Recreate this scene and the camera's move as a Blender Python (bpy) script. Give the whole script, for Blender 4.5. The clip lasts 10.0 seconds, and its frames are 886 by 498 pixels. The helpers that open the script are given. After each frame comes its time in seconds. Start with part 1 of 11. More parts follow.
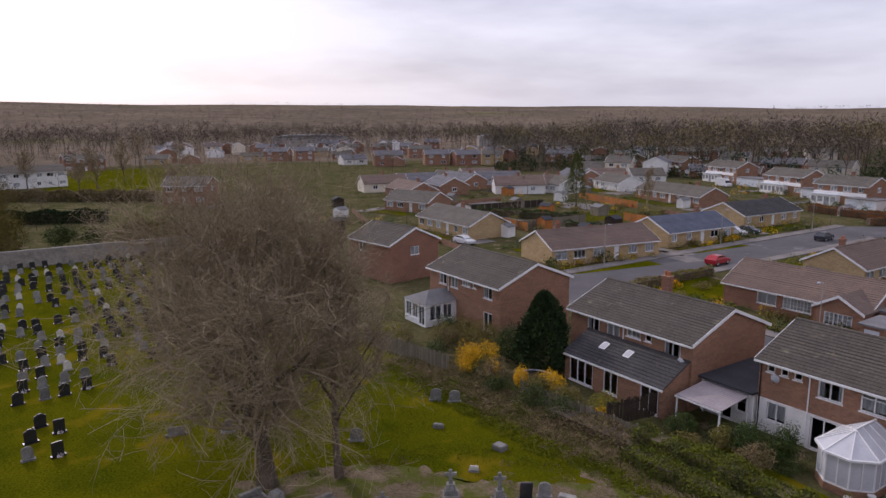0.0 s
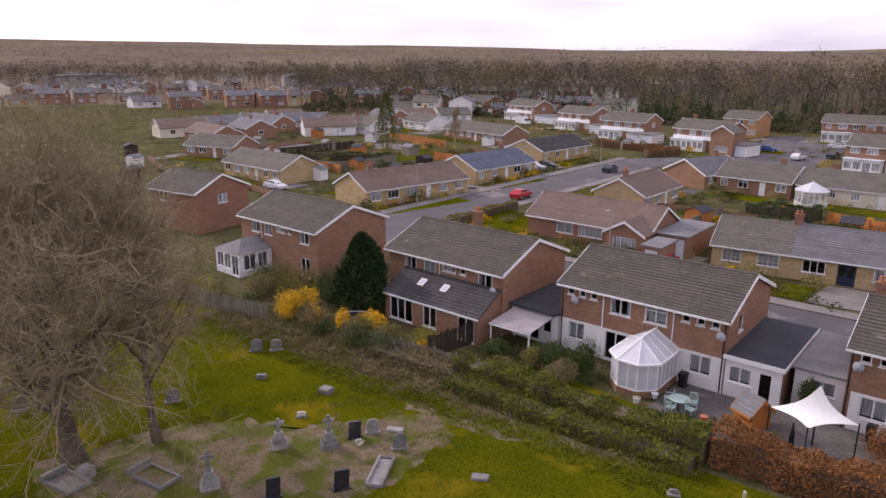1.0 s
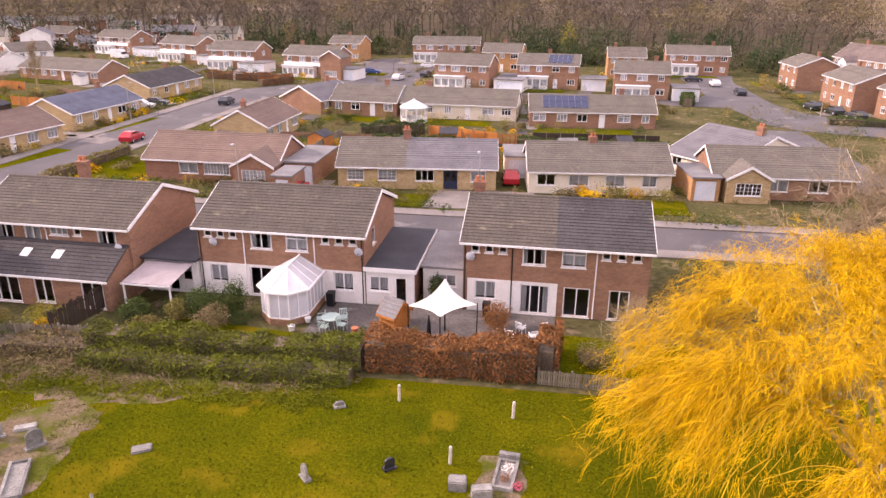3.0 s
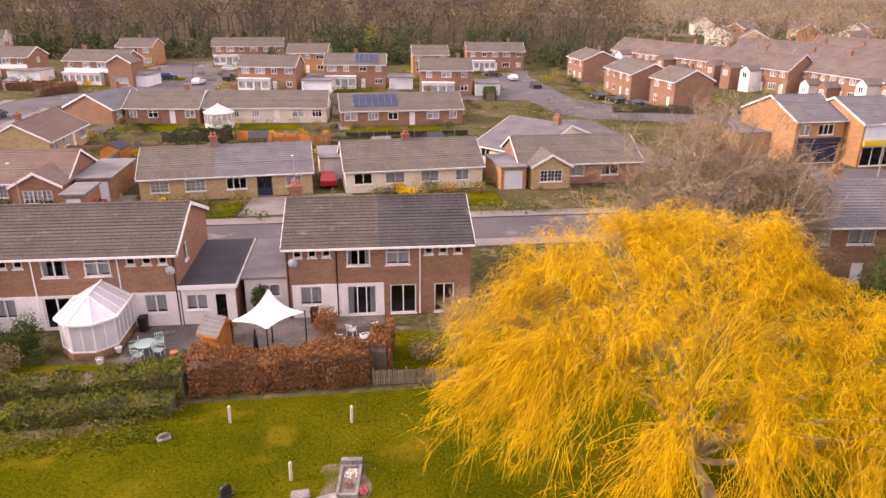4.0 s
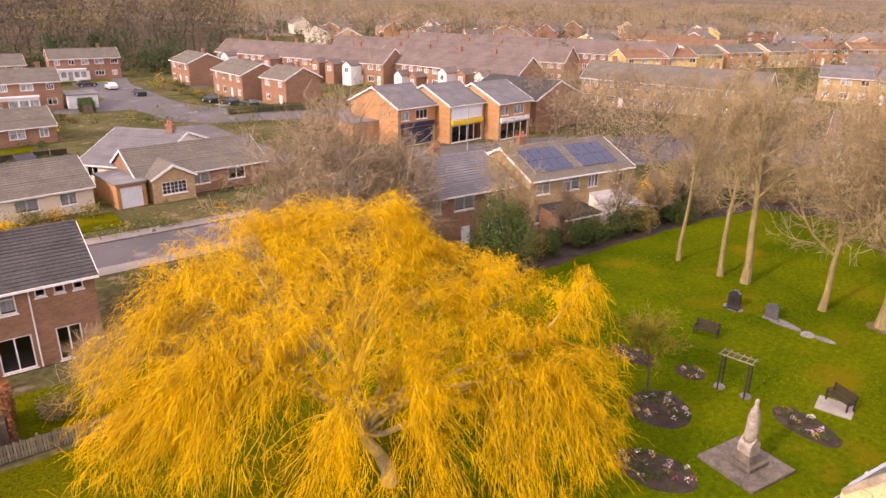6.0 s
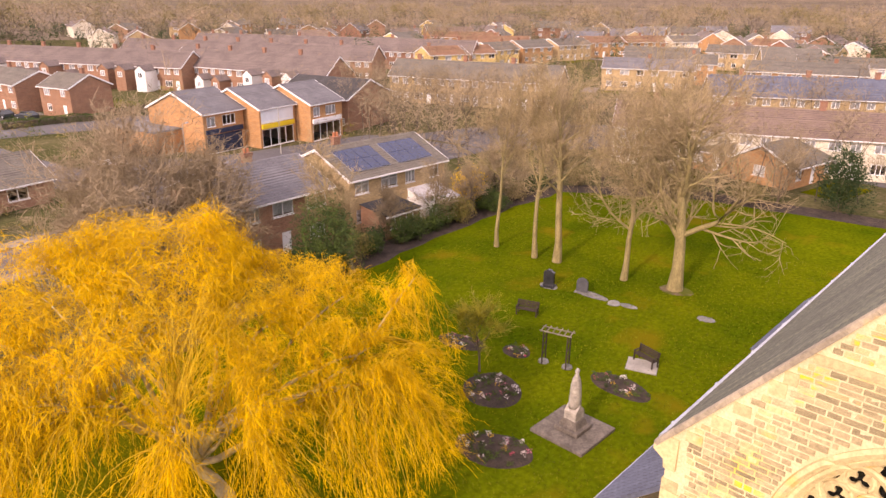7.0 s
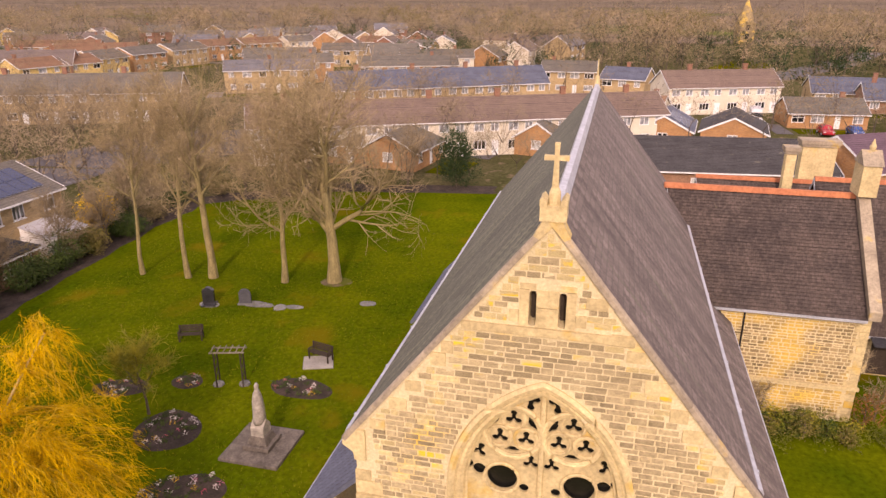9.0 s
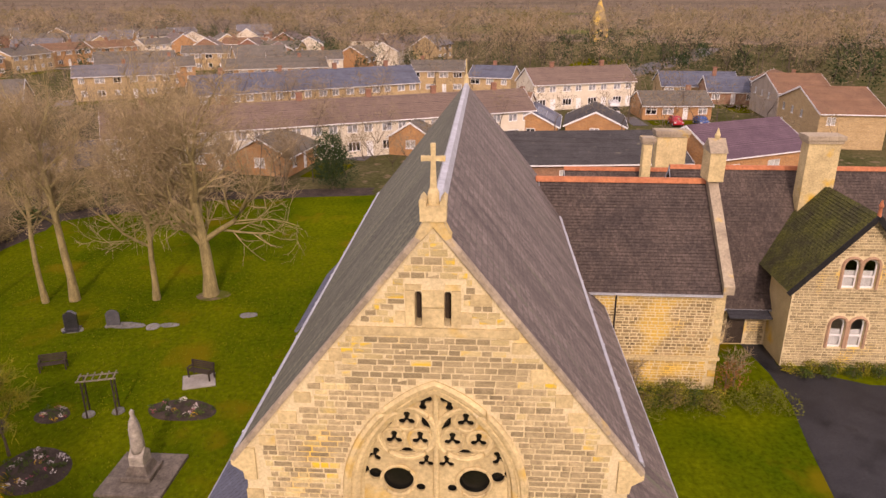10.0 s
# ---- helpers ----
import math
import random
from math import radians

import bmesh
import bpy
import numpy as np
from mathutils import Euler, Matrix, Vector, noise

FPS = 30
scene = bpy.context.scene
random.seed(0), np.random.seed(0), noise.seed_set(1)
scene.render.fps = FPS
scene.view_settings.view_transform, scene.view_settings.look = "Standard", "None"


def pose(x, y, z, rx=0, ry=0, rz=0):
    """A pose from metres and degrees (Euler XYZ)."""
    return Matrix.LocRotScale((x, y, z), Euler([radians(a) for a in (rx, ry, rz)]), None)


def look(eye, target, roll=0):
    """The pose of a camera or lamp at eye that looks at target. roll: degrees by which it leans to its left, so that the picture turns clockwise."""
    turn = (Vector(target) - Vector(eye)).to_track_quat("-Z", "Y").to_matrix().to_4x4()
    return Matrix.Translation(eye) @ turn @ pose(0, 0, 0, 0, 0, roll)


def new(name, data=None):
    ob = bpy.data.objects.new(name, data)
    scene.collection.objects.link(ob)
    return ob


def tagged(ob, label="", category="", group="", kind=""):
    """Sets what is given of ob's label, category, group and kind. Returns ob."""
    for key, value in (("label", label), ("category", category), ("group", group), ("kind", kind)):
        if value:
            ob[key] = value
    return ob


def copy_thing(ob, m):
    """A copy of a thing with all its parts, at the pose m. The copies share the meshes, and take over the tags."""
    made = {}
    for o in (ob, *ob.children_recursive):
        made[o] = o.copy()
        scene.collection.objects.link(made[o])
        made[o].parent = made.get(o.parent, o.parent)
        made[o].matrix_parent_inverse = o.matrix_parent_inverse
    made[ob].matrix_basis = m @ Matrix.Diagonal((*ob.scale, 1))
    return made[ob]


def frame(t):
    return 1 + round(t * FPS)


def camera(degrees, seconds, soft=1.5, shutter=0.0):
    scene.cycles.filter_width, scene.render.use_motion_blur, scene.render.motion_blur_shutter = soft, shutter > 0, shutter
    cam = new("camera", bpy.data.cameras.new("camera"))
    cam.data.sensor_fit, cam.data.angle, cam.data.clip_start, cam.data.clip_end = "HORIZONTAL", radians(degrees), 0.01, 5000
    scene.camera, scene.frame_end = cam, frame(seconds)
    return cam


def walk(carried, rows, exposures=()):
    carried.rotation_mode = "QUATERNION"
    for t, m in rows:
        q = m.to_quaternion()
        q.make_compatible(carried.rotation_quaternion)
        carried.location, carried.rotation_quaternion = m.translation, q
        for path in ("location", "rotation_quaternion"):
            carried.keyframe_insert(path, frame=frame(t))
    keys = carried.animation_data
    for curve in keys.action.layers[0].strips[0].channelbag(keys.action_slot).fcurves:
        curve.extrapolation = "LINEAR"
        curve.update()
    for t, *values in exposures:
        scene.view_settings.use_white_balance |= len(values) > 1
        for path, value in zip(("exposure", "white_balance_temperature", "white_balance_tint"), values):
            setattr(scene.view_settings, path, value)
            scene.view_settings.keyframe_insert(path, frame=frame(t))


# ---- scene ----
cam = camera(65.42, 10.0, soft=1.5)
# seconds, x, y, z, yaw, pitch, roll: the camera hovers about 20 m up, drifts a little and pans to its right
PATH = [
    (0.0, -0.002, -0.052, 20.506, 56.200, -10.558, 0.267),
    (0.5, -0.095, -0.020, 20.474, 48.362, -11.965, 0.060),
    (1.0, -0.260, 0.013, 20.432, 40.535, -15.363, -0.103),
    (1.5, -0.409, 0.119, 20.416, 32.743, -20.177, -0.192),
    (2.0, -0.482, 0.268, 20.394, 24.977, -21.007, -0.311),
    (2.5, -0.476, 0.339, 20.325, 17.247, -20.917, -0.358),
    (4.0, -0.393, 0.694, 20.308, -5.981, -20.720, -0.554),
    (4.5, -0.274, 0.839, 20.292, -13.718, -20.702, -0.583),
    (5.0, -0.178, 0.898, 20.269, -21.424, -20.573, -0.584),
    (5.5, -0.100, 0.949, 20.209, -29.134, -20.427, -0.670),
    (7.0, 0.166, 1.082, 20.188, -52.172, -20.235, -0.556),
    (7.5, 0.292, 1.114, 20.175, -59.860, -20.153, -0.445),
    (8.0, 0.367, 1.098, 20.206, -67.344, -20.076, -0.276),
    (8.5, 0.434, 1.083, 20.257, -74.583, -19.996, -0.147),
    (9.0, 0.576, 1.117, 20.312, -81.814, -20.018, 0.038),
    (9.5, 0.655, 1.149, 20.336, -88.518, -20.019, 0.037),
    (10.0, 0.637, 1.148, 20.352, -92.292, -20.009, 0.084),
]
EXPOSURES = [(0.0, -0.68, 5950, 21), (0.6, -0.54, 6000, 21), (1.0, -0.13, 6200, 24), (1.5, 0.54, 6600, 30), (2.0, 0.90, 6850, 34), (2.5, 0.87, 6950, 34), (4.0, 0.63, 7250, 34), (5.0, 0.63, 7450, 33), (7.5, 0.62, 7450, 33), (8.5, 0.32, 7450, 33), (9.2, 0.1, 7500, 33), (10.0, -0.06, 7550, 33)]
walk(cam, [(t, pose(x, y, z, 90 + p, 0, w) @ pose(0, 0, 0, 0, 0, -r)) for t, x, y, z, w, p, r in PATH], EXPOSURES)

# ---- world and sun: thin bright cloud, the sun low over the cemetery ----
SUN_YAW, SUN_EL = 94.0, 30.0          # the sun's bearing, turned from +y towards -x, and its height
world = bpy.data.worlds.new("sky")
scene.world = world
world.use_nodes = True
wn, wl = world.node_tree.nodes, world.node_tree.links
wn.clear()
sky = wn.new("ShaderNodeTexSky")
sky.sky_type = "NISHITA"
sky.sun_disc = False
sky.sun_elevation, sky.sun_rotation = radians(SUN_EL), radians(-SUN_YAW)
sky.air_density, sky.dust_density, sky.ozone_density = 1.0, 3.0, 1.0
tc = wn.new("ShaderNodeTexCoord")
mp = wn.new("ShaderNodeMapping")
mp.inputs["Scale"].default_value = (1.0, 1.0, 5.0)
nz = wn.new("ShaderNodeTexNoise")
nz.inputs["Scale"].default_value, nz.inputs["Detail"].default_value, nz.inputs["Roughness"].default_value = 2.2, 6.0, 0.55
rp = wn.new("ShaderNodeValToRGB")
rp.color_ramp.elements[0].position, rp.color_ramp.elements[1].position = 0.31, 0.56
rp.color_ramp.elements[0].color, rp.color_ramp.elements[1].color = (0.25, 0.25, 0.25, 1), (1, 1, 1, 1)
cl = wn.new("ShaderNodeMixRGB")
cl.inputs[1].default_value, cl.inputs[2].default_value = (7.6, 7.3, 8.2, 1), (14.0, 13.7, 14.0, 1)
mx = wn.new("ShaderNodeMixRGB")
mx.inputs[0].default_value = 0.62
bg = wn.new("ShaderNodeBackground")
bg.inputs["Strength"].default_value = 0.125
wo = wn.new("ShaderNodeOutputWorld")
wl.new(tc.outputs["Generated"], mp.inputs["Vector"]), wl.new(mp.outputs[0], nz.inputs["Vector"])
wl.new(nz.outputs["Fac"], rp.inputs[0]), wl.new(rp.outputs[0], cl.inputs[0])
wl.new(sky.outputs[0], mx.inputs[1]), wl.new(cl.outputs[0], mx.inputs[2])
wl.new(mx.outputs[0], bg.inputs["Color"]), wl.new(bg.outputs[0], wo.inputs["Surface"])
sun = new("sun", bpy.data.lights.new("sun", "SUN"))
sun.data.energy, sun.data.angle, sun.data.color = 2.4, radians(3.0), (1.0, 0.90, 0.76)
sy, se = radians(SUN_YAW), radians(SUN_EL)
sun.matrix_world = look((-math.sin(sy) * math.cos(se) * 300, math.cos(sy) * math.cos(se) * 300, math.sin(se) * 300), (0, 0, 0))


# ---- materials ----
def material(name, base, dark=None, rough=0.8, coarse=0.6, fine=9.0, bump=0.2, vary=0.25, metal=0.0, spots=None, per_piece=0.0, stretch=(1, 1, 1), spec=0.2, bond=None):
    """A surface with grain at two scales: base wanders towards dark; spots=(colour, scale, threshold) adds stains; per_piece varies pieces; bond=(axes, width, height, joint colour, joint share, joint size) lays fine bricks or tiles."""
    m = bpy.data.materials.new(name)
    m.use_nodes = True
    n, l = m.node_tree.nodes, m.node_tree.links
    p = n["Principled BSDF"]
    p.inputs["Roughness"].default_value, p.inputs["Metallic"].default_value = rough, metal
    p.inputs["Specular IOR Level"].default_value = spec if rough > 0.45 else 0.5
    dark = dark or tuple(c * 0.62 for c in base)
    co = n.new("ShaderNodeTexCoord")
    ma = n.new("ShaderNodeMapping")
    ma.inputs["Scale"].default_value = stretch
    l.new(co.outputs["Object"], ma.inputs["Vector"])
    vec = ma.outputs[0]
    if per_piece:
        oi, ad = n.new("ShaderNodeObjectInfo"), n.new("ShaderNodeVectorMath")
        sc = n.new("ShaderNodeMath")
        sc.operation, sc.inputs[1].default_value = "MULTIPLY", 57.0
        l.new(oi.outputs["Random"], sc.inputs[0]), l.new(vec, ad.inputs[0]), l.new(sc.outputs[0], ad.inputs[1])
        vec = ad.outputs[0]
    a, b = n.new("ShaderNodeTexNoise"), n.new("ShaderNodeTexNoise")
    a.inputs["Scale"].default_value, a.inputs["Detail"].default_value, a.inputs["Roughness"].default_value = coarse, 4.0, 0.6
    b.inputs["Scale"].default_value, b.inputs["Detail"].default_value, b.inputs["Roughness"].default_value = fine, 5.0, 0.65
    l.new(vec, a.inputs["Vector"]), l.new(vec, b.inputs["Vector"])
    ra = n.new("ShaderNodeValToRGB")
    ra.color_ramp.elements[0].position, ra.color_ramp.elements[1].position = 0.32, 0.68
    ra.color_ramp.elements[0].color, ra.color_ramp.elements[1].color = (*dark, 1), (*base, 1)
    l.new(a.outputs["Fac"], ra.inputs[0])
    mr = n.new("ShaderNodeMapRange")
    mr.inputs["From Min"].default_value, mr.inputs["From Max"].default_value = 0.3, 0.7
    mr.inputs["To Min"].default_value, mr.inputs["To Max"].default_value = 1 - vary, 1 + vary
    l.new(b.outputs["Fac"], mr.inputs["Value"])
    mu = n.new("ShaderNodeMixRGB")
    mu.blend_type, mu.inputs[0].default_value = "MULTIPLY", 1.0
    l.new(ra.outputs[0], mu.inputs[1]), l.new(mr.outputs[0], mu.inputs[2])
    col = mu.outputs[0]
    if bond:
        axes, bw, bh, jc, amount, js = bond
        sp, ad2, cb, bt, m5, m6 = n.new("ShaderNodeSeparateXYZ"), n.new("ShaderNodeMath"), n.new("ShaderNodeCombineXYZ"), n.new("ShaderNodeTexBrick"), n.new("ShaderNodeMixRGB"), n.new("ShaderNodeMixRGB")
        l.new(co.outputs["Object"], sp.inputs[0])
        if axes == "wall":
            l.new(sp.outputs[0], ad2.inputs[0]), l.new(sp.outputs[1], ad2.inputs[1])
            l.new(ad2.outputs[0], cb.inputs[0]), l.new(sp.outputs[2], cb.inputs[1])
        else:
            l.new(sp.outputs["XYZ".index(axes[0])], cb.inputs[0]), l.new(sp.outputs["XYZ".index(axes[1])], cb.inputs[1])
        bt.inputs["Scale"].default_value, bt.inputs["Brick Width"].default_value, bt.inputs["Row Height"].default_value = 1.0, bw, bh
        bt.inputs["Mortar Size"].default_value, bt.inputs["Mortar Smooth"].default_value = js, 0.2
        tone = 0.21 if bw < 5 else 0.06
        bt.inputs["Color1"].default_value, bt.inputs["Color2"].default_value = (1 - tone, 1 - tone, 1 - tone, 1), (1 + tone, 1 + tone, 1 + tone, 1)
        bt.inputs["Mortar"].default_value = (1, 1, 1, 1)
        l.new(cb.outputs[0], bt.inputs["Vector"])
        m5.blend_type, m5.inputs[0].default_value = "MULTIPLY", 1.0
        l.new(col, m5.inputs[1]), l.new(bt.outputs["Color"], m5.inputs[2])
        jm = n.new("ShaderNodeMath")
        jm.operation, jm.inputs[1].default_value = "MULTIPLY", amount
        l.new(bt.outputs["Fac"], jm.inputs[0]), l.new(jm.outputs[0], m6.inputs[0]), l.new(m5.outputs[0], m6.inputs[1])
        m6.inputs[2].default_value = (*jc, 1)
        col = m6.outputs[0]
    if per_piece:
        m2, mr2 = n.new("ShaderNodeMixRGB"), n.new("ShaderNodeMapRange")
        mr2.inputs["To Min"].default_value, mr2.inputs["To Max"].default_value = 1 - per_piece, 1 + per_piece
        m2.blend_type, m2.inputs[0].default_value = "MULTIPLY", 1.0
        gi, su, fr = n.new("ShaderNodeNewGeometry"), n.new("ShaderNodeMath"), n.new("ShaderNodeMath")
        fr.operation = "FRACT"
        l.new(oi.outputs["Random"], su.inputs[0]), l.new(gi.outputs["Random Per Island"], su.inputs[1]), l.new(su.outputs[0], fr.inputs[0])
        l.new(fr.outputs[0], mr2.inputs["Value"]), l.new(col, m2.inputs[1]), l.new(mr2.outputs[0], m2.inputs[2])
        col = m2.outputs[0]
    if spots:
        c2, scale, at = spots
        s, rs, m3 = n.new("ShaderNodeTexNoise"), n.new("ShaderNodeValToRGB"), n.new("ShaderNodeMixRGB")
        s.inputs["Scale"].default_value, s.inputs["Detail"].default_value = scale, 6.0
        rs.color_ramp.elements[0].position, rs.color_ramp.elements[1].position = at, min(at + 0.12, 1.0)
        l.new(vec, s.inputs["Vector"]), l.new(s.outputs["Fac"], rs.inputs[0]), l.new(rs.outputs[0], m3.inputs[0])
        m3.inputs[2].default_value = (*c2, 1)
        l.new(col, m3.inputs[1])
        col = m3.outputs[0]
    l.new(col, p.inputs["Base Color"])
    if bump:
        bu = n.new("ShaderNodeBump")
        bu.inputs["Strength"].default_value, bu.inputs["Distance"].default_value = bump, 0.03
        l.new(b.outputs["Fac"], bu.inputs["Height"]), l.new(bu.outputs[0], p.inputs["Normal"])
    return m


def leafy(name, base, other, rough=0.7, scale=1.2, per=0.3):
    """Leaves, twigs and blades: each loose piece has a tone of its own between two colours."""
    m = bpy.data.materials.new(name)
    m.use_nodes = True
    n, l = m.node_tree.nodes, m.node_tree.links
    p = n["Principled BSDF"]
    p.inputs["Roughness"].default_value, p.inputs["Specular IOR Level"].default_value = rough, 0.12
    g, co, no = n.new("ShaderNodeNewGeometry"), n.new("ShaderNodeTexCoord"), n.new("ShaderNodeTexNoise")
    no.inputs["Scale"].default_value, no.inputs["Detail"].default_value = scale, 3.0
    l.new(co.outputs["Object"], no.inputs["Vector"])
    mi, ml, mr = n.new("ShaderNodeMixRGB"), n.new("ShaderNodeMixRGB"), n.new("ShaderNodeMapRange")
    mi.inputs[1].default_value, mi.inputs[2].default_value = (*base, 1), (*other, 1)
    mr.inputs["To Min"].default_value, mr.inputs["To Max"].default_value = 1 - per, 1 + per
    ml.blend_type, ml.inputs[0].default_value = "MULTIPLY", 1.0
    ra = n.new("ShaderNodeValToRGB")
    ra.color_ramp.elements[0].position, ra.color_ramp.elements[1].position = 0.35, 0.65
    l.new(no.outputs["Fac"], ra.inputs[0]), l.new(ra.outputs[0], mi.inputs[0])
    l.new(g.outputs["Random Per Island"], mr.inputs["Value"]), l.new(mi.outputs[0], ml.inputs[1]), l.new(mr.outputs[0], ml.inputs[2])
    l.new(ml.outputs[0], p.inputs["Base Color"])
    return m


def glassy(name, tint=(0.6, 0.65, 0.7), rough=0.03):
    m = bpy.data.materials.new(name)
    m.use_nodes = True
    p = m.node_tree.nodes["Principled BSDF"]
    p.inputs["Base Color"].default_value = (*tint, 1)
    p.inputs["Roughness"].default_value, p.inputs["Transmission Weight"].default_value, p.inputs["IOR"].default_value = rough, 1.0, 1.45
    return m


M = {}
M["grass"] = material("grass", (0.104, 0.098, 0.003), (0.046, 0.058, 0.002), 0.95, 0.16, 7.0, 0.9, 0.5, spots=((0.15, 0.115, 0.006), 0.28, 0.56), spec=0.0)
M["lawn_green"] = material("church_lawn", (0.096, 0.116, 0.003), (0.042, 0.070, 0.002), 0.95, 0.16, 3.2, 0.6, 0.35, spots=((0.125, 0.105, 0.005), 0.22, 0.58), spec=0.0)
M["ground"] = material("rough_ground", (0.115, 0.10, 0.05), (0.055, 0.06, 0.022), 0.95, 0.12, 2.0, 0.6, 0.35, spots=((0.20, 0.15, 0.10), 0.5, 0.58), spec=0.0)
M["soil"] = material("dry_earth", (0.20, 0.15, 0.10), (0.115, 0.085, 0.05), 0.95, 0.5, 6.0, 0.7, 0.35, spots=((0.075, 0.085, 0.006), 0.6, 0.45))
M["bed"] = material("dark_soil", (0.07, 0.05, 0.04), (0.03, 0.024, 0.02), 0.95, 1.0, 12.0, 0.8, 0.4)
M["asphalt"] = material("asphalt", (0.125, 0.116, 0.122), (0.085, 0.08, 0.086), 0.9, 0.12, 14.0, 0.3, 0.2, spots=((0.20, 0.19, 0.19), 0.3, 0.6))
M["drive"] = material("dark_tarmac", (0.035, 0.035, 0.04), (0.02, 0.02, 0.024), 0.55, 0.4, 14.0, 0.3, 0.3, spots=((0.012, 0.012, 0.014), 0.5, 0.56))
M["paving"] = material("paving", (0.24, 0.215, 0.205), (0.16, 0.145, 0.135), 0.9, 0.4, 7.0, 0.25, 0.25)
M["patio"] = material("dark_patio_slabs", (0.15, 0.135, 0.13), (0.085, 0.078, 0.072), 0.9, 0.5, 6.0, 0.3, 0.3, spots=((0.24, 0.22, 0.21), 0.8, 0.6))
M["concrete"] = material("concrete", (0.38, 0.36, 0.33), (0.26, 0.24, 0.22), 0.9, 0.7, 10.0, 0.3, 0.2)
M["brick"] = material("red_brick", (0.315, 0.165, 0.102), (0.22, 0.116, 0.076), 0.9, 0.5, 11.0, 0.35, 0.35, stretch=(1, 1, 3), bond=("wall", 0.225, 0.075, (0.36, 0.27, 0.20), 0.5, 0.009))
M["brick_dark"] = material("brown_brick", (0.28, 0.13, 0.085), (0.20, 0.095, 0.066), 0.9, 0.5, 11.0, 0.35, 0.3, stretch=(1, 1, 3), bond=("wall", 0.225, 0.075, (0.36, 0.27, 0.20), 0.5, 0.009))
M["brick_orange"] = material("orange_brick", (0.48, 0.25, 0.105), (0.37, 0.19, 0.08), 0.9, 0.5, 11.0, 0.35, 0.28, stretch=(1, 1, 3), bond=("wall", 0.225, 0.075, (0.36, 0.27, 0.20), 0.5, 0.009))
M["brick_buff"] = material("buff_brick", (0.50, 0.37, 0.20), (0.40, 0.28, 0.14), 0.9, 0.6, 11.0, 0.3, 0.25, stretch=(1, 1, 3), bond=("wall", 0.225, 0.075, (0.36, 0.27, 0.20), 0.5, 0.009))
M["render"] = material("cream_render", (0.72, 0.66, 0.55), (0.62, 0.55, 0.44), 0.85, 0.5, 8.0, 0.15, 0.1)
M["white_render"] = material("white_render", (0.80, 0.79, 0.78), (0.68, 0.66, 0.64), 0.85, 0.5, 8.0, 0.15, 0.08)
M["pebbledash"] = material("grey_pebbledash", (0.40, 0.34, 0.28), (0.30, 0.25, 0.21), 0.95, 0.6, 18.0, 0.6, 0.25)
M["upvc"] = material("white_upvc", (0.82, 0.82, 0.83), (0.74, 0.74, 0.75), 0.4, 0.8, 6.0, 0.0, 0.04)
M["tile_brown"] = material("brown_concrete_tile", (0.172, 0.155, 0.134), (0.13, 0.117, 0.103), 0.9, 0.55, 7.0, 0.5, 0.35, spots=((0.20, 0.18, 0.13), 1.3, 0.62), bond=("XY", 60.0, 0.33, (0.05, 0.042, 0.036), 0.6, 0.024))
M["tile_semi"] = material("dark_brown_concrete_tile", (0.112, 0.098, 0.084), (0.086, 0.075, 0.066), 0.9, 0.55, 7.0, 0.5, 0.35, spots=((0.17, 0.15, 0.11), 1.3, 0.62), bond=("XY", 60.0, 0.33, (0.05, 0.042, 0.036), 0.6, 0.024))
M["tile_dark"] = material("dark_concrete_tile", (0.078, 0.075, 0.078), (0.052, 0.049, 0.052), 0.9, 0.55, 7.0, 0.5, 0.35, spots=((0.15, 0.14, 0.11), 1.3, 0.64), bond=("XY", 60.0, 0.33, (0.05, 0.042, 0.036), 0.6, 0.024))
M["tile_grey"] = material("grey_concrete_tile", (0.19, 0.185, 0.20), (0.14, 0.135, 0.15), 0.85, 0.6, 7.0, 0.45, 0.25, bond=("XY", 60.0, 0.33, (0.05, 0.042, 0.036), 0.6, 0.024))
M["tile_pink"] = material("faded_red_tile", (0.215, 0.155, 0.128), (0.17, 0.122, 0.104), 0.9, 0.5, 7.0, 0.45, 0.3, bond=("XY", 60.0, 0.33, (0.05, 0.042, 0.036), 0.6, 0.024))
M["tile_terrace"] = material("purple_brown_tile", (0.195, 0.155, 0.145), (0.14, 0.112, 0.106), 0.9, 0.35, 7.0, 0.5, 0.3, spots=((0.20, 0.15, 0.12), 0.5, 0.6), bond=("XY", 60.0, 0.33, (0.05, 0.042, 0.036), 0.6, 0.024))
M["tile_red"] = material("red_clay_tile", (0.27, 0.155, 0.095), (0.205, 0.115, 0.075), 0.9, 0.5, 7.0, 0.45, 0.3, bond=("XY", 60.0, 0.33, (0.05, 0.042, 0.036), 0.6, 0.024))
M["tile_blue"] = material("blue_slate", (0.135, 0.15, 0.205), (0.09, 0.10, 0.14), 0.7, 0.6, 7.0, 0.4, 0.25, bond=("XY", 60.0, 0.33, (0.05, 0.042, 0.036), 0.6, 0.024))
M["tile_purple"] = material("purple_tile", (0.155, 0.10, 0.13), (0.11, 0.07, 0.095), 0.85, 0.5, 7.0, 0.4, 0.25, bond=("XY", 60.0, 0.33, (0.05, 0.042, 0.036), 0.6, 0.024))
M["slate"] = material("church_slate", (0.20, 0.163, 0.148), (0.098, 0.08, 0.074), 0.75, 0.6, 6.0, 0.4, 0.3, stretch=(0.22, 2.6, 0.22), spots=((0.14, 0.14, 0.10), 0.9, 0.6), bond=("YZ", 0.32, 0.19, (0.07, 0.06, 0.06), 0.4, 0.014))
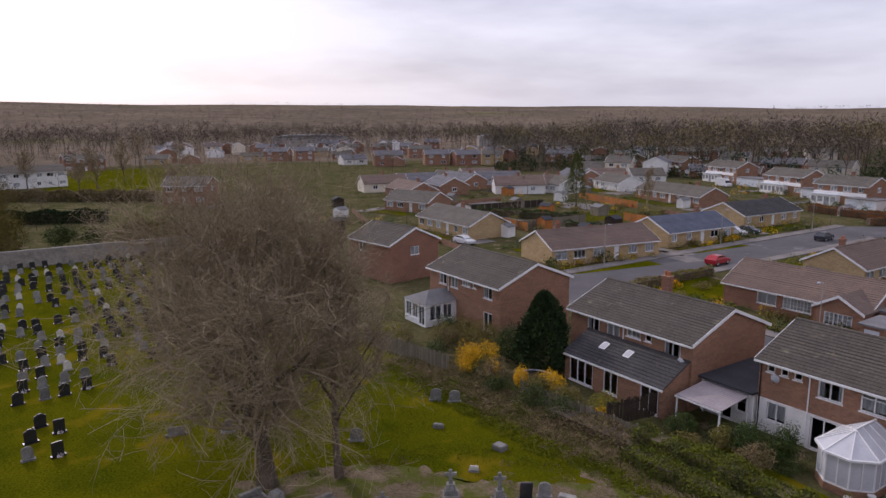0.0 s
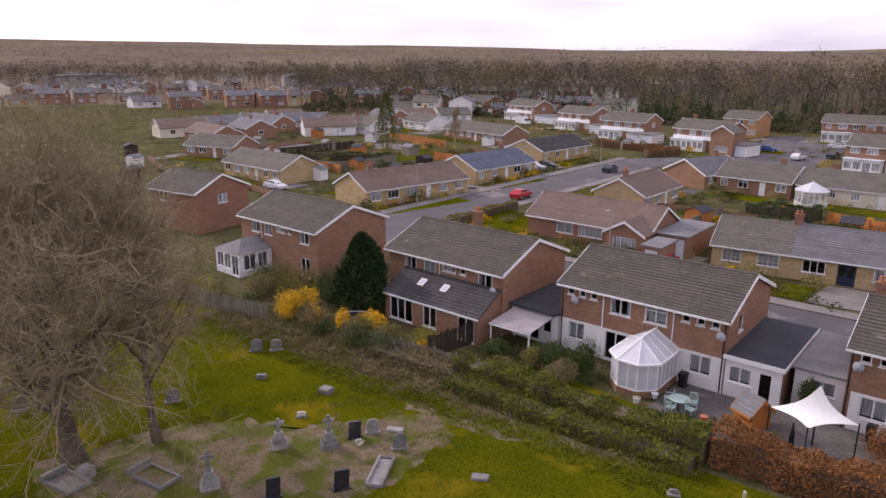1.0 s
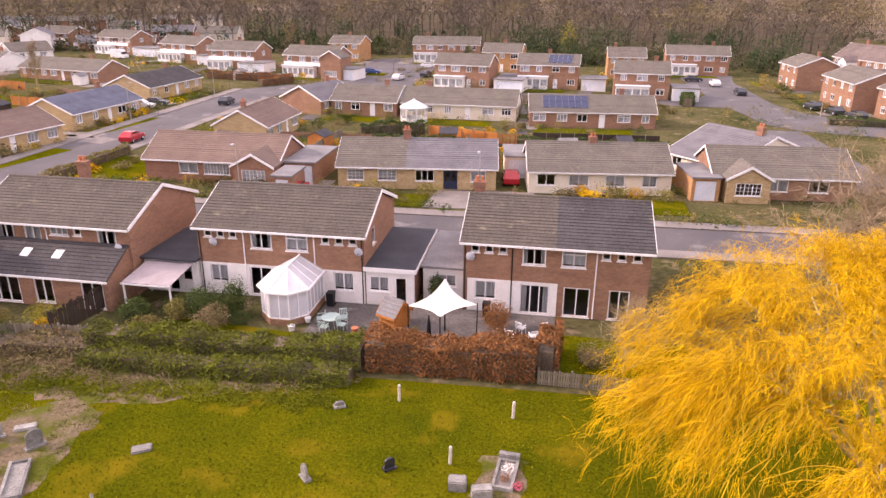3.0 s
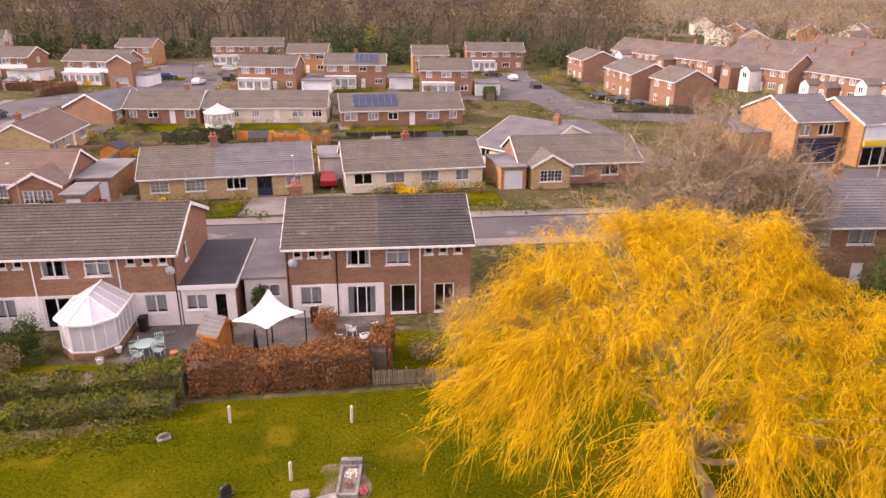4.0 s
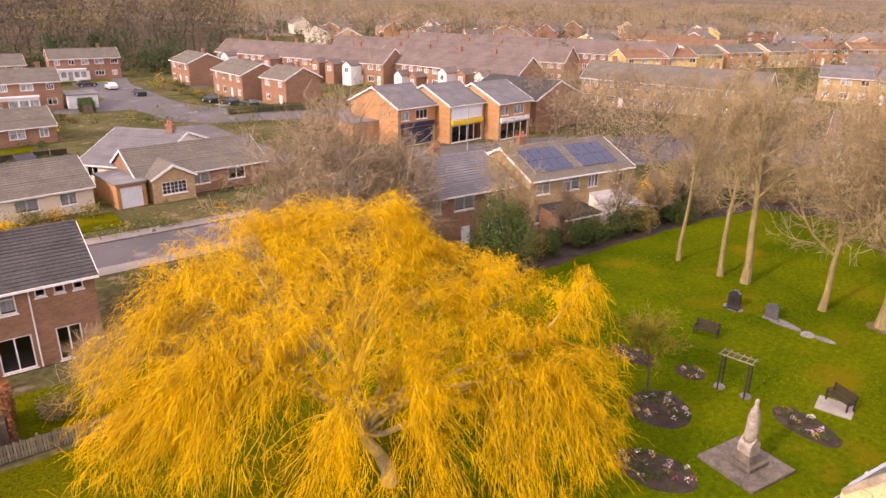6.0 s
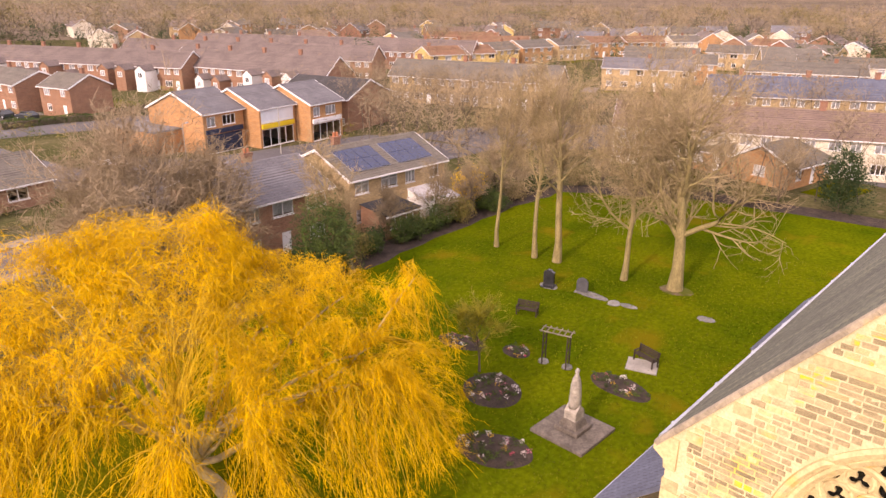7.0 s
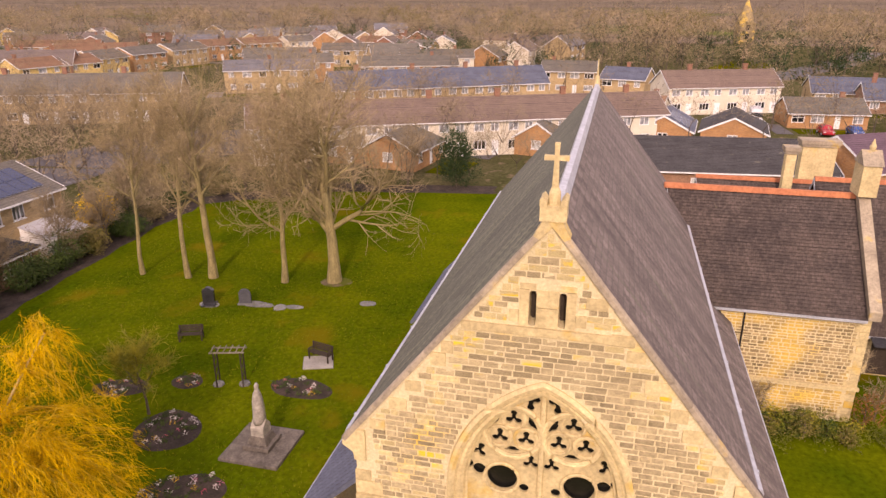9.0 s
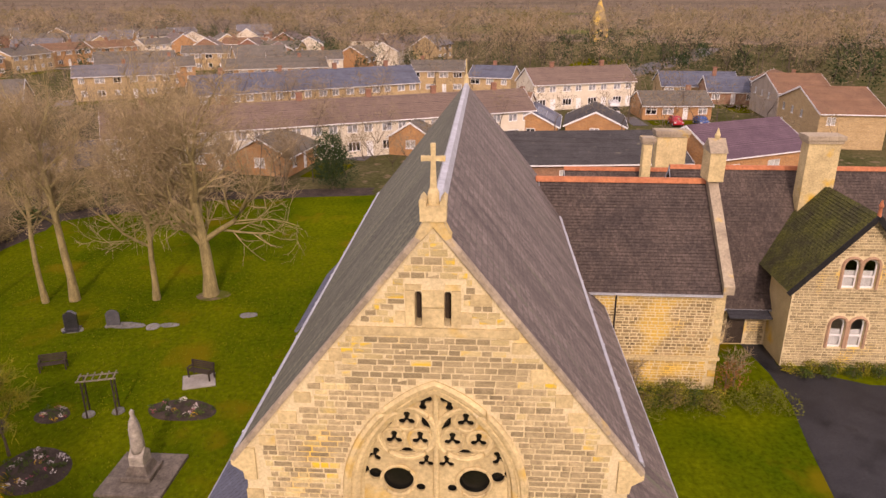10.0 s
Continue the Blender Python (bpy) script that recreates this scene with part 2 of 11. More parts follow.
# greener grey tone for one slope of the nave roof
M["slate_green"] = material("greenish_slate", (0.150, 0.150, 0.115), (0.092, 0.092, 0.074), 0.85, 0.6, 6.0, 0.4, 0.3, stretch=(0.22, 2.6, 0.22), spots=((0.17, 0.175, 0.12), 0.9, 0.55), bond=("YZ", 0.32, 0.19, (0.07, 0.066, 0.058), 0.4, 0.014))
M["clay_tile"] = material("old_clay_tile", (0.105, 0.08, 0.07), (0.062, 0.049, 0.046), 0.9, 0.5, 8.0, 0.6, 0.4, spots=((0.20, 0.175, 0.13), 3.5, 0.68), bond=("XY", 0.20, 0.20, (0.03, 0.025, 0.02), 0.28, 0.016))
M["moss_tile"] = material("mossy_tile", (0.10, 0.105, 0.022), (0.055, 0.052, 0.028), 0.95, 0.8, 8.0, 0.6, 0.4, bond=("XY", 0.20, 0.20, (0.03, 0.025, 0.02), 0.5, 0.018))
M["terracotta"] = material("terracotta_ridge", (0.50, 0.19, 0.09), (0.36, 0.13, 0.07), 0.85, 1.0, 6.0, 0.3, 0.25)
M["felt"] = material("roofing_felt", (0.06, 0.062, 0.072), (0.042, 0.043, 0.052), 0.85, 0.5, 9.0, 0.25, 0.2)
M["grey_felt"] = material("grey_felt", (0.22, 0.215, 0.22), (0.15, 0.147, 0.155), 0.85, 0.5, 9.0, 0.25, 0.2)
M["stone"] = material("ashlar", (0.64, 0.52, 0.285), (0.46, 0.365, 0.20), 0.9, 1.2, 9.0, 0.5, 0.22, spots=((0.60, 0.38, 0.06), 0.7, 0.60), per_piece=0.1)
M["rubble"] = material("sandstone_block", (0.42, 0.34, 0.20), (0.30, 0.242, 0.145), 0.95, 0.9, 9.0, 0.7, 0.3, spots=((0.56, 0.42, 0.16), 0.5, 0.68), per_piece=0.26)
M["rubble_pale"] = material("lichened_block", (0.58, 0.475, 0.25), (0.45, 0.365, 0.19), 0.95, 0.9, 9.0, 0.6, 0.25, spots=((0.74, 0.50, 0.05), 0.6, 0.54), per_piece=0.16)
M["rubble_gold"] = material("golden_rubble", (0.38, 0.285, 0.15), (0.22, 0.168, 0.095), 0.95, 0.9, 9.0, 0.7, 0.3, spots=((0.62, 0.42, 0.10), 0.4, 0.52), per_piece=0.35)
# pale pane: net curtains and reflected sky both put into its colour
M["pale_pane"] = material("curtain_and_sky_pane", (0.42, 0.43, 0.46), (0.16, 0.17, 0.19), 0.2, 1.1, 3.0, 0.0, 0.3)
M["undergrowth"] = leafy("wood_undergrowth", (0.085, 0.075, 0.038), (0.045, 0.058, 0.02), 0.9, 0.05, 0.3)
M["wood_stem"] = material("woodland_stems", (0.115, 0.09, 0.07), (0.07, 0.056, 0.044), 0.95, 0.1, 3.0, 0.3, 0.3)
M["dark_wood_ground"] = material("dark_wood_ground", (0.10, 0.078, 0.058), (0.065, 0.056, 0.038), 0.95, 0.05, 1.0, 0.3, 0.35, spots=((0.055, 0.065, 0.02), 0.04, 0.58), spec=0.0)
M["mortar"] = material("pale_mortar", (0.68, 0.58, 0.37), (0.55, 0.46, 0.28), 0.95, 0.8, 14.0, 0.5, 0.2, spots=((0.74, 0.50, 0.10), 0.45, 0.58))
M["stone_grey"] = material("weathered_stone", (0.33, 0.30, 0.26), (0.19, 0.17, 0.15), 0.95, 1.2, 9.0, 0.5, 0.3)
M["lead"] = material("lead", (0.46, 0.48, 0.53), (0.36, 0.375, 0.42), 0.5, 1.0, 7.0, 0.2, 0.2, metal=0.15)
M["black"] = material("black_iron", (0.02, 0.02, 0.022), (0.012, 0.012, 0.013), 0.5, 1.0, 8.0, 0.1, 0.2)
M["granite"] = material("polished_granite", (0.035, 0.035, 0.04), (0.02, 0.02, 0.024), 0.25, 2.0, 40.0, 0.0, 0.4)
M["grave"] = material("grey_gravestone", (0.27, 0.26, 0.25), (0.15, 0.15, 0.14), 0.9, 1.5, 12.0, 0.4, 0.3, per_piece=0.3)
M["wood"] = material("weathered_timber", (0.24, 0.21, 0.16), (0.15, 0.13, 0.10), 0.9, 0.8, 8.0, 0.4, 0.3, stretch=(6, 6, 1), per_piece=0.2)
M["wood_orange"] = material("orange_stained_timber", (0.50, 0.20, 0.05), (0.38, 0.14, 0.04), 0.8, 0.8, 8.0, 0.3, 0.25, per_piece=0.15)
M["wood_dark"] = material("dark_timber", (0.06, 0.045, 0.035), (0.035, 0.026, 0.02), 0.8, 0.8, 8.0, 0.3, 0.3)
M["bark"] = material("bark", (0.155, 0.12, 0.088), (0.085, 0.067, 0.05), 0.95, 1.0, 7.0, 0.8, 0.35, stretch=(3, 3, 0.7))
# bark_lit and twig_lit: olive-toned copies with sunlight put into the colour
M["bark_lit"] = material("sunlit_bark", (0.34, 0.275, 0.13), (0.19, 0.155, 0.075), 0.95, 1.0, 7.0, 0.9, 0.35, stretch=(3, 3, 0.7))
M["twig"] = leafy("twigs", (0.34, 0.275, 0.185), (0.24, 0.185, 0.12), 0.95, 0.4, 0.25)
M["twig_lit"] = leafy("sunlit_twigs", (0.36, 0.275, 0.16), (0.26, 0.20, 0.115), 0.95)
M["willow"] = leafy("willow_catkins", (0.70, 0.42, 0.001), (0.50, 0.29, 0.001), 0.8, 0.5, 0.18)
M["willow_twig"] = material("willow_twigs", (0.56, 0.36, 0.015), (0.38, 0.24, 0.02), 0.9, 1.0, 7.0, 0.3, 0.3)
M["willow_bark"] = material("willow_bark", (0.50, 0.40, 0.22), (0.30, 0.235, 0.125), 0.95, 1.0, 7.0, 0.8, 0.3)
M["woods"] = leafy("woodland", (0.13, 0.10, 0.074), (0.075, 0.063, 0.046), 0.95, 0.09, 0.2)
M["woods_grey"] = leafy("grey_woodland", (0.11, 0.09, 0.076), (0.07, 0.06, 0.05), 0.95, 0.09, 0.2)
# paler and flatter than the nearer woods: distance haze put into the colour
M["woods_hazed"] = leafy("hazed_woodland", (0.18, 0.14, 0.108), (0.145, 0.117, 0.088), 0.95, 0.02, 0.1)
M["woods_olive"] = leafy("olive_woodland", (0.20, 0.16, 0.065), (0.125, 0.105, 0.046), 0.95, 0.09, 0.2)
M["conifer"] = leafy("conifer_needles", (0.022, 0.042, 0.016), (0.04, 0.06, 0.022), 0.9)
M["ever"] = leafy("evergreen_leaves", (0.06, 0.09, 0.016), (0.026, 0.045, 0.012), 0.6)
M["olive"] = leafy("olive_shrub", (0.15, 0.14, 0.028), (0.19, 0.14, 0.055), 0.8)
M["beech"] = leafy("dead_beech_leaves", (0.25, 0.11, 0.04), (0.16, 0.075, 0.03), 0.85)
M["forsythia"] = leafy("forsythia", (0.75, 0.43, 0.01), (0.55, 0.36, 0.02), 0.8)
M["bramble"] = leafy("bramble", (0.22, 0.165, 0.09), (0.14, 0.12, 0.045), 0.9, 1.0, 0.28)
M["flower_white"] = leafy("white_petals", (0.8, 0.78, 0.72), (0.7, 0.6, 0.6), 0.7)
M["blade"] = leafy("grass_blades", (0.14, 0.15, 0.005), (0.09, 0.105, 0.004), 0.9, 0.2)
M["glass"] = glassy("window_glass")
M["milk"] = material("polycarbonate", (0.60, 0.60, 0.64), (0.50, 0.50, 0.54), 0.25, 0.8, 5.0, 0.0, 0.05)
M["cloth"] = material("white_canvas", (0.86, 0.84, 0.82), (0.80, 0.78, 0.76), 0.8, 0.8, 5.0, 0.05, 0.04)
M["curtain"] = material("net_curtain", (0.74, 0.72, 0.70), (0.58, 0.57, 0.55), 0.9, 1.5, 6.0, 0.1, 0.1, stretch=(8, 8, 0.4))
M["solar"] = material("solar_cells", (0.018, 0.03, 0.085), (0.012, 0.02, 0.06), 0.22, 1.5, 9.0, 0.0, 0.2)
M["rubber"] = material("tyre", (0.02, 0.02, 0.02), (0.014, 0.014, 0.014), 0.8, 3.0, 20.0, 0.1, 0.2)
M["yellow"] = material("yellow_sign", (0.75, 0.55, 0.03), (0.66, 0.46, 0.03), 0.5, 1.0, 6.0, 0.0, 0.08)
M["garage"] = material("painted_garage_door", (0.70, 0.74, 0.80), (0.60, 0.64, 0.70), 0.5, 0.8, 6.0, 0.05, 0.08)
M["navy"] = material("navy_paint", (0.03, 0.04, 0.08), (0.02, 0.028, 0.055), 0.5, 0.8, 6.0, 0.05, 0.15)
M["leaded"] = material("leaded_glass", (0.012, 0.012, 0.010), (0.006, 0.006, 0.006), 0.25, 2.0, 14.0, 0.4, 0.5)
M["coping"] = material("coping_stone", (0.40, 0.335, 0.245), (0.27, 0.225, 0.17), 0.95, 0.9, 8.0, 0.5, 0.25, spots=((0.55, 0.36, 0.06), 0.9, 0.60), per_piece=0.12)
M["stone_pink"] = material("pink_sandstone", (0.46, 0.30, 0.20), (0.34, 0.22, 0.15), 0.9, 1.2, 9.0, 0.4, 0.2)
M["teal"] = material("pale_teal_paint", (0.42, 0.55, 0.52), (0.32, 0.43, 0.41), 0.4, 1.0, 6.0, 0.0, 0.08)
M["pinkish"] = material("corrugated_plastic", (0.42, 0.37, 0.385), (0.33, 0.29, 0.30), 0.5, 0.6, 5.0, 0.05, 0.1)
M["hedge_mix"] = leafy("mixed_hedge_leaves", (0.13, 0.145, 0.014), (0.075, 0.082, 0.02), 0.8, 1.0, 0.28)
M["straw"] = leafy("dead_grass", (0.27, 0.20, 0.12), (0.18, 0.14, 0.075), 0.95, 0.8, 0.3)
M["white_stone"] = material("pale_stone", (0.68, 0.64, 0.57), (0.50, 0.47, 0.41), 0.9, 2.0, 10.0, 0.2, 0.15)
M["statue_stone"] = material("statue_stone", (0.42, 0.38, 0.33), (0.22, 0.20, 0.18), 0.95, 2.5, 9.0, 0.3, 0.2)
M["weathered_step"] = material("weathered_step", (0.17, 0.145, 0.125), (0.09, 0.078, 0.068), 0.95, 2.0, 9.0, 0.3, 0.3)
M["slate_grey"] = material("dark_grey_stone", (0.10, 0.10, 0.11), (0.06, 0.06, 0.07), 0.6, 1.5, 12.0, 0.2, 0.2)
M["flower_red"] = leafy("pink_petals", (0.55, 0.06, 0.12), (0.6, 0.2, 0.3), 0.7)
M["spring"] = leafy("spring_leaves", (0.27, 0.23, 0.02), (0.16, 0.16, 0.025), 0.8)
M["yellow_render"] = material("yellow_render", (0.68, 0.50, 0.20), (0.58, 0.42, 0.16), 0.85, 0.4, 6.0, 0.1, 0.08)
M["carglass"] = material("car_glass", (0.015, 0.017, 0.02), (0.01, 0.011, 0.013), 0.08, 1.0, 3.0, 0.0, 0.1)
for nm, c in (("car_red", (0.42, 0.025, 0.035)), ("car_white", (0.68, 0.68, 0.70)), ("car_grey", (0.045, 0.05, 0.06)), ("car_blue", (0.03, 0.07, 0.22))):
    M[nm] = material(nm.replace("car", "paint"), c, tuple(k * 0.9 for k in c), 0.25, 0.5, 3.0, 0.0, 0.04)
# woods_lit: a lighter copy of woods, its sunlight put into the colour
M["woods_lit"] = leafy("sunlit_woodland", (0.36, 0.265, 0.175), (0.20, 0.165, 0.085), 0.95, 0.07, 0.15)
M["twig_pale"] = leafy("grey_brown_twigs", (0.30, 0.232, 0.155), (0.21, 0.163, 0.10), 0.95, 0.12, 0.15)
M["ivy"] = leafy("ivy", (0.085, 0.105, 0.03), (0.12, 0.12, 0.04), 0.8)
M["far_land"] = material("winter_woodland_floor", (0.19, 0.147, 0.112), (0.13, 0.107, 0.08), 0.95, 0.004, 0.05, 0.3, 0.35, spots=((0.10, 0.12, 0.03), 0.003, 0.62), spec=0.0)


# ---- builders ----
def part(name, bm, mat, parent=None, label="", m=None):
    """Links a bmesh as one mesh object, under parent if there is one."""
    me = bpy.data.meshes.new(name)
    bm.to_mesh(me)
    bm.free()
    me.materials.append(M[mat] if isinstance(mat, str) else mat)
    ob = new(name, me)
    if parent:
        ob.parent = parent
    if m is not None:
        ob.matrix_basis = m
    if label:
        ob["label"] = label
    return ob


def thing(name, m, label, category, group="", kind=""):
    ob = new(name)
    ob.empty_display_size = 0.3
    ob.matrix_basis = m
    return tagged(ob, label, category, group, kind)


def mesh_of(name, verts, faces, mat, parent=None, label="", m=None, smooth=False):
    me = bpy.data.meshes.new(name)
    me.from_pydata(verts, [], faces)
    me.materials.append(M[mat] if isinstance(mat, str) else mat)
    if smooth:
        me.polygons.foreach_set("use_smooth", [True] * len(me.polygons))
    ob = new(name, me)
    if parent:
        ob.parent = parent
    if m is not None:
        ob.matrix_basis = m
    if label:
        ob["label"] = label
    return ob


def quad(bm, *pts):
    return bm.faces.new([bm.verts.new(p) for p in pts])


def box(bm, x0, x1, y0, y1, z0, z1):
    v = [bm.verts.new(p) for p in ((x0, y0, z0), (x1, y0, z0), (x1, y1, z0), (x0, y1, z0), (x0, y0, z1), (x1, y0, z1), (x1, y1, z1), (x0, y1, z1))]
    for f in ((0, 3, 2, 1), (4, 5, 6, 7), (0, 1, 5, 4), (1, 2, 6, 5), (2, 3, 7, 6), (3, 0, 4, 7)):
        bm.faces.new([v[i] for i in f])
    return v


def bar(bm, a, b, w, h=None, up=(0, 0, 1)):
    """A square bar from a to b, w wide and h high."""
    a, b = Vector(a), Vector(b)
    h = h or w
    d = (b - a).normalized()
    s = d.cross(Vector(up))
    s = (s if s.length > 1e-4 else d.cross(Vector((1, 0, 0)))).normalized()
    u = s.cross(d)
    v = [bm.verts.new(p + s * i * w / 2 + u * j * h / 2) for p in (a, b) for i, j in ((-1, -1), (1, -1), (1, 1), (-1, 1))]
    for f in ((0, 1, 2, 3), (7, 6, 5, 4), (0, 4, 5, 1), (1, 5, 6, 2), (2, 6, 7, 3), (3, 7, 4, 0)):
        bm.faces.new([v[i] for i in f])


def prism(bm, poly, y0, y1):
    """A polygon in x and z, drawn out from y0 to y1."""
    a = [bm.verts.new((x, y0, z)) for x, z in poly]
    b = [bm.verts.new((x, y1, z)) for x, z in poly]
    bm.faces.new(a), bm.faces.new(b[::-1])
    for i in range(len(a)):
        j = (i + 1) % len(a)
        bm.faces.new((a[j], a[i], b[i], b[j]))


def slab(bm, poly, z0, z1):
    """A polygon in plan, from z0 to z1."""
    a = [bm.verts.new((x, y, z0)) for x, y in poly]
    b = [bm.verts.new((x, y, z1)) for x, y in poly]
    bm.faces.new(a[::-1]), bm.faces.new(b)
    for i in range(len(a)):
        j = (i + 1) % len(a)
        bm.faces.new((a[i], a[j], b[j], b[i]))


def tube(bm, pts, radii, sides=8, cap=True):
    rings = []
    for i, p in enumerate(pts):
        p = Vector(p)
        d = (Vector(pts[min(i + 1, len(pts) - 1)]) - Vector(pts[max(i - 1, 0)])).normalized()
        s = d.orthogonal().normalized()
        u = d.cross(s)
        rings.append([bm.verts.new(p + (s * math.cos(a) + u * math.sin(a)) * radii[i]) for a in (2 * math.pi * k / sides for k in range(sides))])
    for r, q in zip(rings, rings[1:]):
        for k in range(sides):
            bm.faces.new((r[k], r[(k + 1) % sides], q[(k + 1) % sides], q[k]))
    if cap:
        bm.faces.new(rings[0][::-1]), bm.faces.new(rings[-1])


def pierced(bm, length, height, th, holes, peak=None):
    """A wall along x, its outer face at y=0 and th thick, with rectangular holes (x0, x1, z0, z1) right through; peak=(x, z) adds a gable."""
    xs = sorted({0, length, *(h[0] for h in holes), *(h[1] for h in holes)})
    zs = sorted({0, height, *(h[2] for h in holes), *(h[3] for h in holes)})
    for x0, x1 in zip(xs, xs[1:]):
        for z0, z1 in zip(zs, zs[1:]):
            if not any(h[0] <= x0 and x1 <= h[1] and h[2] <= z0 and z1 <= h[3] for h in holes):
                quad(bm, (x0, 0, z0), (x1, 0, z0), (x1, 0, z1), (x0, 0, z1))
                quad(bm, (x1, th, z0), (x0, th, z0), (x0, th, z1), (x1, th, z1))
    for x0, x1, z0, z1 in holes:
        quad(bm, (x0, 0, z0), (x0, 0, z1), (x0, th, z1), (x0, th, z0))
        quad(bm, (x1, 0, z1), (x1, 0, z0), (x1, th, z0), (x1, th, z1))
        quad(bm, (x0, 0, z0), (x0, th, z0), (x1, th, z0), (x1, 0, z0))
        quad(bm, (x0, 0, z1), (x1, 0, z1), (x1, th, z1), (x0, th, z1))
    for x in (0, length):
        quad(bm, (x, 0, 0), (x, th, 0), (x, th, height), (x, 0, height))
    if peak:
        prism(bm, [(0, height), (length, height), (peak[0], peak[1])], 0, th)
    else:
        quad(bm, (0, 0, height), (length, 0, height), (length, th, height), (0, th, height))


COUNT = [0]          # windows built so far
FINE = [True]        # whether sills, pots, handles and the like are built: off for far houses


def window(parent, m, w, h, lights=2, mat="upvc", style="", curtain=False):
    """A frame with its pane, set into an opening w by h whose lower left corner is at m's origin, the outside towards -y."""
    f, holes = 0.075 if FINE[0] else 0.11, []
    COUNT[0] += 1
    cols = lights * (2 if style == "bars" else 1)
    for i in range(cols):
        x0, x1 = f + (w - 2 * f) * i / cols, f + (w - 2 * f) * (i + 1) / cols
        g = 0.018 if style == "bars" and i % 2 == 0 else (0.04 if FINE[0] else 0.06)
        e = 0.018 if style == "bars" and i % 2 else 0.04
        x0, x1 = x0 + (e if i else 0), x1 - (g if i < cols - 1 else 0)
        if style == "bars":
            for k in range(3):
                z0, z1 = f + (h - 2 * f) * k / 3, f + (h - 2 * f) * (k + 1) / 3
                holes.append((x0, x1, z0 + (0.015 if k else 0), z1 - (0.015 if k < 2 else 0)))
        elif style == "top":
            holes += [(x0, x1, f, h * 0.68), (x0, x1, h * 0.68 + 0.07, h - f)]
        else:
            holes.append((x0, x1, f, h - f))
    bm = bmesh.new()
    pierced(bm, w, h, 0.10, holes)
    bm.transform(pose(0, 0.03, 0))
    bmesh.ops.remove_doubles(bm, verts=bm.verts[:], dist=1e-4)
    if not FINE[0]:
        quad(bm, (f, 0.085, f), (w - f, 0.085, f), (w - f, 0.085, h - f), (f, 0.085, h - f)).material_index = 1
        fr = part("window", bm, mat, parent, m=m)
        fr.data.materials.append(M[("carglass", "pale_pane", "pale_pane")[COUNT[0] % 3]])
        return fr
    fr = part("window", bm, mat, parent, m=m)
    bm = bmesh.new()
    box(bm, -0.06, w + 0.06, -0.07, 0.03, -0.07, -0.004)
    if FINE[0]:
        part("sill", bm, mat, fr)
    else:
        bm.free()
    bm = bmesh.new()
    quad(bm, (f, 0.085, f), (w - f, 0.085, f), (w - f, 0.085, h - f), (f, 0.085, h - f))
    part("pane", bm, "glass", fr).visible_shadow = False
    if not curtain and COUNT[0] % 4 and w > 0.9 and h < 1.4:
        bm = bmesh.new()
        n = 14
        top = [bm.verts.new((0.04 + (w - 0.08) * i / n, 0.2 + 0.025 * (i % 2), h)) for i in range(n + 1)]
        low = [bm.verts.new((0.04 + (w - 0.08) * i / n, 0.2 + 0.025 * (i % 2), h * 0.12)) for i in range(n + 1)]
        for i in range(n):
            bm.faces.new((low[i], low[i + 1], top[i + 1], top[i]))
        part("net_curtain", bm, "curtain", fr)
    if curtain:
        for x0, x1 in ((0.03, w * 0.22), (w * 0.78, w - 0.03)):
            bm = bmesh.new()
            n = 6
            top = [bm.verts.new((x0 + (x1 - x0) * i / n, 0.24 + 0.03 * (i % 2), h)) for i in range(n + 1)]
            low = [bm.verts.new((x0 + (x1 - x0) * i / n, 0.24 + 0.03 * (i % 2), 0.05)) for i in range(n + 1)]
            for i in range(n):
                bm.faces.new((low[i], low[i + 1], top[i + 1], top[i]))
            part("curtain", bm, "curtain", fr)
    return fr


def door(parent, m, w, h, mat="upvc", lights=0, name="door"):
    f = 0.07
    holes = [(f + (w - 2 * f) * i / lights + 0.05, f + (w - 2 * f) * (i + 1) / lights - 0.05, h * 0.42, h - 0.16) for i in range(lights)]
    bm = bmesh.new()
    pierced(bm, w, h, 0.08, holes)
    bm.transform(pose(0, 0.04, 0))
    bmesh.ops.remove_doubles(bm, verts=bm.verts[:], dist=1e-4)
    ob = part(name, bm, mat, parent, m=m)
    if lights:
        bm = bmesh.new()
        quad(bm, (f, 0.085, h * 0.42), (w - f, 0.085, h * 0.42), (w - f, 0.085, h - f), (f, 0.085, h - f))
        part("pane", bm, "glass", ob).visible_shadow = False
    elif FINE[0]:
        for k in range(2):
            bm = bmesh.new()
            box(bm, w * 0.18, w * 0.82, 0.02, 0.04, h * (0.1 + 0.45 * k), h * (0.46 + 0.45 * k))
            part("panel", bm, mat, ob)
    if FINE[0]:
        bm = bmesh.new()
        box(bm, w - 0.2, w - 0.14, -0.03, 0.04, 1.0, 1.14)
        part("handle", bm, "black", ob)
    return ob


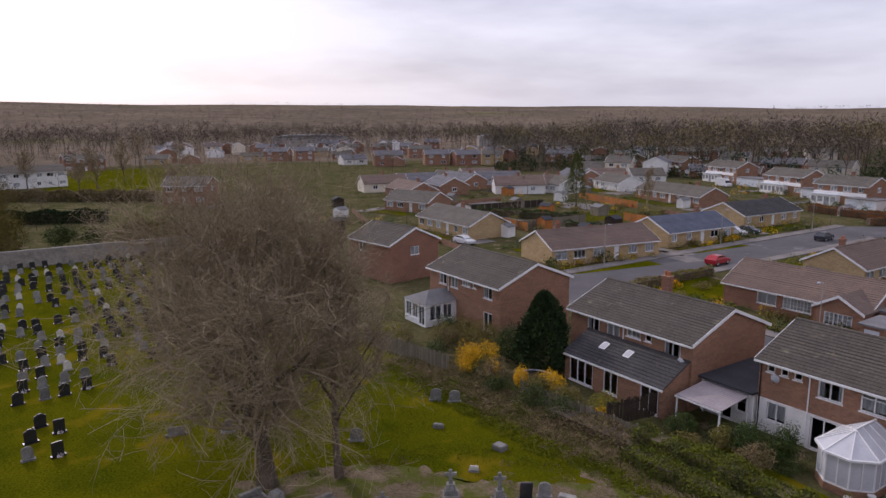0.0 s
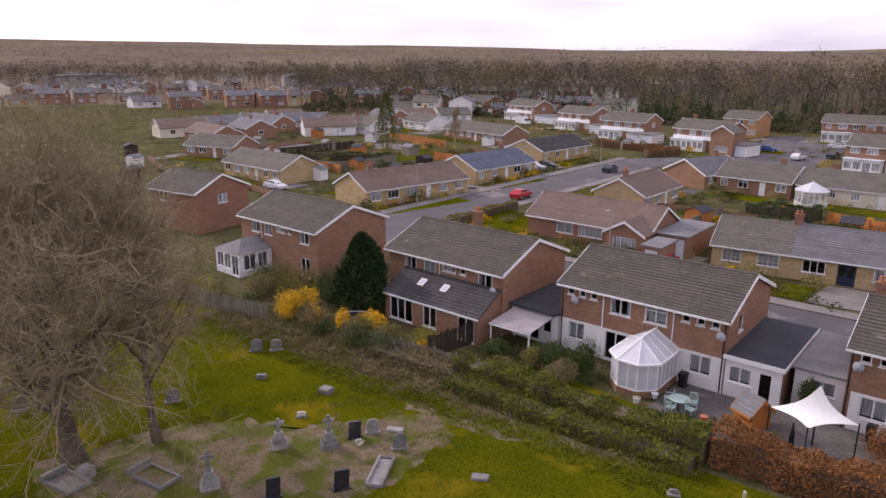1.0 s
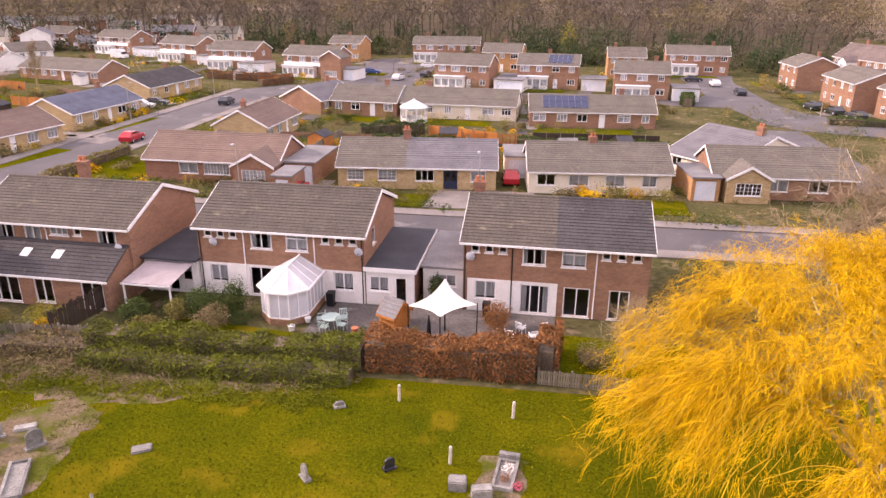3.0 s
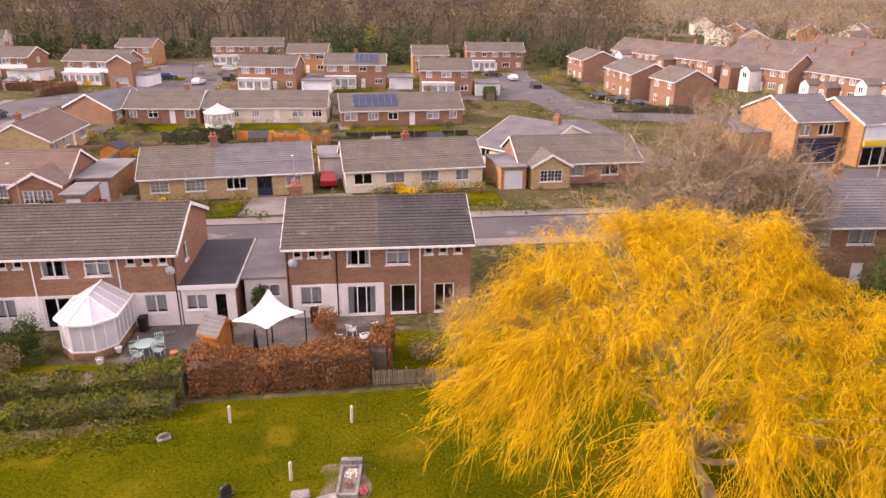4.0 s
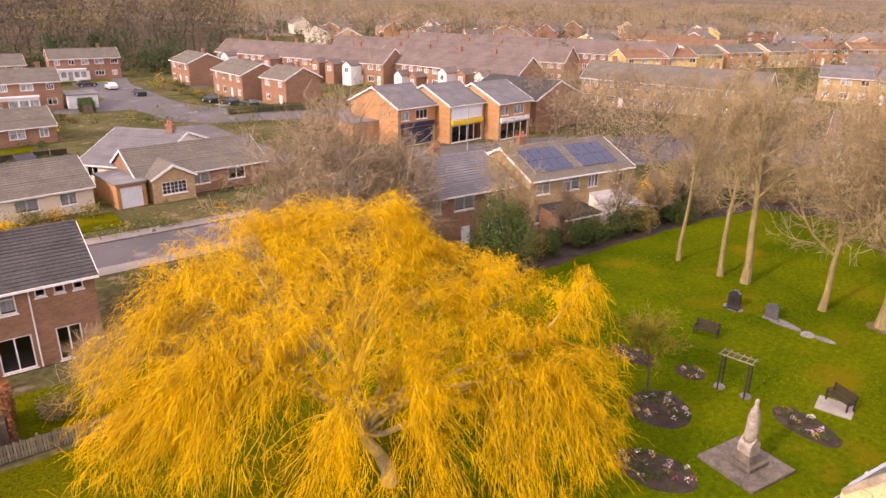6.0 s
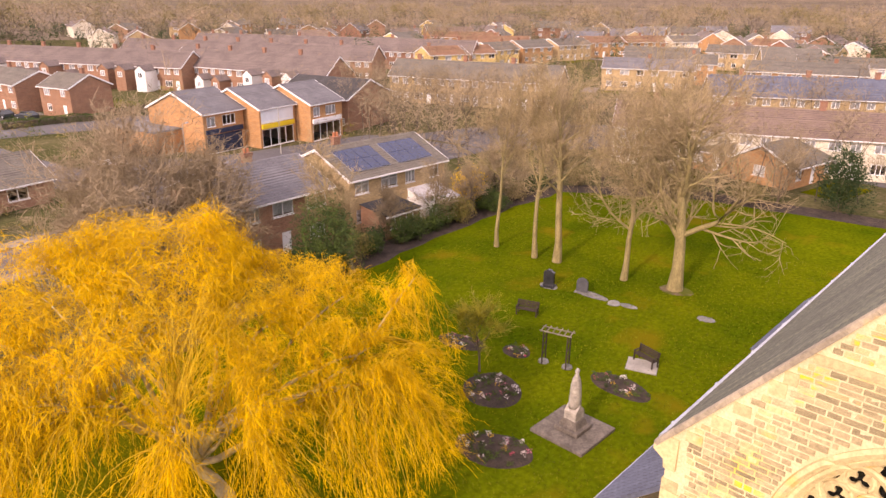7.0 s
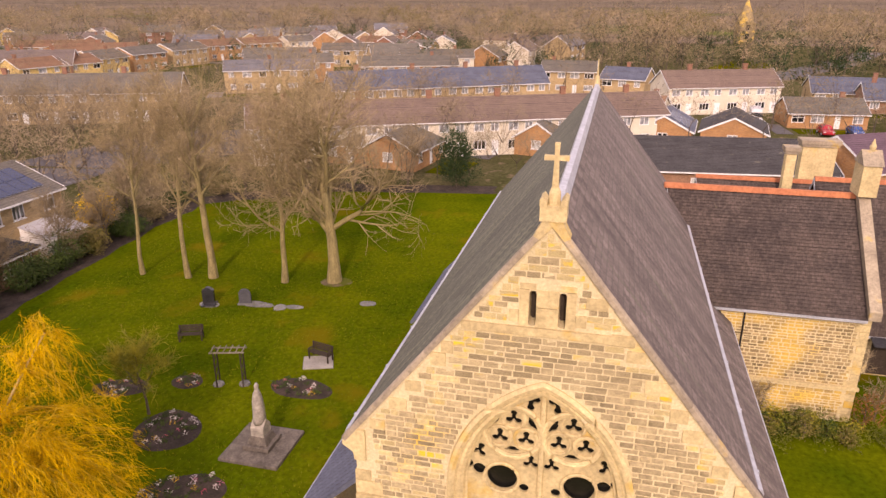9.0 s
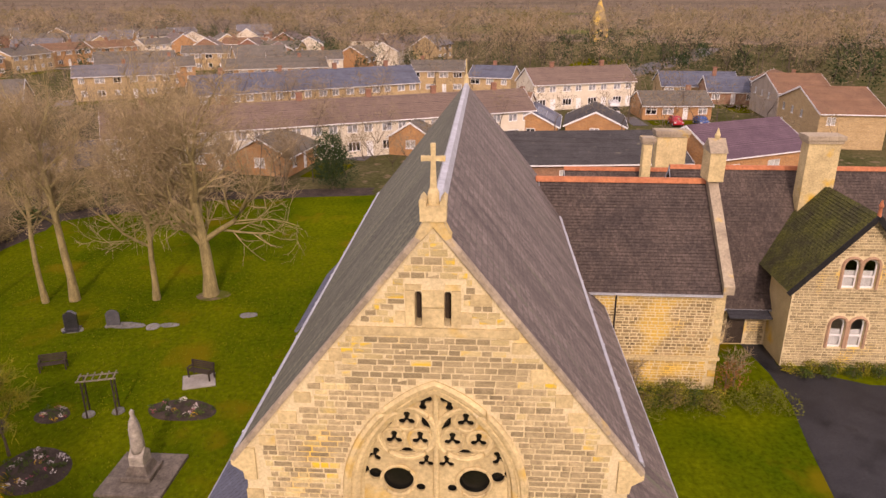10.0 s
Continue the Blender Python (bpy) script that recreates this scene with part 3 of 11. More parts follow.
def slope(bm, x0, x1, y0, z0, y1, z1, course=0.33, th=0.12):
    """One roof slope from the eave line (y0, z0) up to the ridge line (y1, z1), its outline stepped in lapped courses."""
    d = Vector((y1 - y0, z1 - z0))
    ln = d.length
    d /= ln
    n = Vector((-d.y, d.x))
    if n.y < 0:
        n = -n
    k = max(2, round(ln / course))
    a = Vector((y0, z0))
    prof = [a]
    for i in range(k):
        prof += [a + d * (ln * i / k) + n * (th + 0.035), a + d * (ln * (i + 1) / k) + n * th]
    prof.append(a + d * ln)
    A = [bm.verts.new((x0, p.x, p.y)) for p in prof]
    B = [bm.verts.new((x1, p.x, p.y)) for p in prof]
    for i in range(len(prof)):
        j = (i + 1) % len(prof)
        bm.faces.new((A[i], A[j], B[j], B[i]))
    bm.faces.new(A[::-1]), bm.faces.new(B)
    bmesh.ops.recalc_face_normals(bm, faces=bm.faces[:])


def gable_roof(parent, L, D, eave, ridge, mat, over=0.35, verge=0.2, barge="upvc", mats=None, split=None, course=0.33):
    """A roof with its ridge along x over a plan L by D; mats and split give two halves of different tiles."""
    mid = D / 2
    rise = (ridge - eave) / mid
    pieces = [(-verge, L + verge, mat)] if not split else [(-verge, split, mats[0]), (split, L + verge, mats[1])]
    for x0, x1, mt in pieces:
        for y0, y1 in ((-over, mid), (D + over, mid)):
            bm = bmesh.new()
            slope(bm, x0, x1, y0, eave - over * rise, y1, ridge, course)
            part("roof", bm, mt, parent)
        if not FINE[0]:
            continue
        bm = bmesh.new()
        nx = max(2, round((x1 - x0) / 0.45))
        rows = []
        for i in range(nx):
            for x, up in ((x0 + (x1 - x0) * i / nx, 0.03), (x0 + (x1 - x0) * (i + 1) / nx, 0.0)):
                rows.append([bm.verts.new((x, y, z + up)) for y, z in ((mid - 0.2, ridge + 0.0), (mid - 0.1, ridge + 0.19), (mid + 0.1, ridge + 0.19), (mid + 0.2, ridge + 0.0))])
        for va, vb in zip(rows, rows[1:]):
            for k in range(3):
                bm.faces.new((va[k], vb[k], vb[k + 1], va[k + 1]))
        bm.faces.new(rows[0]), bm.faces.new(rows[-1][::-1])
        part("ridge_tiles", bm, mt, parent)
    for y0, s in ((-over, 1), (D + over, -1))[:2 if FINE[0] else 1]:
        bm = bmesh.new()
        z = eave - over * rise
        box(bm, -verge + 0.02, L + verge - 0.02, y0 - 0.02 * s - (0.11 if s > 0 else 0), y0 - 0.02 * s + (0.11 if s < 0 else 0), z - 0.05, z + 0.08)
        part("gutter", bm, barge, parent)
    z = eave - over * rise
    for x in (-verge - 0.03, L + verge):
        bm = bmesh.new()
        v = [(-over, z - 0.08), (mid, ridge - 0.08), (D + over, z - 0.08), (D + over, z + 0.18), (mid, ridge + 0.18), (-over, z + 0.18)]
        A, B = [bm.verts.new((x, *p)) for p in v], [bm.verts.new((x + 0.03, *p)) for p in v]
        for q in (A, B[::-1]):
            bm.faces.new((q[0], q[1], q[4], q[5])) if q is A else bm.faces.new((q[5], q[4], q[1], q[0]))
            bm.faces.new((q[1], q[2], q[3], q[4])) if q is A else bm.faces.new((q[4], q[3], q[2], q[1]))
        for i in range(6):
            j = (i + 1) % 6
            bm.faces.new((A[j], A[i], B[i], B[j]))
        bmesh.ops.recalc_face_normals(bm, faces=bm.faces[:])
        part("bargeboard", bm, barge, parent)


def chimney(parent, x, y, z0, z1, mat="brick_dark", w=0.75, d=0.5, pots=2):
    """A stack with its cap and pots."""
    bm = bmesh.new()
    box(bm, x - w / 2, x + w / 2, y - d / 2, y + d / 2, z0, z1)
    if not FINE[0]:
        box(bm, x - w / 2 - 0.06, x + w / 2 + 0.06, y - d / 2 - 0.06, y + d / 2 + 0.06, z1, z1 + 0.12)
    c = part("chimney", bm, mat, parent)
    if not FINE[0]:
        return
    bm = bmesh.new()
    box(bm, x - w / 2 - 0.06, x + w / 2 + 0.06, y - d / 2 - 0.06, y + d / 2 + 0.06, z1 - 0.2, z1 + 0.05)
    part("cap", bm, mat, c)
    for i in range(pots if FINE[0] else 0):
        bm = bmesh.new()
        px = x + (i - (pots - 1) / 2) * 0.34
        tube(bm, [(px, y, z1 + 0.04), (px, y, z1 + 0.16), (px, y, z1 + 0.42)], [0.13, 0.11, 0.12], 8)
        part("chimney_pot", bm, "terracotta", c)


def walls(parent, L, D, eave, ridge, mat, front=(), back=(), left=(), right=(), th=0.25, front_mat=None, lower=None):
    """Four pierced walls. Openings: (x0, x1, z0, z1, lights, style); style 'door:mat' hangs a door, 'garage' a garage door."""
    turns = {"f": Matrix.Identity(4), "b": pose(L, D, 0, 0, 0, 180), "l": pose(0, D, 0, 0, 0, -90), "r": pose(L, 0, 0, 0, 0, 90)}
    for key, ops in (("f", front), ("b", back), ("l", left), ("r", right)):
        ln = L if key in "fb" else D - 2 * th
        m = turns[key] @ (pose(th, 0, 0) if key in "lr" else Matrix.Identity(4))
        bm = bmesh.new()
        pk = None
        if key in "lr":
            pk = (ln / 2, ridge - (ridge - eave) * th / (D / 2))
        pierced(bm, ln, eave, th, [o[:4] for o in ops], pk)
        bm.transform(m)
        bmesh.ops.remove_doubles(bm, verts=bm.verts[:], dist=1e-4)
        part("wall", bm, (front_mat or mat) if key == "f" else mat, parent)
        for o in ops:
            x0, x1, z0, z1 = o[:4]
            lights, style = (o[4] if len(o) > 4 else 2), (o[5] if len(o) > 5 else "")
            mm = m @ pose(x0, 0, z0)
            if style.startswith("door"):
                door(parent, mm, x1 - x0, z1 - z0, style.split(":")[1] if ":" in style else "upvc", lights)
            elif style == "garage":
                bm = bmesh.new()
                n, gw, pl = 8, (x1 - x0) / 8, [(x1 - x0, 0.13), (0, 0.13)]
                for i in range(n):
                    pl += [(gw * i + e * gw, d) for e, d in ((0, 0.09), (0.08, 0.062), (0.92, 0.062), (1, 0.09))][0 if i == 0 else 1:]
                slab(bm, pl, 0, z1 - z0)
                part("garage_door", bm, "garage", parent, m=mm)
            else:
                window(parent, mm, x1 - x0, z1 - z0, lights, style=style.replace("+c", ""), curtain="+c" in style)


def floor_of(parent, L, D, mat="concrete"):
    bm = bmesh.new()
    box(bm, 0.3, L - 0.3, 0.3, D - 0.3, -0.1, 0.04)
    part("floor", bm, mat, parent)


def downpipe(parent, x, y, z, mat="upvc"):
    bm = bmesh.new()
    tube(bm, [(x, y - 0.32, z - 0.12), (x, y - 0.1, z - 0.35), (x, y - 0.06, z - 0.5), (x, y - 0.06, 0.05)], [0.045] * 4, 6)
    part("downpipe", bm, mat, parent)


PLOTS = []           # plans of the houses: corner, angle, length, depth, storeys


def dwelling(name, xy, ang, L, D, eave, ridge, wall_mat, roof_mat, front=(), back=(), left=(), right=(), label="", group="", chim=(), category="house", z=0.0, **kw):
    """A gabled house: its front's left corner at xy, the front running along ang degrees, the house behind it."""
    h = thing(name, pose(xy[0], xy[1], z, 0, 0, ang), label, category, group)
    PLOTS.append((xy, ang, L, D, eave))
    walls(h, L, D, eave, ridge, wall_mat, front, back, left, right, front_mat=kw.get("front_mat"))
    gable_roof(h, L, D, eave, ridge, roof_mat, mats=kw.get("mats"), split=kw.get("split"), course=kw.get("course", 0.33), barge=kw.get("barge", "upvc"))
    if FINE[0]:
        floor_of(h, L, D)
    for x, y, top in chim:
        chimney(h, x, y, eave, top, kw.get("chim_mat", "brick_dark"))
    return h


# ---- ground, roads and paths ----
def sheet(name, poly, z, mat, label, category, th=0.05):
    bm = bmesh.new()
    slab(bm, poly, z - th, z)
    ob = part(name, bm, mat)
    return tagged(ob, label, category, kind="structure")


def ground_height(x, y):
    r = math.hypot(x, y)
    a = math.atan2(y, x)
    far = max(0.0, (r - 700) / 1500)
    h = far ** 1.3 * (36 - 24 * math.cos(a) * abs(math.cos(a)) + 12 * noise.noise((math.cos(a) * 5, math.sin(a) * 5, r / 500)))
    return -0.02 + max(0.0, h)


gv, gf = [], []
radii = [0, 25, 50, 80, 120, 180, 260, 360, 500, 700, 850, 1000, 1200, 1400, 1650, 1900, 2200, 2600, 3200, 4200]
for r in radii:
    for k in range(96):
        a = 2 * math.pi * k / 96
        x, y = r * math.cos(a), r * math.sin(a)
        gv.append((x, y, ground_height(x, y) if r < 2700 else ground_height(x, y) * (0.8 if r < 4000 else 0.5)))
for i in range(len(radii) - 1):
    for k in range(96):
        j = (k + 1) % 96
        if i:
            gf.append((i * 96 + k, (i + 1) * 96 + k, (i + 1) * 96 + j, i * 96 + j))
        else:
            gf.append((0, 96 + k, 96 + j))
ground = tagged(mesh_of("ground", gv, gf, "ground", smooth=True), "rough grass and earth reaching to wooded hills", "ground", kind="structure")
ground.data.materials.append(M["far_land"])
for pg in ground.data.polygons:
    pg.material_index = 1 if pg.center.xy.length > 420 else 0
sheet("lawn", [(-114, -40), (-114, 27), (-62, 27), (-50, 29), (-36, 31.5), (-24, 32), (4, 33), (22, 36), (40, 37), (57, 37), (66, 36), (73, 24), (74, 5), (74, -8), (33, -40), (-30, -60)], 0.012, "grass", "mown green churchyard grass with yellowed patches", "lawn")
sheet("lawn", [(16, 34.6), (22, 36), (40, 37), (57, 37), (66, 36), (73, 24), (74, 5), (74, -8), (33, -40), (16, -47)], 0.0155, "lawn_green", "mown bright green lawn beside the church", "lawn")
sheet("street", [(-66, 53.6), (36, 57.0), (36, 62.6), (-57.2, 60.4), (-57.2, 128), (-54, 136), (-44, 141), (-20, 137.5), (30, 134), (30, 142), (-20, 145.5), (-46, 149), (-60, 146), (-66, 138)], 0.03, "asphalt", "grey worn asphalt street between the gardens", "road")


# ---- the estate: semi-detached houses whose backs face the churchyard ----


def rear(kind):
    if kind == "pair":
        return [(0.5, 1.05, 4.2, 4.78, 1), (1.42, 1.95, 4.2, 4.78, 1), (2.3, 2.85, 4.2, 4.78, 1), (3.85, 5.35, 3.55, 4.75, 2, "+c"), (6.35, 7.9, 3.55, 4.75, 2, "top"),
                (8.85, 9.4, 4.2, 4.78, 1), (9.8, 10.35, 4.2, 4.78, 1), (10.75, 11.3, 4.2, 4.78, 1)]
    return [(1.9, 3.2, 3.55, 4.75, 2, "+c"), (4.0, 5.3, 3.55, 4.75, 2), (6.0, 7.4, 4.1, 4.75, 3), (7.8, 8.4, 4.15, 4.75, 1), (9.6, 11.0, 3.55, 4.75, 2, "+c")]


G1 = "semi-detached houses backing on the churchyard"
house_c = dwelling("semi_detached_house", (-24.5, 41.6), 0.6, 11.8, 8.9, 5.0, 6.75, "brick", "tile_semi", rear("pair") + [(0.7, 2.0, 0.9, 2.2, 2), (3.6, 5.2, 0.1, 2.2, 2), (9.6, 11.0, 0.9, 2.2, 2)],
                   [(1.5, 3.5, 0.9, 2.2, 3), (4.3, 5.2, 0.05, 2.1, 0, "door"), (6.6, 7.5, 0.05, 2.1, 0, "door"), (8.5, 10.4, 0.9, 2.2, 3), (1.5, 3.3, 3.5, 4.7, 2), (8.5, 10.3, 3.5, 4.7, 2)],
                   right=[(1.9, 2.7, 3.5, 4.7, 1)], label="red brick pair of houses with brown tiled roof and white windows", group=G1)
house_b = dwelling("semi_detached_house", (-40.7, 40.2), 0.0, 12.0, 8.9, 5.0, 6.75, "brick", "tile_semi", rear("other") + [(0.4, 1.6, 0.9, 2.2, 2)],
                   [(1.5, 3.5, 0.9, 2.2, 3), (8.5, 10.4, 0.9, 2.2, 3), (1.5, 3.3, 3.5, 4.7, 2), (8.5, 10.3, 3.5, 4.7, 2)],
                   label="red brick pair of houses with a dark tiled rear extension", group=G1, chim=[(5.2, 5.6, 7.9)])
house_d = dwelling("semi_detached_house", (-6.1, 42.1), 0.3, 11.9, 8.9, 5.0, 6.75, "brick", "tile_dark", rear("pair") + [(0.8, 2.2, 0.9, 2.2, 2), (3.8, 5.7, 0.1, 2.15, 3, "+c"), (6.6, 8.3, 0.1, 2.15, 2), (9.5, 10.8, 0.1, 2.15, 2)],
                   [(1.5, 3.5, 0.9, 2.2, 3), (8.5, 10.4, 0.9, 2.2, 3)], label="red brick pair of houses with patio doors and dark roof", group=G1, chim=[(0.4, 5.2, 7.5)], split=5.95, mats=("tile_semi", "tile_dark"))
house_a = dwelling("semi_detached_house", (-61.5, 39.4), 0.0, 12.2, 8.9, 5.0, 6.75, "brick", "tile_semi", rear("other") + [(1.0, 2.4, 0.9, 2.2, 2), (9.6, 11.0, 0.3, 2.2, 2)], [], label="red brick pair of houses with a small rear conservatory", group=G1)
dwelling("semi_detached_house", (-84.0, 41.0), 8.0, 9.0, 8.0, 5.0, 6.75, "brick_dark", "tile_semi", [(2, 3.6, 3.5, 4.7)], [], right=[(3.0, 4.4, 3.3, 4.4, 2)], label="brown brick house half hidden by the bare tree", group=G1)

# ---- bungalows across the street ----
G2 = "bungalows along the street"
BF = [(1.0, 2.8, 0.9, 2.1, 2, "bars"), (4.3, 6.3, 0.9, 2.1, 2, "bars"), (8.3, 10.3, 0.9, 2.1, 3), (11.3, 12.8, 0.05, 2.1, 2, "door:navy"), (14.2, 15.8, 0.9, 2.1, 2)]
dwelling("bungalow", (-23.5, 69.4), 7.0, 16.9, 8.0, 2.5, 4.55, "brick_buff", "tile_brown", BF, [(2, 4, 0.9, 2.1), (10, 12, 0.9, 2.1)], label="buff brick bungalow pair, one half reroofed in grey", group=G2, split=7.3, mats=("tile_brown", "tile_grey"), chim=[(7.1, 4.0, 5.6)])
dwelling("bungalow", (-3.3, 71.2), 6.6, 14.8, 8.0, 2.5, 4.6, "render", "tile_brown", [(0.9, 2.8, 0.9, 2.1, 2), (4.2, 6.3, 0.9, 2.1, 2), (8.0, 10.0, 0.9, 2.1, 2), (11.8, 13.3, 0.9, 2.1, 2)], [(2, 4, 0.9, 2.1)], label="cream rendered bungalow pair under a brown tiled roof", group=G2, chim=[(7.0, 4.0, 5.3)])
dwelling("bungalow", (-45.5, 68.7), 1.0, 15.5, 8.0, 2.5, 4.6, "brick_dark", "tile_pink", [(4.0, 6.2, 0.9, 2.1, 2), (6.9, 9.9, 0.9, 2.1, 4, "bars"), (10.3, 11.2, 0.05, 2.1, 0, "door:navy")], [], label="brown brick bungalow with bay gable and faded red tiles", group=G2)
dwelling("bungalow", (15.5, 73.0), 4.0, 14.0, 8.0, 2.5, 4.6, "brick", "tile_brown", [(5.5, 7.5, 0.9, 2.1, 2), (9.5, 11.5, 0.9, 2.1, 2)], [], label="red brick bungalow with a small garage beside it", group=G2)


def plain(kind, name, xy, ang, L, D, wall_mat, roof_mat, label, group, seed, chim=True, gable_to_us=False, side_windows=False):
    """A house of the common pattern; two: two storeys, one: a bungalow. Front windows are spaced along it by the seed."""
    rnd = random.Random(seed)
    FINE[0] = math.hypot(*xy) < 100
    eave, ridge = (5.0, 6.9) if kind == "two" else (2.5, 4.5)
    if D > 9.5:
        ridge += 0.5
    ops = []
    n = max(2, round(L / 3.2))
    for s in range(2 if kind == "two" else 1):
        for i in range(n):
            c = L * (i + 0.5) / n + rnd.uniform(-0.2, 0.2)
            w = rnd.choice((1.2, 1.6, 2.0))
            z = 0.9 + 2.6 * s
            if s == 0 and i == n // 2:
                ops.append((c - 0.45, c + 0.45, 0.05, 2.1, 0, "door"))
            else:
                ops.append((c - w / 2, c + w / 2, z, z + 1.2, rnd.choice((2, 2, 3)), rnd.choice(("", "top"))))
    sides = [(D / 2 - 1.0, D / 2 + 0.4, eave - 1.5, eave - 0.3, 2)] if side_windows else []
    ch = [(L * rnd.choice((0.2, 0.5, 0.75)), D / 2 + 0.3, ridge + 0.9)] if chim else []
    h = dwelling(name, xy, ang, L, D, eave, ridge, wall_mat, roof_mat, ops, [(1, 2.4, eave - 1.4, eave - 0.3)] if FINE[0] else [], sides, sides, label, group, ch)
    FINE[0] = True
    if math.hypot(*xy) < 260 and kind == "one" or 140 < math.hypot(*xy) < 240:
        m = pose(xy[0], xy[1], 0, 0, 0, ang)
        w = rnd.uniform(2.6, 3.6)
        x0 = rnd.choice((-w - 0.5, L + 0.4))
        sheet("driveway", [(m @ Vector((*p, 0)))[:2] for p in ((x0, -6), (x0 + w, -6), (x0 + w, 3), (x0, 3))], 0.045, rnd.choice(("paving", "paving", "asphalt")), "paved drive beside the house", "driveway")
        sheet("garden_lawn", [(m @ Vector((*p, 0)))[:2] for p in ((0.4, -5.5), (L * 0.8, -5.5), (L * 0.8, -1.2), (0.4, -1.2))], 0.04, "grass", "front lawn of the house", "lawn")
    return h


G3, G4, G5 = "bungalows behind the first street", "two-storey houses by the wood", "bungalows along the side road"
plain("one", "bungalow", (-38.7, 113.2), -4, 11.5, 8, "brick", "tile_brown", "red brick bungalow with white windows", G3, 1)
plain("one", "bungalow", (-26.5, 112.9), -1.6, 19.0, 8, "render", "tile_brown", "cream bungalow pair beside a white conservatory", G3, 2)
sol_a = plain("one", "bungalow", (-5.1, 108.6), 4.9, 19.2, 8, "brick", "tile_brown", "red brick bungalow pair with solar panels", G3, 3)
SH = [("two", (-66.5, 162.0), -10, 13.6, "r4f"), ("two", (-90.2, 170.4), -6, 13.4, "e"), ("two", (-113, 186.0), -14, 13.6, "d"), ("two", (-146, 205.5), -14, 14.5, "c"), ("two", (-178, 220.0), -15, 15.0, "b"), ("two", (-208, 224.0), -15, 15.5, "a")]
for i, (k, xy, ang, ln, _) in enumerate(SH):
    plain(k, "house", xy, ang, ln, 8.5, "brick", "tile_brown", "brick house with white lower panels, by the wood", G4, 10 + i, side_windows=True)
plain("two", "house", (-67.4, 198.5), -5, 9.4, 9, "brick_orange", "tile_brown", "orange brick house close to the wood", G4, 20)
plain("two", "house", (-43.2, 201.0), 4, 19.0, 8.5, "brick", "tile_brown", "long red brick house pair before the trees", G4, 21)
plain("two", "house", (-27.6, 149.6), -8, 12.0, 8.0, "brick", "tile_brown", "red brick house with a flat-roofed garage", G4, 22)
plain("two", "house", (-20.9, 181.0), -6, 9.8, 8.0, "brick_orange", "tile_brown", "small orange brick house by the wood", G4, 23)
sol_b = plain("two", "house", (-10.2, 153.0), -3, 13.0, 8.0, "brick", "tile_brown", "red brick house pair with solar panels", G4, 24)
plain("two", "house", (9.5, 141.8), -3, 10.4, 8.0, "brick", "tile_brown", "red brick house at the corner", G4, 25)
plain("two", "house", (24.8, 186.0), -3, 15.1, 8.0, "brick", "tile_brown", "red brick house pair with white porches", G4, 26)
# gable ends towards the churchyard: built with the ridge along the side road
plain("one", "bungalow", (-71.0, 91.3), 86, 16.0, 9.0, "brick_buff", "tile_blue", "buff brick bungalow with blue-grey roof tiles", G5, 31)
plain("one", "bungalow", (-75.8, 119.3), 86, 17.4, 9.5, "brick_buff", "tile_dark", "buff brick bungalow with dark roof and gable", G5, 32)
plain("one", "bungalow", (-71.0, 66.0), 80, 19.0, 8.5, "brick_buff", "tile_pink", "buff bungalow pair with faded red and dark tiles", G5, 33)
plain("one", "bungalow", (-39.5, 88.0), 90, 12.0, 7.6, "brick_buff", "tile_pink", "buff bungalow with cream gable and bow window", G5, 34)
plain("one", "bungalow", (-40.0, 111.5), 70, 10.0, 8.5, "brick", "tile_grey", "red brick bungalow with grey roof and gable", G3, 35)
plain("two", "house", (10.0, 175.0), 0, 8.8, 9.0, "brick_orange", "tile_brown", "orange brick house with its gable to the road", G4, 36)
plain("one", "bungalow", (-124.0, 145.0), -12, 24.0, 8.5, "brick", "tile_brown", "long brown brick bungalow with dark roof", G5, 37)
plain("one", "bungalow", (-150.0, 156.0), -14, 13.7, 8.5, "white_render", "tile_brown", "white bungalow half hidden by shrubs", G5, 38)
plain("one", "bungalow", (-113.0, 69.8), -1, 17.6, 8.5, "brick_buff", "tile_brown", "buff bungalow with a pale gable end", G5, 39)
plain("one", "bungalow", (-141.0, 78.0), 18, 13.0, 8.5, "brick", "tile_brown", "brick bungalow with a blue garage door", G5, 40)
plain("one", "bungalow", (-189.0, 121.0), 14, 16.0, 9.0, "white_render", "tile_brown", "white rendered bungalow pair", G5, 41)
# corner bungalow, shops and houses to the east
G6 = "houses round the junction"
plain("one", "bungalow", (28.6, 85.6), 130, 9.0, 14.0, "render", "tile_grey", "cream bungalow with a broad grey roof", G6, 50)
plain("two", "house", (48.0, 172.0), -87, 11.0, 9.0, "brick", "tile_brown", "red brick house at the end of the close", G6, 51)
plain("two", "house", (49.3, 147.3), -87, 14.0, 9.0, "brick", "tile_brown", "red brick house with parked cars before it", G6, 52)
plain("two", "house", (52.4, 129.5), -80, 8.0, 8.0, "brick", "tile_brown", "red brick house beside a panelled fence", G6, 53)
plain("two", "house", (29.3, 43.7), -3, 9.6, 9.0, "brick", "tile_grey", "brick house with grey tiles behind the shrubs", G6, 54)
sol_c = plain("two", "house", (41.1, 43.3), -6, 12.0, 9.0, "brick_buff", "tile_brown", "buff brick house with solar panels on its roof", G6, 55)


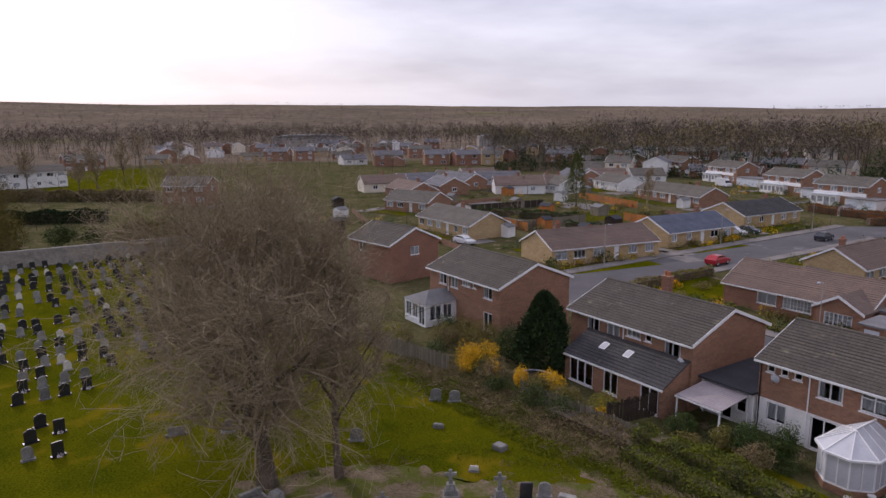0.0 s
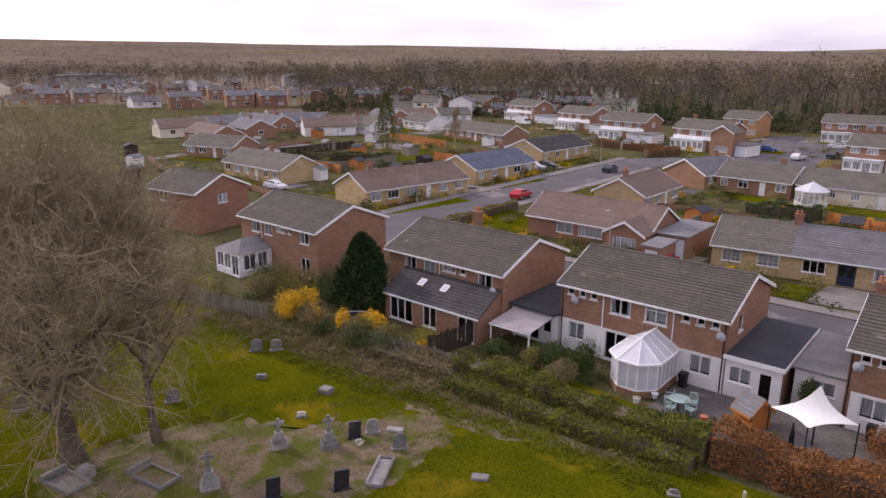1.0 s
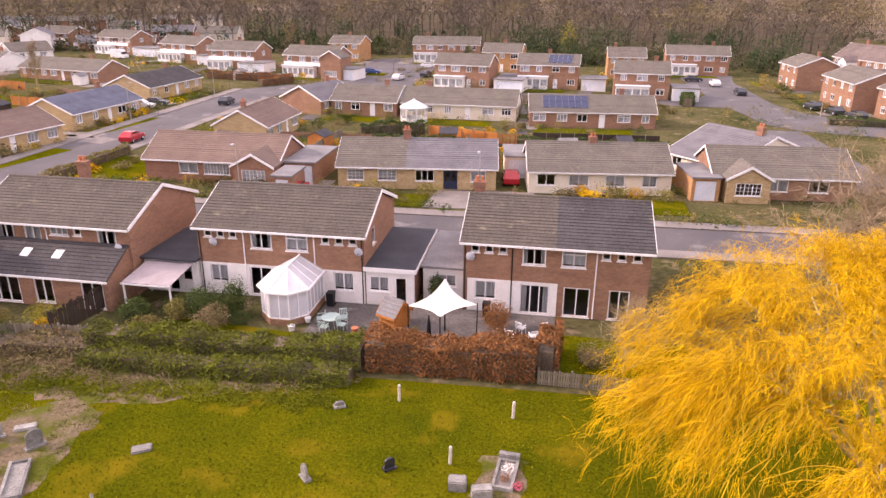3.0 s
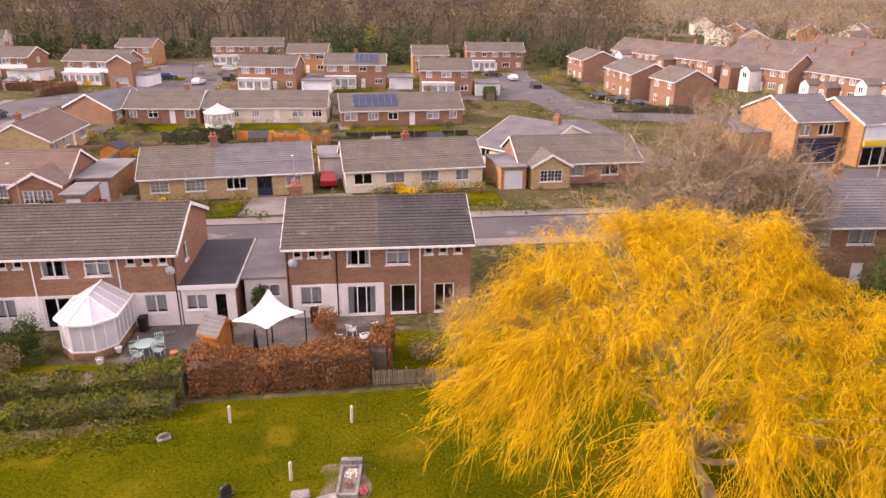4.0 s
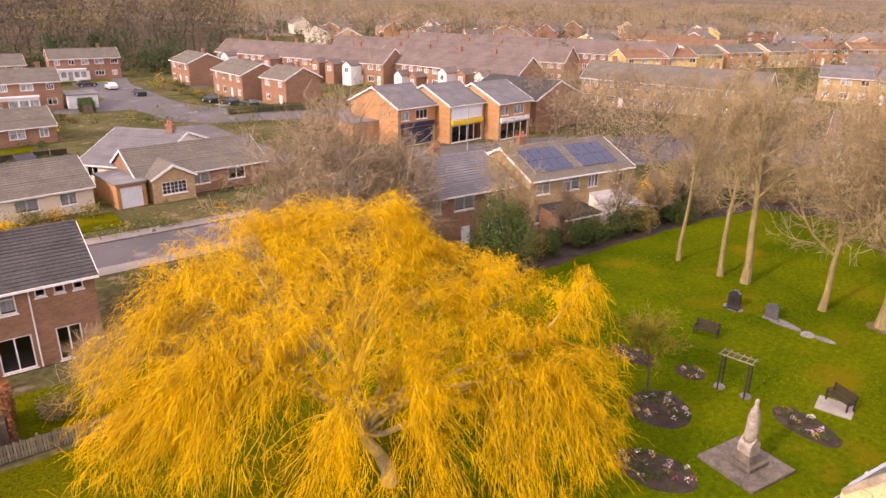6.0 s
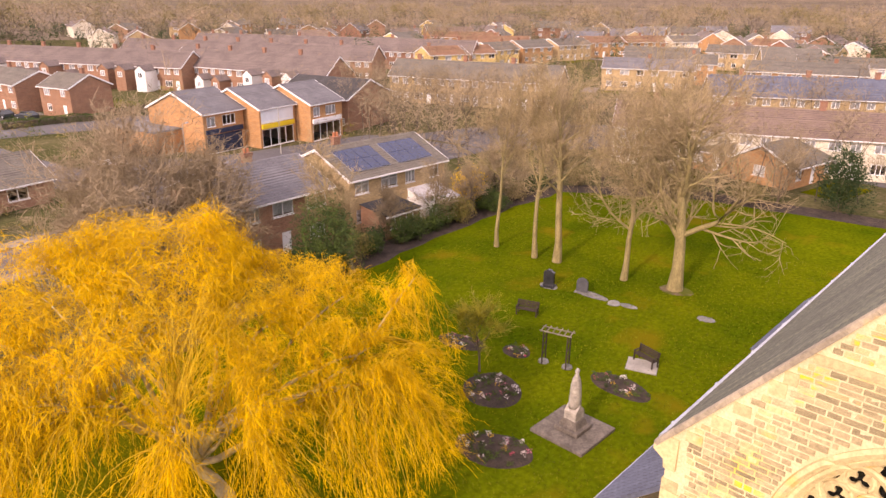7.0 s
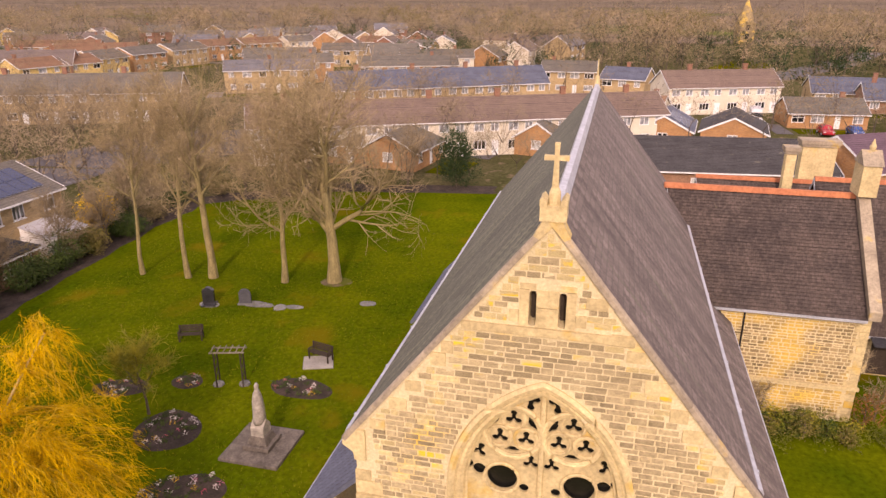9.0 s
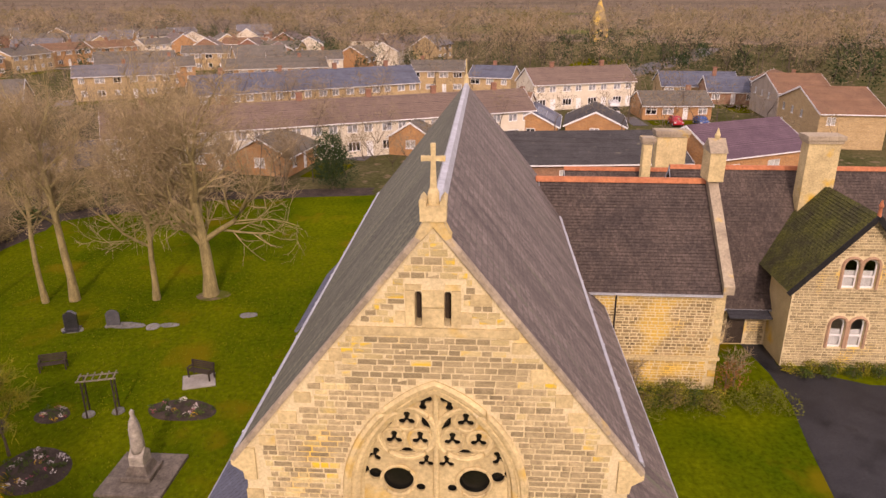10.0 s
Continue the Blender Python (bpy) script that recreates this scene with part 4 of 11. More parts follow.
def solar(parent, D, eave, ridge, x, y, nx, ny, w=1.0, l=1.6):
    """Solar panels lying on the front slope of a roof."""
    rise = (ridge - eave) / (D / 2)
    m = pose(x, y, eave + y * rise + 0.24, math.degrees(math.atan(rise)), 0, 0)
    for i in range(nx):
        for j in range(ny):
            bm = bmesh.new()
            box(bm, 0, w - 0.05, 0, l - 0.05, 0, 0.04)
            o = part("solar_panel", bm, "solar", parent, m=m @ pose(i * w, j * l, 0))
            bm = bmesh.new()
            box(bm, -0.03, w - 0.02, -0.03, l - 0.02, -0.03, -0.002)
            part("panel_frame", bm, "lead", o)


solar(sol_a, 8, 2.5, 4.5, 2.0, 0.5, 7, 2)
solar(sol_b, 8, 5.0, 6.9, 6.5, 0.4, 5, 2)
solar(sol_c, 9, 5.0, 6.9, 1.0, 0.5, 4, 2, 1.1, 1.7)
solar(sol_c, 9, 5.0, 6.9, 6.4, 0.5, 4, 2, 1.1, 1.7)
# white weatherboarded panels across the ground floors of the houses by the wood
for hx in [o for o in scene.objects if o.name.startswith("house") and not o.parent and o["label"].startswith("brick house with white lower")]:
    bm = bmesh.new()
    n = 9
    prism(bm, [(-0.002, 2.45)] + [q for k in range(n) for q in ((-0.045, 2.45 + 0.95 * k / n), (-0.014, 2.45 + 0.95 * (k + 1) / n))] + [(-0.002, 3.4)], 0.05, 13.0)
    bm.transform(Matrix(((0, 1, 0, 0), (1, 0, 0, 0), (0, 0, 1, 0), (0, 0, 0, 1))))
    bmesh.ops.recalc_face_normals(bm, faces=bm.faces[:])
    part("white_boarding", bm, "upvc", hx, "white boards between the storeys")


# ---- the church: gable front with traceried window, steep slate nave, lean-to aisles, a wing and the priest's house ----
CH = pose(15.52, 0.79, 0, 0, 0, -95.8)      # x across the gable from its middle, y along the nave, the front towards -y
HW, NL, NE, NA = 5.0, 26.5, 9.3, 15.55       # half width, length, wall height, gable peak
RISE = (NA - NE) / HW


def block_mesh(seed):
    """A rough-dressed building stone of unit size, with worn edges."""
    rnd = random.Random(seed)
    bm = bmesh.new()
    box(bm, -0.5, 0.5, 0, 1, -0.5, 0.5)
    f = [q for q in bm.faces if abs(q.calc_center_median().y) < 0.01]
    r = bmesh.ops.inset_individual(bm, faces=f, thickness=0.07, depth=0.0)
    for v in f[0].verts:
        v.co.y -= 0.35 + rnd.uniform(-0.12, 0.12)
        v.co.x += rnd.uniform(-0.03, 0.03)
        v.co.z += rnd.uniform(-0.04, 0.04)
    me = bpy.data.meshes.new("stone")
    bm.to_mesh(me)
    bm.free()
    return me


def stone_courses(rnd, x0, x1, z0, z1, ok, hs=(0.17, 0.27), ws=(0.28, 0.72), joint=0.028):
    """Yields the middle and size of stones laid in uneven courses where ok(x, z) holds at their corners."""
    z = z0
    while z < z1:
        h = rnd.uniform(*hs)
        x = x0 - rnd.uniform(0, 0.4)
        while x < x1:
            w = rnd.uniform(*ws)
            a, b = x + joint / 2, x + w - joint / 2
            split = h > 0.22 and rnd.random() < 0.25
            for c, d in ((z, z + h / 2), (z + h / 2, z + h)) if split else ((z, z + h),):
                c, d = c + joint / 2, d - joint / 2
                while b - a > 0.12 and not (ok(a, c) and ok(a, d)):
                    a += 0.06
                while b - a > 0.12 and not (ok(b, c) and ok(b, d)):
                    b -= 0.06
                if b - a > 0.12 and ok((a + b) / 2, (c + d) / 2):
                    yield (a + b) / 2, (c + d) / 2, b - a, d - c
            x += w
        z += h


def joined_stones(name, parent, items, m, mat="rubble", depth=0.05, seed=1):
    """The rest of a stone face: one mesh of blocks whose faces stand uneven."""
    rnd = random.Random(seed)
    v, f = [], []
    for x, z, w, h in items:
        b, p, e = len(v), rnd.uniform(0.3, 1.0) * depth, 0.018
        v += [(x - w / 2, 0.01, z - h / 2), (x + w / 2, 0.01, z - h / 2), (x + w / 2, 0.01, z + h / 2), (x - w / 2, 0.01, z + h / 2)]
        v += [(x - w / 2 + e, -p, z - h / 2 + e), (x + w / 2 - e, -p, z - h / 2 + e), (x + w / 2 - e, -p, z + h / 2 - e), (x - w / 2 + e, -p, z + h / 2 - e)]
        f += [(b + 4, b + 5, b + 6, b + 7), (b, b + 1, b + 5, b + 4), (b + 1, b + 2, b + 6, b + 5), (b + 2, b + 3, b + 7, b + 6), (b + 3, b, b + 4, b + 7)]
    ob = mesh_of(name, v, f, mat, parent, m=m)
    return tagged(ob, kind="stuff")


def contour_plate(bm, field, x0, x1, z0, z1, step, y0, y1):
    """A plate standing where field(x, z) > 0, its edges following the field's zero line, from y0 (front) to y1."""
    nx, nz = int((x1 - x0) / step) + 1, int((z1 - z0) / step) + 1
    val = [[field(x0 + i * step, z0 + k * step) for k in range(nz + 1)] for i in range(nx + 1)]
    front, back = {}, {}

    def vert(store, y, key, p):
        if key not in store:
            store[key] = bm.verts.new((p[0], y, p[1]))
        return store[key]

    for i in range(nx):
        for k in range(nz):
            cs = [(i, k), (i + 1, k), (i + 1, k + 1), (i, k + 1)]
            ring = []
            for c in range(4):
                a, b = cs[c], cs[(c + 1) % 4]
                va, vb = val[a[0]][a[1]], val[b[0]][b[1]]
                if va > 0:
                    ring.append((a, (x0 + a[0] * step, z0 + a[1] * step), False))
                if (va > 0) != (vb > 0):
                    s = min(0.98, max(0.02, va / (va - vb)))
                    key = (min(a, b), max(a, b))
                    ring.append((key, (x0 + (a[0] + (b[0] - a[0]) * s) * step, z0 + (a[1] + (b[1] - a[1]) * s) * step), True))
            if len(ring) >= 3:
                F = [vert(front, y0, q[0], q[1]) for q in ring]
                B = [vert(back, y1, q[0], q[1]) for q in ring]
                try:
                    bm.faces.new(F), bm.faces.new(B[::-1])
                except ValueError:
                    continue
                for c in range(len(ring)):
                    d = (c + 1) % len(ring)
                    if ring[c][2] and ring[d][2]:
                        try:
                            bm.faces.new((F[d], F[c], B[c], B[d]))
                        except ValueError:
                            pass


SPRING, ARCH_W = 8.0, 2.1                     # where the window's arch springs, and its half width


def in_arch(x, z, w=ARCH_W, apex=11.16):
    """Depth inside a pointed arch of half width w that springs at SPRING: positive inside."""
    hgt = apex - SPRING
    r = (w * w + hgt * hgt) / (2 * w)
    if z < SPRING:
        return min(w - abs(x), z - 3.4)
    return r - math.hypot(abs(x) + r - w, z - SPRING)


def trefoil(x, z, cx, cz, r, turn=0.0):
    d = 9.0
    for k in range(3):
        a = math.pi / 2 + turn + k * 2 * math.pi / 3
        ux, uz = math.cos(a), math.sin(a)
        along = (x - cx) * ux + (z - cz) * uz
        across = abs((z - cz) * ux - (x - cx) * uz)
        d = min(d, math.hypot(x - cx - ux * r * 1.2, z - cz - uz * r * 1.2) - r * 0.74)
        d = min(d, max(across - r * 0.42, -along, along - r * 1.2))
    return d


def disc(x, z, cx, cz, r):
    return math.hypot(x - cx, z - cz) - r


RINGS = ((0.76, 10.17), (1.10, 9.58), (0.42, 9.58))   # centres of the rings within each large circle


def tracery(x, z):
    x = abs(x - 0.04)
    s = in_arch(x, z, ARCH_W + 0.1, 11.25)
    for cx, cz, r, t in ((0.34, 10.70, 0.135, math.pi), (0.76, 10.17, 0.12, 0), (1.10, 9.58, 0.12, 0), (0.42, 9.58, 0.12, 0), (1.64, 9.05, 0.12, 0.4), (0.27, 8.88, 0.115, 0)):
        s = min(s, trefoil(x, z, cx, cz, r, t))
    s = min(s, disc(x, z, 1.01, 8.30, 0.40), max(disc(x, z, 1.62, 8.45, 0.18), 0.05 - 0.1), disc(x, z, 0.42, 8.05, 0.13))
    big = math.hypot(x - 0.76, z - 9.78)
    s = min(s, max(big - 0.63, 0.47 - big, max(0.385 - math.hypot(x - cx, z - cz) for cx, cz in RINGS)))
    for cx, cz, r in ((1.92, 8.58, 0.13), (1.66, 9.55, 0.08)):
        s = min(s, disc(x, z, cx, cz, r))
    if z < 7.6:
        s = min(s, max(abs(x - 0.55) - 0.42, z - 7.3), max(abs(x - 1.55) - 0.40, z - 7.3))
    return s


church = thing("church", CH, "sandstone church with steep slate roof and traceried gable window", "church")


def gable_ok(x, z, inset=0.0):
    return abs(x) < HW - inset and (z < NE or abs(x) < (NA - z) / RISE - inset * 1.3)


# gable wall with the window and slit openings through it
bm = bmesh.new()
contour_plate(bm, lambda x, z: min(HW - abs(x), (NA - z) / RISE - abs(x) if z > NE - 1 else 9.0, -in_arch(x, z), max(abs(abs(x) - 0.35) - 0.085, abs(z - 13.42) - 0.46)), -5.1, 5.1, 0.0, 15.7, 0.1, 0.0, 0.7)
part("wall", bm, "mortar", church, "pale mortar core of the gable")
bm = bmesh.new()
contour_plate(bm, tracery, -2.4, 2.4, 3.4, 11.4, 0.036, 0.24, 0.32)
part("tracery", bm, "stone", church, "carved stone tracery of circles and trefoils")
bm = bmesh.new()
quad(bm, (-2.3, 0.42, 3.4), (2.3, 0.42, 3.4), (2.3, 0.42, 11.3), (-2.3, 0.42, 11.3))
part("window_glass", bm, "leaded", church, "dark leaded glass")
bm = bmesh.new()
box(bm, -0.62, 0.62, 0.45, 0.5, 12.9, 14.0)
part("louvre", bm, "wood_dark", church, "dark louvres behind the slits")
for cx in (-0.72, 0.80):
    for r, t in ((0.76, 0.055), (0.70, 0.035)):
        bm = bmesh.new()
        tube(bm, [(cx + math.cos(a) * r, 0.20, 9.78 + math.sin(a) * r) for a in (2 * math.pi * k / 40 for k in range(41))], [t * 1.25] * 41, 6, False)
        part("roll_moulding", bm, "stone", church)
    for dx, dz in ((0, 0.41), (-0.34, -0.18), (0.34, -0.18)):
        bm = bmesh.new()
        tube(bm, [(cx + dx + math.cos(a) * 0.30, 0.21, 9.78 + dz + math.sin(a) * 0.30) for a in (2 * math.pi * k / 28 for k in range(29))], [0.045] * 29, 6, False)
        part("roll_moulding", bm, "stone", church)
for cx in (-0.97, 1.05):
    bm = bmesh.new()
    tube(bm, [(cx + math.cos(a) * 0.46, 0.20, 8.30 + math.sin(a) * 0.46) for a in (2 * math.pi * k / 28 for k in range(29))], [0.05] * 29, 6, False)
    part("roll_moulding", bm, "stone", church)


def arch_points(w, apex, n=18, low=3.4):
    hgt = apex - SPRING
    r = (w * w + hgt * hgt) / (2 * w)
    a1 = math.atan2(hgt, r - w)
    right = [(-(r - w) + r * math.cos(a1 * k / n), SPRING + r * math.sin(a1 * k / n)) for k in range(n + 1)]
    pts = [(w, low)] + right
    return pts + [(-x, z) for x, z in pts[::-1][1:]]


for w, apex, y, t in ((2.12, 11.18, 0.08, 0.12), (2.34, 11.40, -0.05, 0.11), (2.22, 11.28, 0.02, 0.06), (1.98, 11.02, 0.22, 0.07)):
    bm = bmesh.new()
    pts = [(x + 0.02, y, z) for x, z in arch_points(w, apex)]
    tube(bm, pts, [t] * len(pts), 6)
    part("window_arch", bm, "stone", church, "moulded stone arch")
bm = bmesh.new()
tube(bm, [(0.04, 0.22, 3.4), (0.04, 0.22, 11.0)], [0.08, 0.08], 8)
part("mullion", bm, "stone", church)

PALE = []
# dressed stone: string course, slit surrounds, rake copings, kneelers, quoins
bm = bmesh.new()
box(bm, -2.06, 2.06, -0.08, 0.02, 12.72, 12.93)
part("string_course", bm, "stone", church)
bm = bmesh.new()
box(bm, -5.02, 5.02, -0.12, 0.02, 7.0, 7.22)
part("string_course", bm, "stone", church)
for x0, x1, z0, z1 in ((-0.66, -0.44, 12.95, 13.9), (0.44, 0.66, 12.95, 13.9), (-0.26, 0.26, 12.95, 13.45), (-0.26, 0.26, 13.48, 13.9), (-0.9, -0.67, 13.05, 13.35), (0.67, 0.92, 13.05, 13.35), (-0.66, -0.28, 13.92, 14.05), (0.28, 0.66, 13.92, 14.05)):
    bm = bmesh.new()
    box(bm, x0, x1, -0.045, 0.01, z0, z1)
    part("dressed_stone", bm, "stone", church)
for s in (-1, 1):
    n = 11
    a, b = Vector((s * 5.3, 0, NA - 5.3 * RISE)), Vector((s * 0.12, 0, NA - 0.12 * RISE))
    for i in range(n):
        bm = bmesh.new()
        p, q = a.lerp(b, i / n + 0.0006), a.lerp(b, (i + 1) / n - 0.0006)
        d = (q - p).normalized()
        u = Vector((-d.z, 0, d.x))
        if u.z < 0:
            u = -u
        prof = [(-0.08, -0.03), (-0.08, 0.08), (-0.03, 0.11), (0.10, 0.12), (0.14, 0.09), (0.14, -0.03)]
        A = [bm.verts.new(p + u * h + Vector((0, y, 0))) for y, h in prof]
        B = [bm.verts.new(q + u * h + Vector((0, y, 0))) for y, h in prof]
        bm.faces.new(A), bm.faces.new(B[::-1])
        for k in range(6):
            bm.faces.new((A[(k + 1) % 6], A[k], B[k], B[(k + 1) % 6]))
        bmesh.ops.recalc_face_normals(bm, faces=bm.faces[:])
        part("coping_stone", bm, "coping", church)
    bm = bmesh.new()
    prism(bm, [(s * 4.7, NE - 0.95), (s * 5.03, NE - 0.95), (s * 5.06, NE - 0.7), (s * 5.36, NE - 0.5), (s * 5.36, NE - 0.36), (s * 5.0, NE + 0.02), (s * 4.7, NE + 0.02)][::s], -0.075, 0.6)
    bmesh.ops.recalc_face_normals(bm, faces=bm.faces[:])
    part("kneeler", bm, "stone", church)
    z, k = 3.0, 0
    while z < NE - 1.3:
        h = 0.34 + 0.1 * (k % 2)
        w = (0.42, 0.75)[k % 2]
        bm = bmesh.new()
        x0, x1 = sorted((s * 5.03, s * (5.0 - w)))
        box(bm, x0, x1, -0.05, 0.2, z + 0.012, z + h - 0.012)
        part("quoin", bm, "stone", church)
        z, k = z + h, k + 1
    # pale blocks stepping up inside the rakes
    rnd = random.Random(40 + s)
    for i in range(9):
        f = (i + rnd.uniform(0.2, 0.8)) / 9
        x, z = s * (4.85 - 4.55 * f), NE + 0.05 + (NA - NE - 0.35) * f
        w, h = rnd.uniform(0.3, 0.62), rnd.uniform(0.28, 0.38)
        xi = x - s * (w / 2 + 0.13)
        if abs(xi) + w / 2 < (NA - z - h / 2) / RISE:
            bm = bmesh.new()
            box(bm, xi - w / 2, xi + w / 2, -0.04, 0.01, z - h / 2, z + h / 2)
            part("dressed_stone", bm, "stone", church)
            PALE.append((xi - w / 2, xi + w / 2, z - h / 2, z + h / 2))

# apex pedestal and cross
bm = bmesh.new()
box(bm, -0.28, 0.32, -0.13, 0.36, 15.62, 15.98)
part("pedestal", bm, "stone", church)
bm = bmesh.new()
prism(bm, [(-0.40, 15.24), (-0.26, 15.16), (0.02, 15.48), (0.30, 15.16), (0.44, 15.24), (0.2, 15.7), (-0.16, 15.7)], -0.09, 0.3)
bmesh.ops.recalc_face_normals(bm, faces=bm.faces[:])
part("saddle_stone", bm, "stone", church, "apex stone where the copings meet")
for s in (-1, 1):
    bm = bmesh.new()
    prism(bm, [(0.02 + s * 0.15, 15.98), (0.02 + s * 0.31, 15.98), (0.02 + s * 0.31, 16.12), (0.02 + s * 0.24, 16.18), (0.02 + s * 0.15, 16.06)][::s], -0.16, 0.42)
    bmesh.ops.recalc_face_normals(bm, faces=bm.faces[:])
    part("pedestal_shoulder", bm, "stone", church)
bm = bmesh.new()
tube(bm, [(0.02, 0.1, 15.95), (0.02, 0.1, 16.25), (0.02, 0.1, 16.36), (0.02, 0.1, 16.5)], [0.14, 0.13, 0.085, 0.07], 10)
part("cross_base", bm, "stone", church)
prof = [(-0.05, 16.45), (0.09, 16.45), (0.07, 16.98), (0.29, 16.97), (0.29, 17.08), (0.07, 17.07), (0.075, 17.36), (-0.035, 17.36), (-0.03, 17.07), (-0.25, 17.08), (-0.25, 16.97), (-0.03, 16.98)]
bm = bmesh.new()
prism(bm, prof, 0.03, 0.17)
bmesh.ops.recalc_face_normals(bm, faces=bm.faces[:])
part("gable_cross", bm, "stone", church, "carved stone gable cross")

# nave body
for s in (-1, 1):
    bm = bmesh.new()
    box(bm, *sorted((s * HW, s * (HW - 0.6))), 0.7, NL, 0, NE)
    part("wall", bm, "mortar", church)
    bm = bmesh.new()
    slope(bm, 0.12, NL + 0.2, -0.32, NE - 0.32 * RISE - 0.12, HW, NA - 0.12, 0.24)
    bm.transform(Matrix(((0, s, 0, -s * HW), (1, 0, 0, 0), (0, 0, 1, 0), (0, 0, 0, 1))))
    bmesh.ops.recalc_face_normals(bm, faces=bm.faces[:])
    part("roof", bm, "slate" if s < 0 else "slate_green", church, "steep slate roof streaked by weather" if s < 0 else "steep slate roof in a greener grey")
    bm = bmesh.new()
    tube(bm, [(s * (HW + 0.36), 0.45, NE - 0.45), (s * (HW + 0.36), NL, NE - 0.45)], [0.13, 0.13], 8)
    part("gutter", bm, "lead", church, "grey metal gutter")
    for k in range(9):
        bm = bmesh.new()
        y = 1.2 + k * 2.9
        box(bm, s * (HW + 0.36) - 0.12, s * (HW + 0.36) + 0.12, y - 0.05, y + 0.05, NE - 0.56, NE - 0.34)
        part("gutter_bracket", bm, "lead", church)
    # lean-to aisle
    bm = bmesh.new()
    box(bm, *sorted((s * 7.2, s * 6.7)), 0.9, NL - 4.5, 0, 4.9)
    box(bm, *sorted((s * 6.7, s * HW)), 0.9, 1.4, 0, 4.9)
    box(bm, *sorted((s * 6.7, s * HW)), NL - 5.0, NL - 4.5, 0, 4.9)
    part("aisle_wall", bm, "mortar", church)
    bm = bmesh.new()
    slope(bm, 0.6, NL - 4.3, -0.3, 4.85, 2.25, 7.3, 0.24)
    bm.transform(Matrix(((0, -s, 0, s * 7.25), (1, 0, 0, 0), (0, 0, 1, 0), (0, 0, 0, 1))))
    bmesh.ops.recalc_face_normals(bm, faces=bm.faces[:])
    part("aisle_roof", bm, "tile_blue" if s < 0 else "slate", church)
    bm = bmesh.new()
    tube(bm, [(s * 7.62, 0.6, 4.85), (s * 7.62, NL - 4.3, 4.85)], [0.12, 0.12], 8)
    part("gutter", bm, "lead", church)
bm = bmesh.new()
prism(bm, [(-0.2, NA - 0.15), (0.2, NA - 0.15), (0.09, NA + 0.12), (-0.09, NA + 0.12)], 0.6, NL + 0.2)
part("ridge", bm, "lead", church, "pale lead ridge")
bm = bmesh.new()
pierced(bm, 2 * HW, NE, 0.7, [], (HW, NA))
bm.transform(pose(-HW, NL - 0.7, 0))
part("wall", bm, "mortar", church)
bm = bmesh.new()
tube(bm, [(0, NL, NA), (0, NL, NA + 0.5), (0, NL, NA + 0.62), (0, NL, NA + 1.5)], [0.16, 0.12, 0.05, 0.03], 8)
part("finial", bm, "stone", church)
bm = bmesh.new()
box(bm, -8.3, -7.35, 18.0, 25.5, 0, 3.6)
part("porch", bm, "mortar", church)
bm = bmesh.new()
slope(bm, 17.7, 25.8, -0.3, 3.55, 1.2, 5.2, 0.24)
bm.transform(Matrix(((0, 1, 0, -8.4), (1, 0, 0, 0), (0, 0, 1, 0), (0, 0, 0, 1))))
bmesh.ops.recalc_face_normals(bm, faces=bm.faces[:])
part("porch_roof", bm, "tile_blue", church)

# ---- wing and priest's house ----
WG = pose(33.85, -7.6, 0, 0, 0, -95.8) @ pose(-2.2, 0, 0)
wing = thing("church_wing", WG, "sandstone wing with brown clay tiles and orange ridge", "church wing")
WL, WD, WE, WR = 9.6, 9.6, 6.0, 10.5
walls(wing, WL, WD, WE, WR, "mortar")
gable_roof(wing, WL - 0.25, WD, WE, WR, "clay_tile", over=0.25, verge=0.0, barge="lead", course=0.2)
bm = bmesh.new()
prism(bm, [(WD / 2 - 0.26, WR + 0.02), (WD / 2 - 0.12, WR + 0.27), (WD / 2 + 0.12, WR + 0.27), (WD / 2 + 0.26, WR + 0.02)], -0.2, WL - 0.3)
bm.transform(Matrix(((0, 1, 0, 0), (1, 0, 0, 0), (0, 0, 1, 0), (0, 0, 0, 1))))
bmesh.ops.recalc_face_normals(bm, faces=bm.faces[:])
part("ridge", bm, "terracotta", wing, "orange terracotta ridge")
bm = bmesh.new()
x0, x1 = WL - 0.3, WL + 0.25
prof = [(-0.45, WE - 0.1), (-0.45, WE + 0.35), (WD / 2, WR + 0.75), (WD + 0.45, WE + 0.35), (WD + 0.45, WE - 0.1), (WD / 2, WR + 0.1)]
A, B = [bm.verts.new((x0, *p)) for p in prof], [bm.verts.new((x1, *p)) for p in prof]
for q in (A, B):
    bm.faces.new((q[0], q[1], q[2], q[5])), bm.faces.new((q[5], q[2], q[3], q[4]))
for i in range(6):
    bm.faces.new((A[i], A[(i + 1) % 6], B[(i + 1) % 6], B[i]))
bmesh.ops.recalc_face_normals(bm, faces=bm.faces[:])
part("gable_coping", bm, "coping", wing, "broad stone parapet coping")
bm = bmesh.new()
box(bm, WL - 0.45, WL + 0.4, WD / 2 - 0.9, WD / 2 + 0.5, WR + 0.3, WR + 1.9)
part("bellcote", bm, "stone", wing)
bm = bmesh.new()
prism(bm, [(WD / 2 - 1.0, WR + 1.9), (WD / 2 + 0.6, WR + 1.9), (WD / 2 - 0.2, WR + 2.6)], WL - 0.5, WL + 0.45)
bm.transform(Matrix(((0, 1, 0, 0), (1, 0, 0, 0), (0, 0, 1, 0), (0, 0, 0, 1))))
bmesh.ops.recalc_face_normals(bm, faces=bm.faces[:])
part("bellcote_cap", bm, "coping", wing)
bm = bmesh.new()
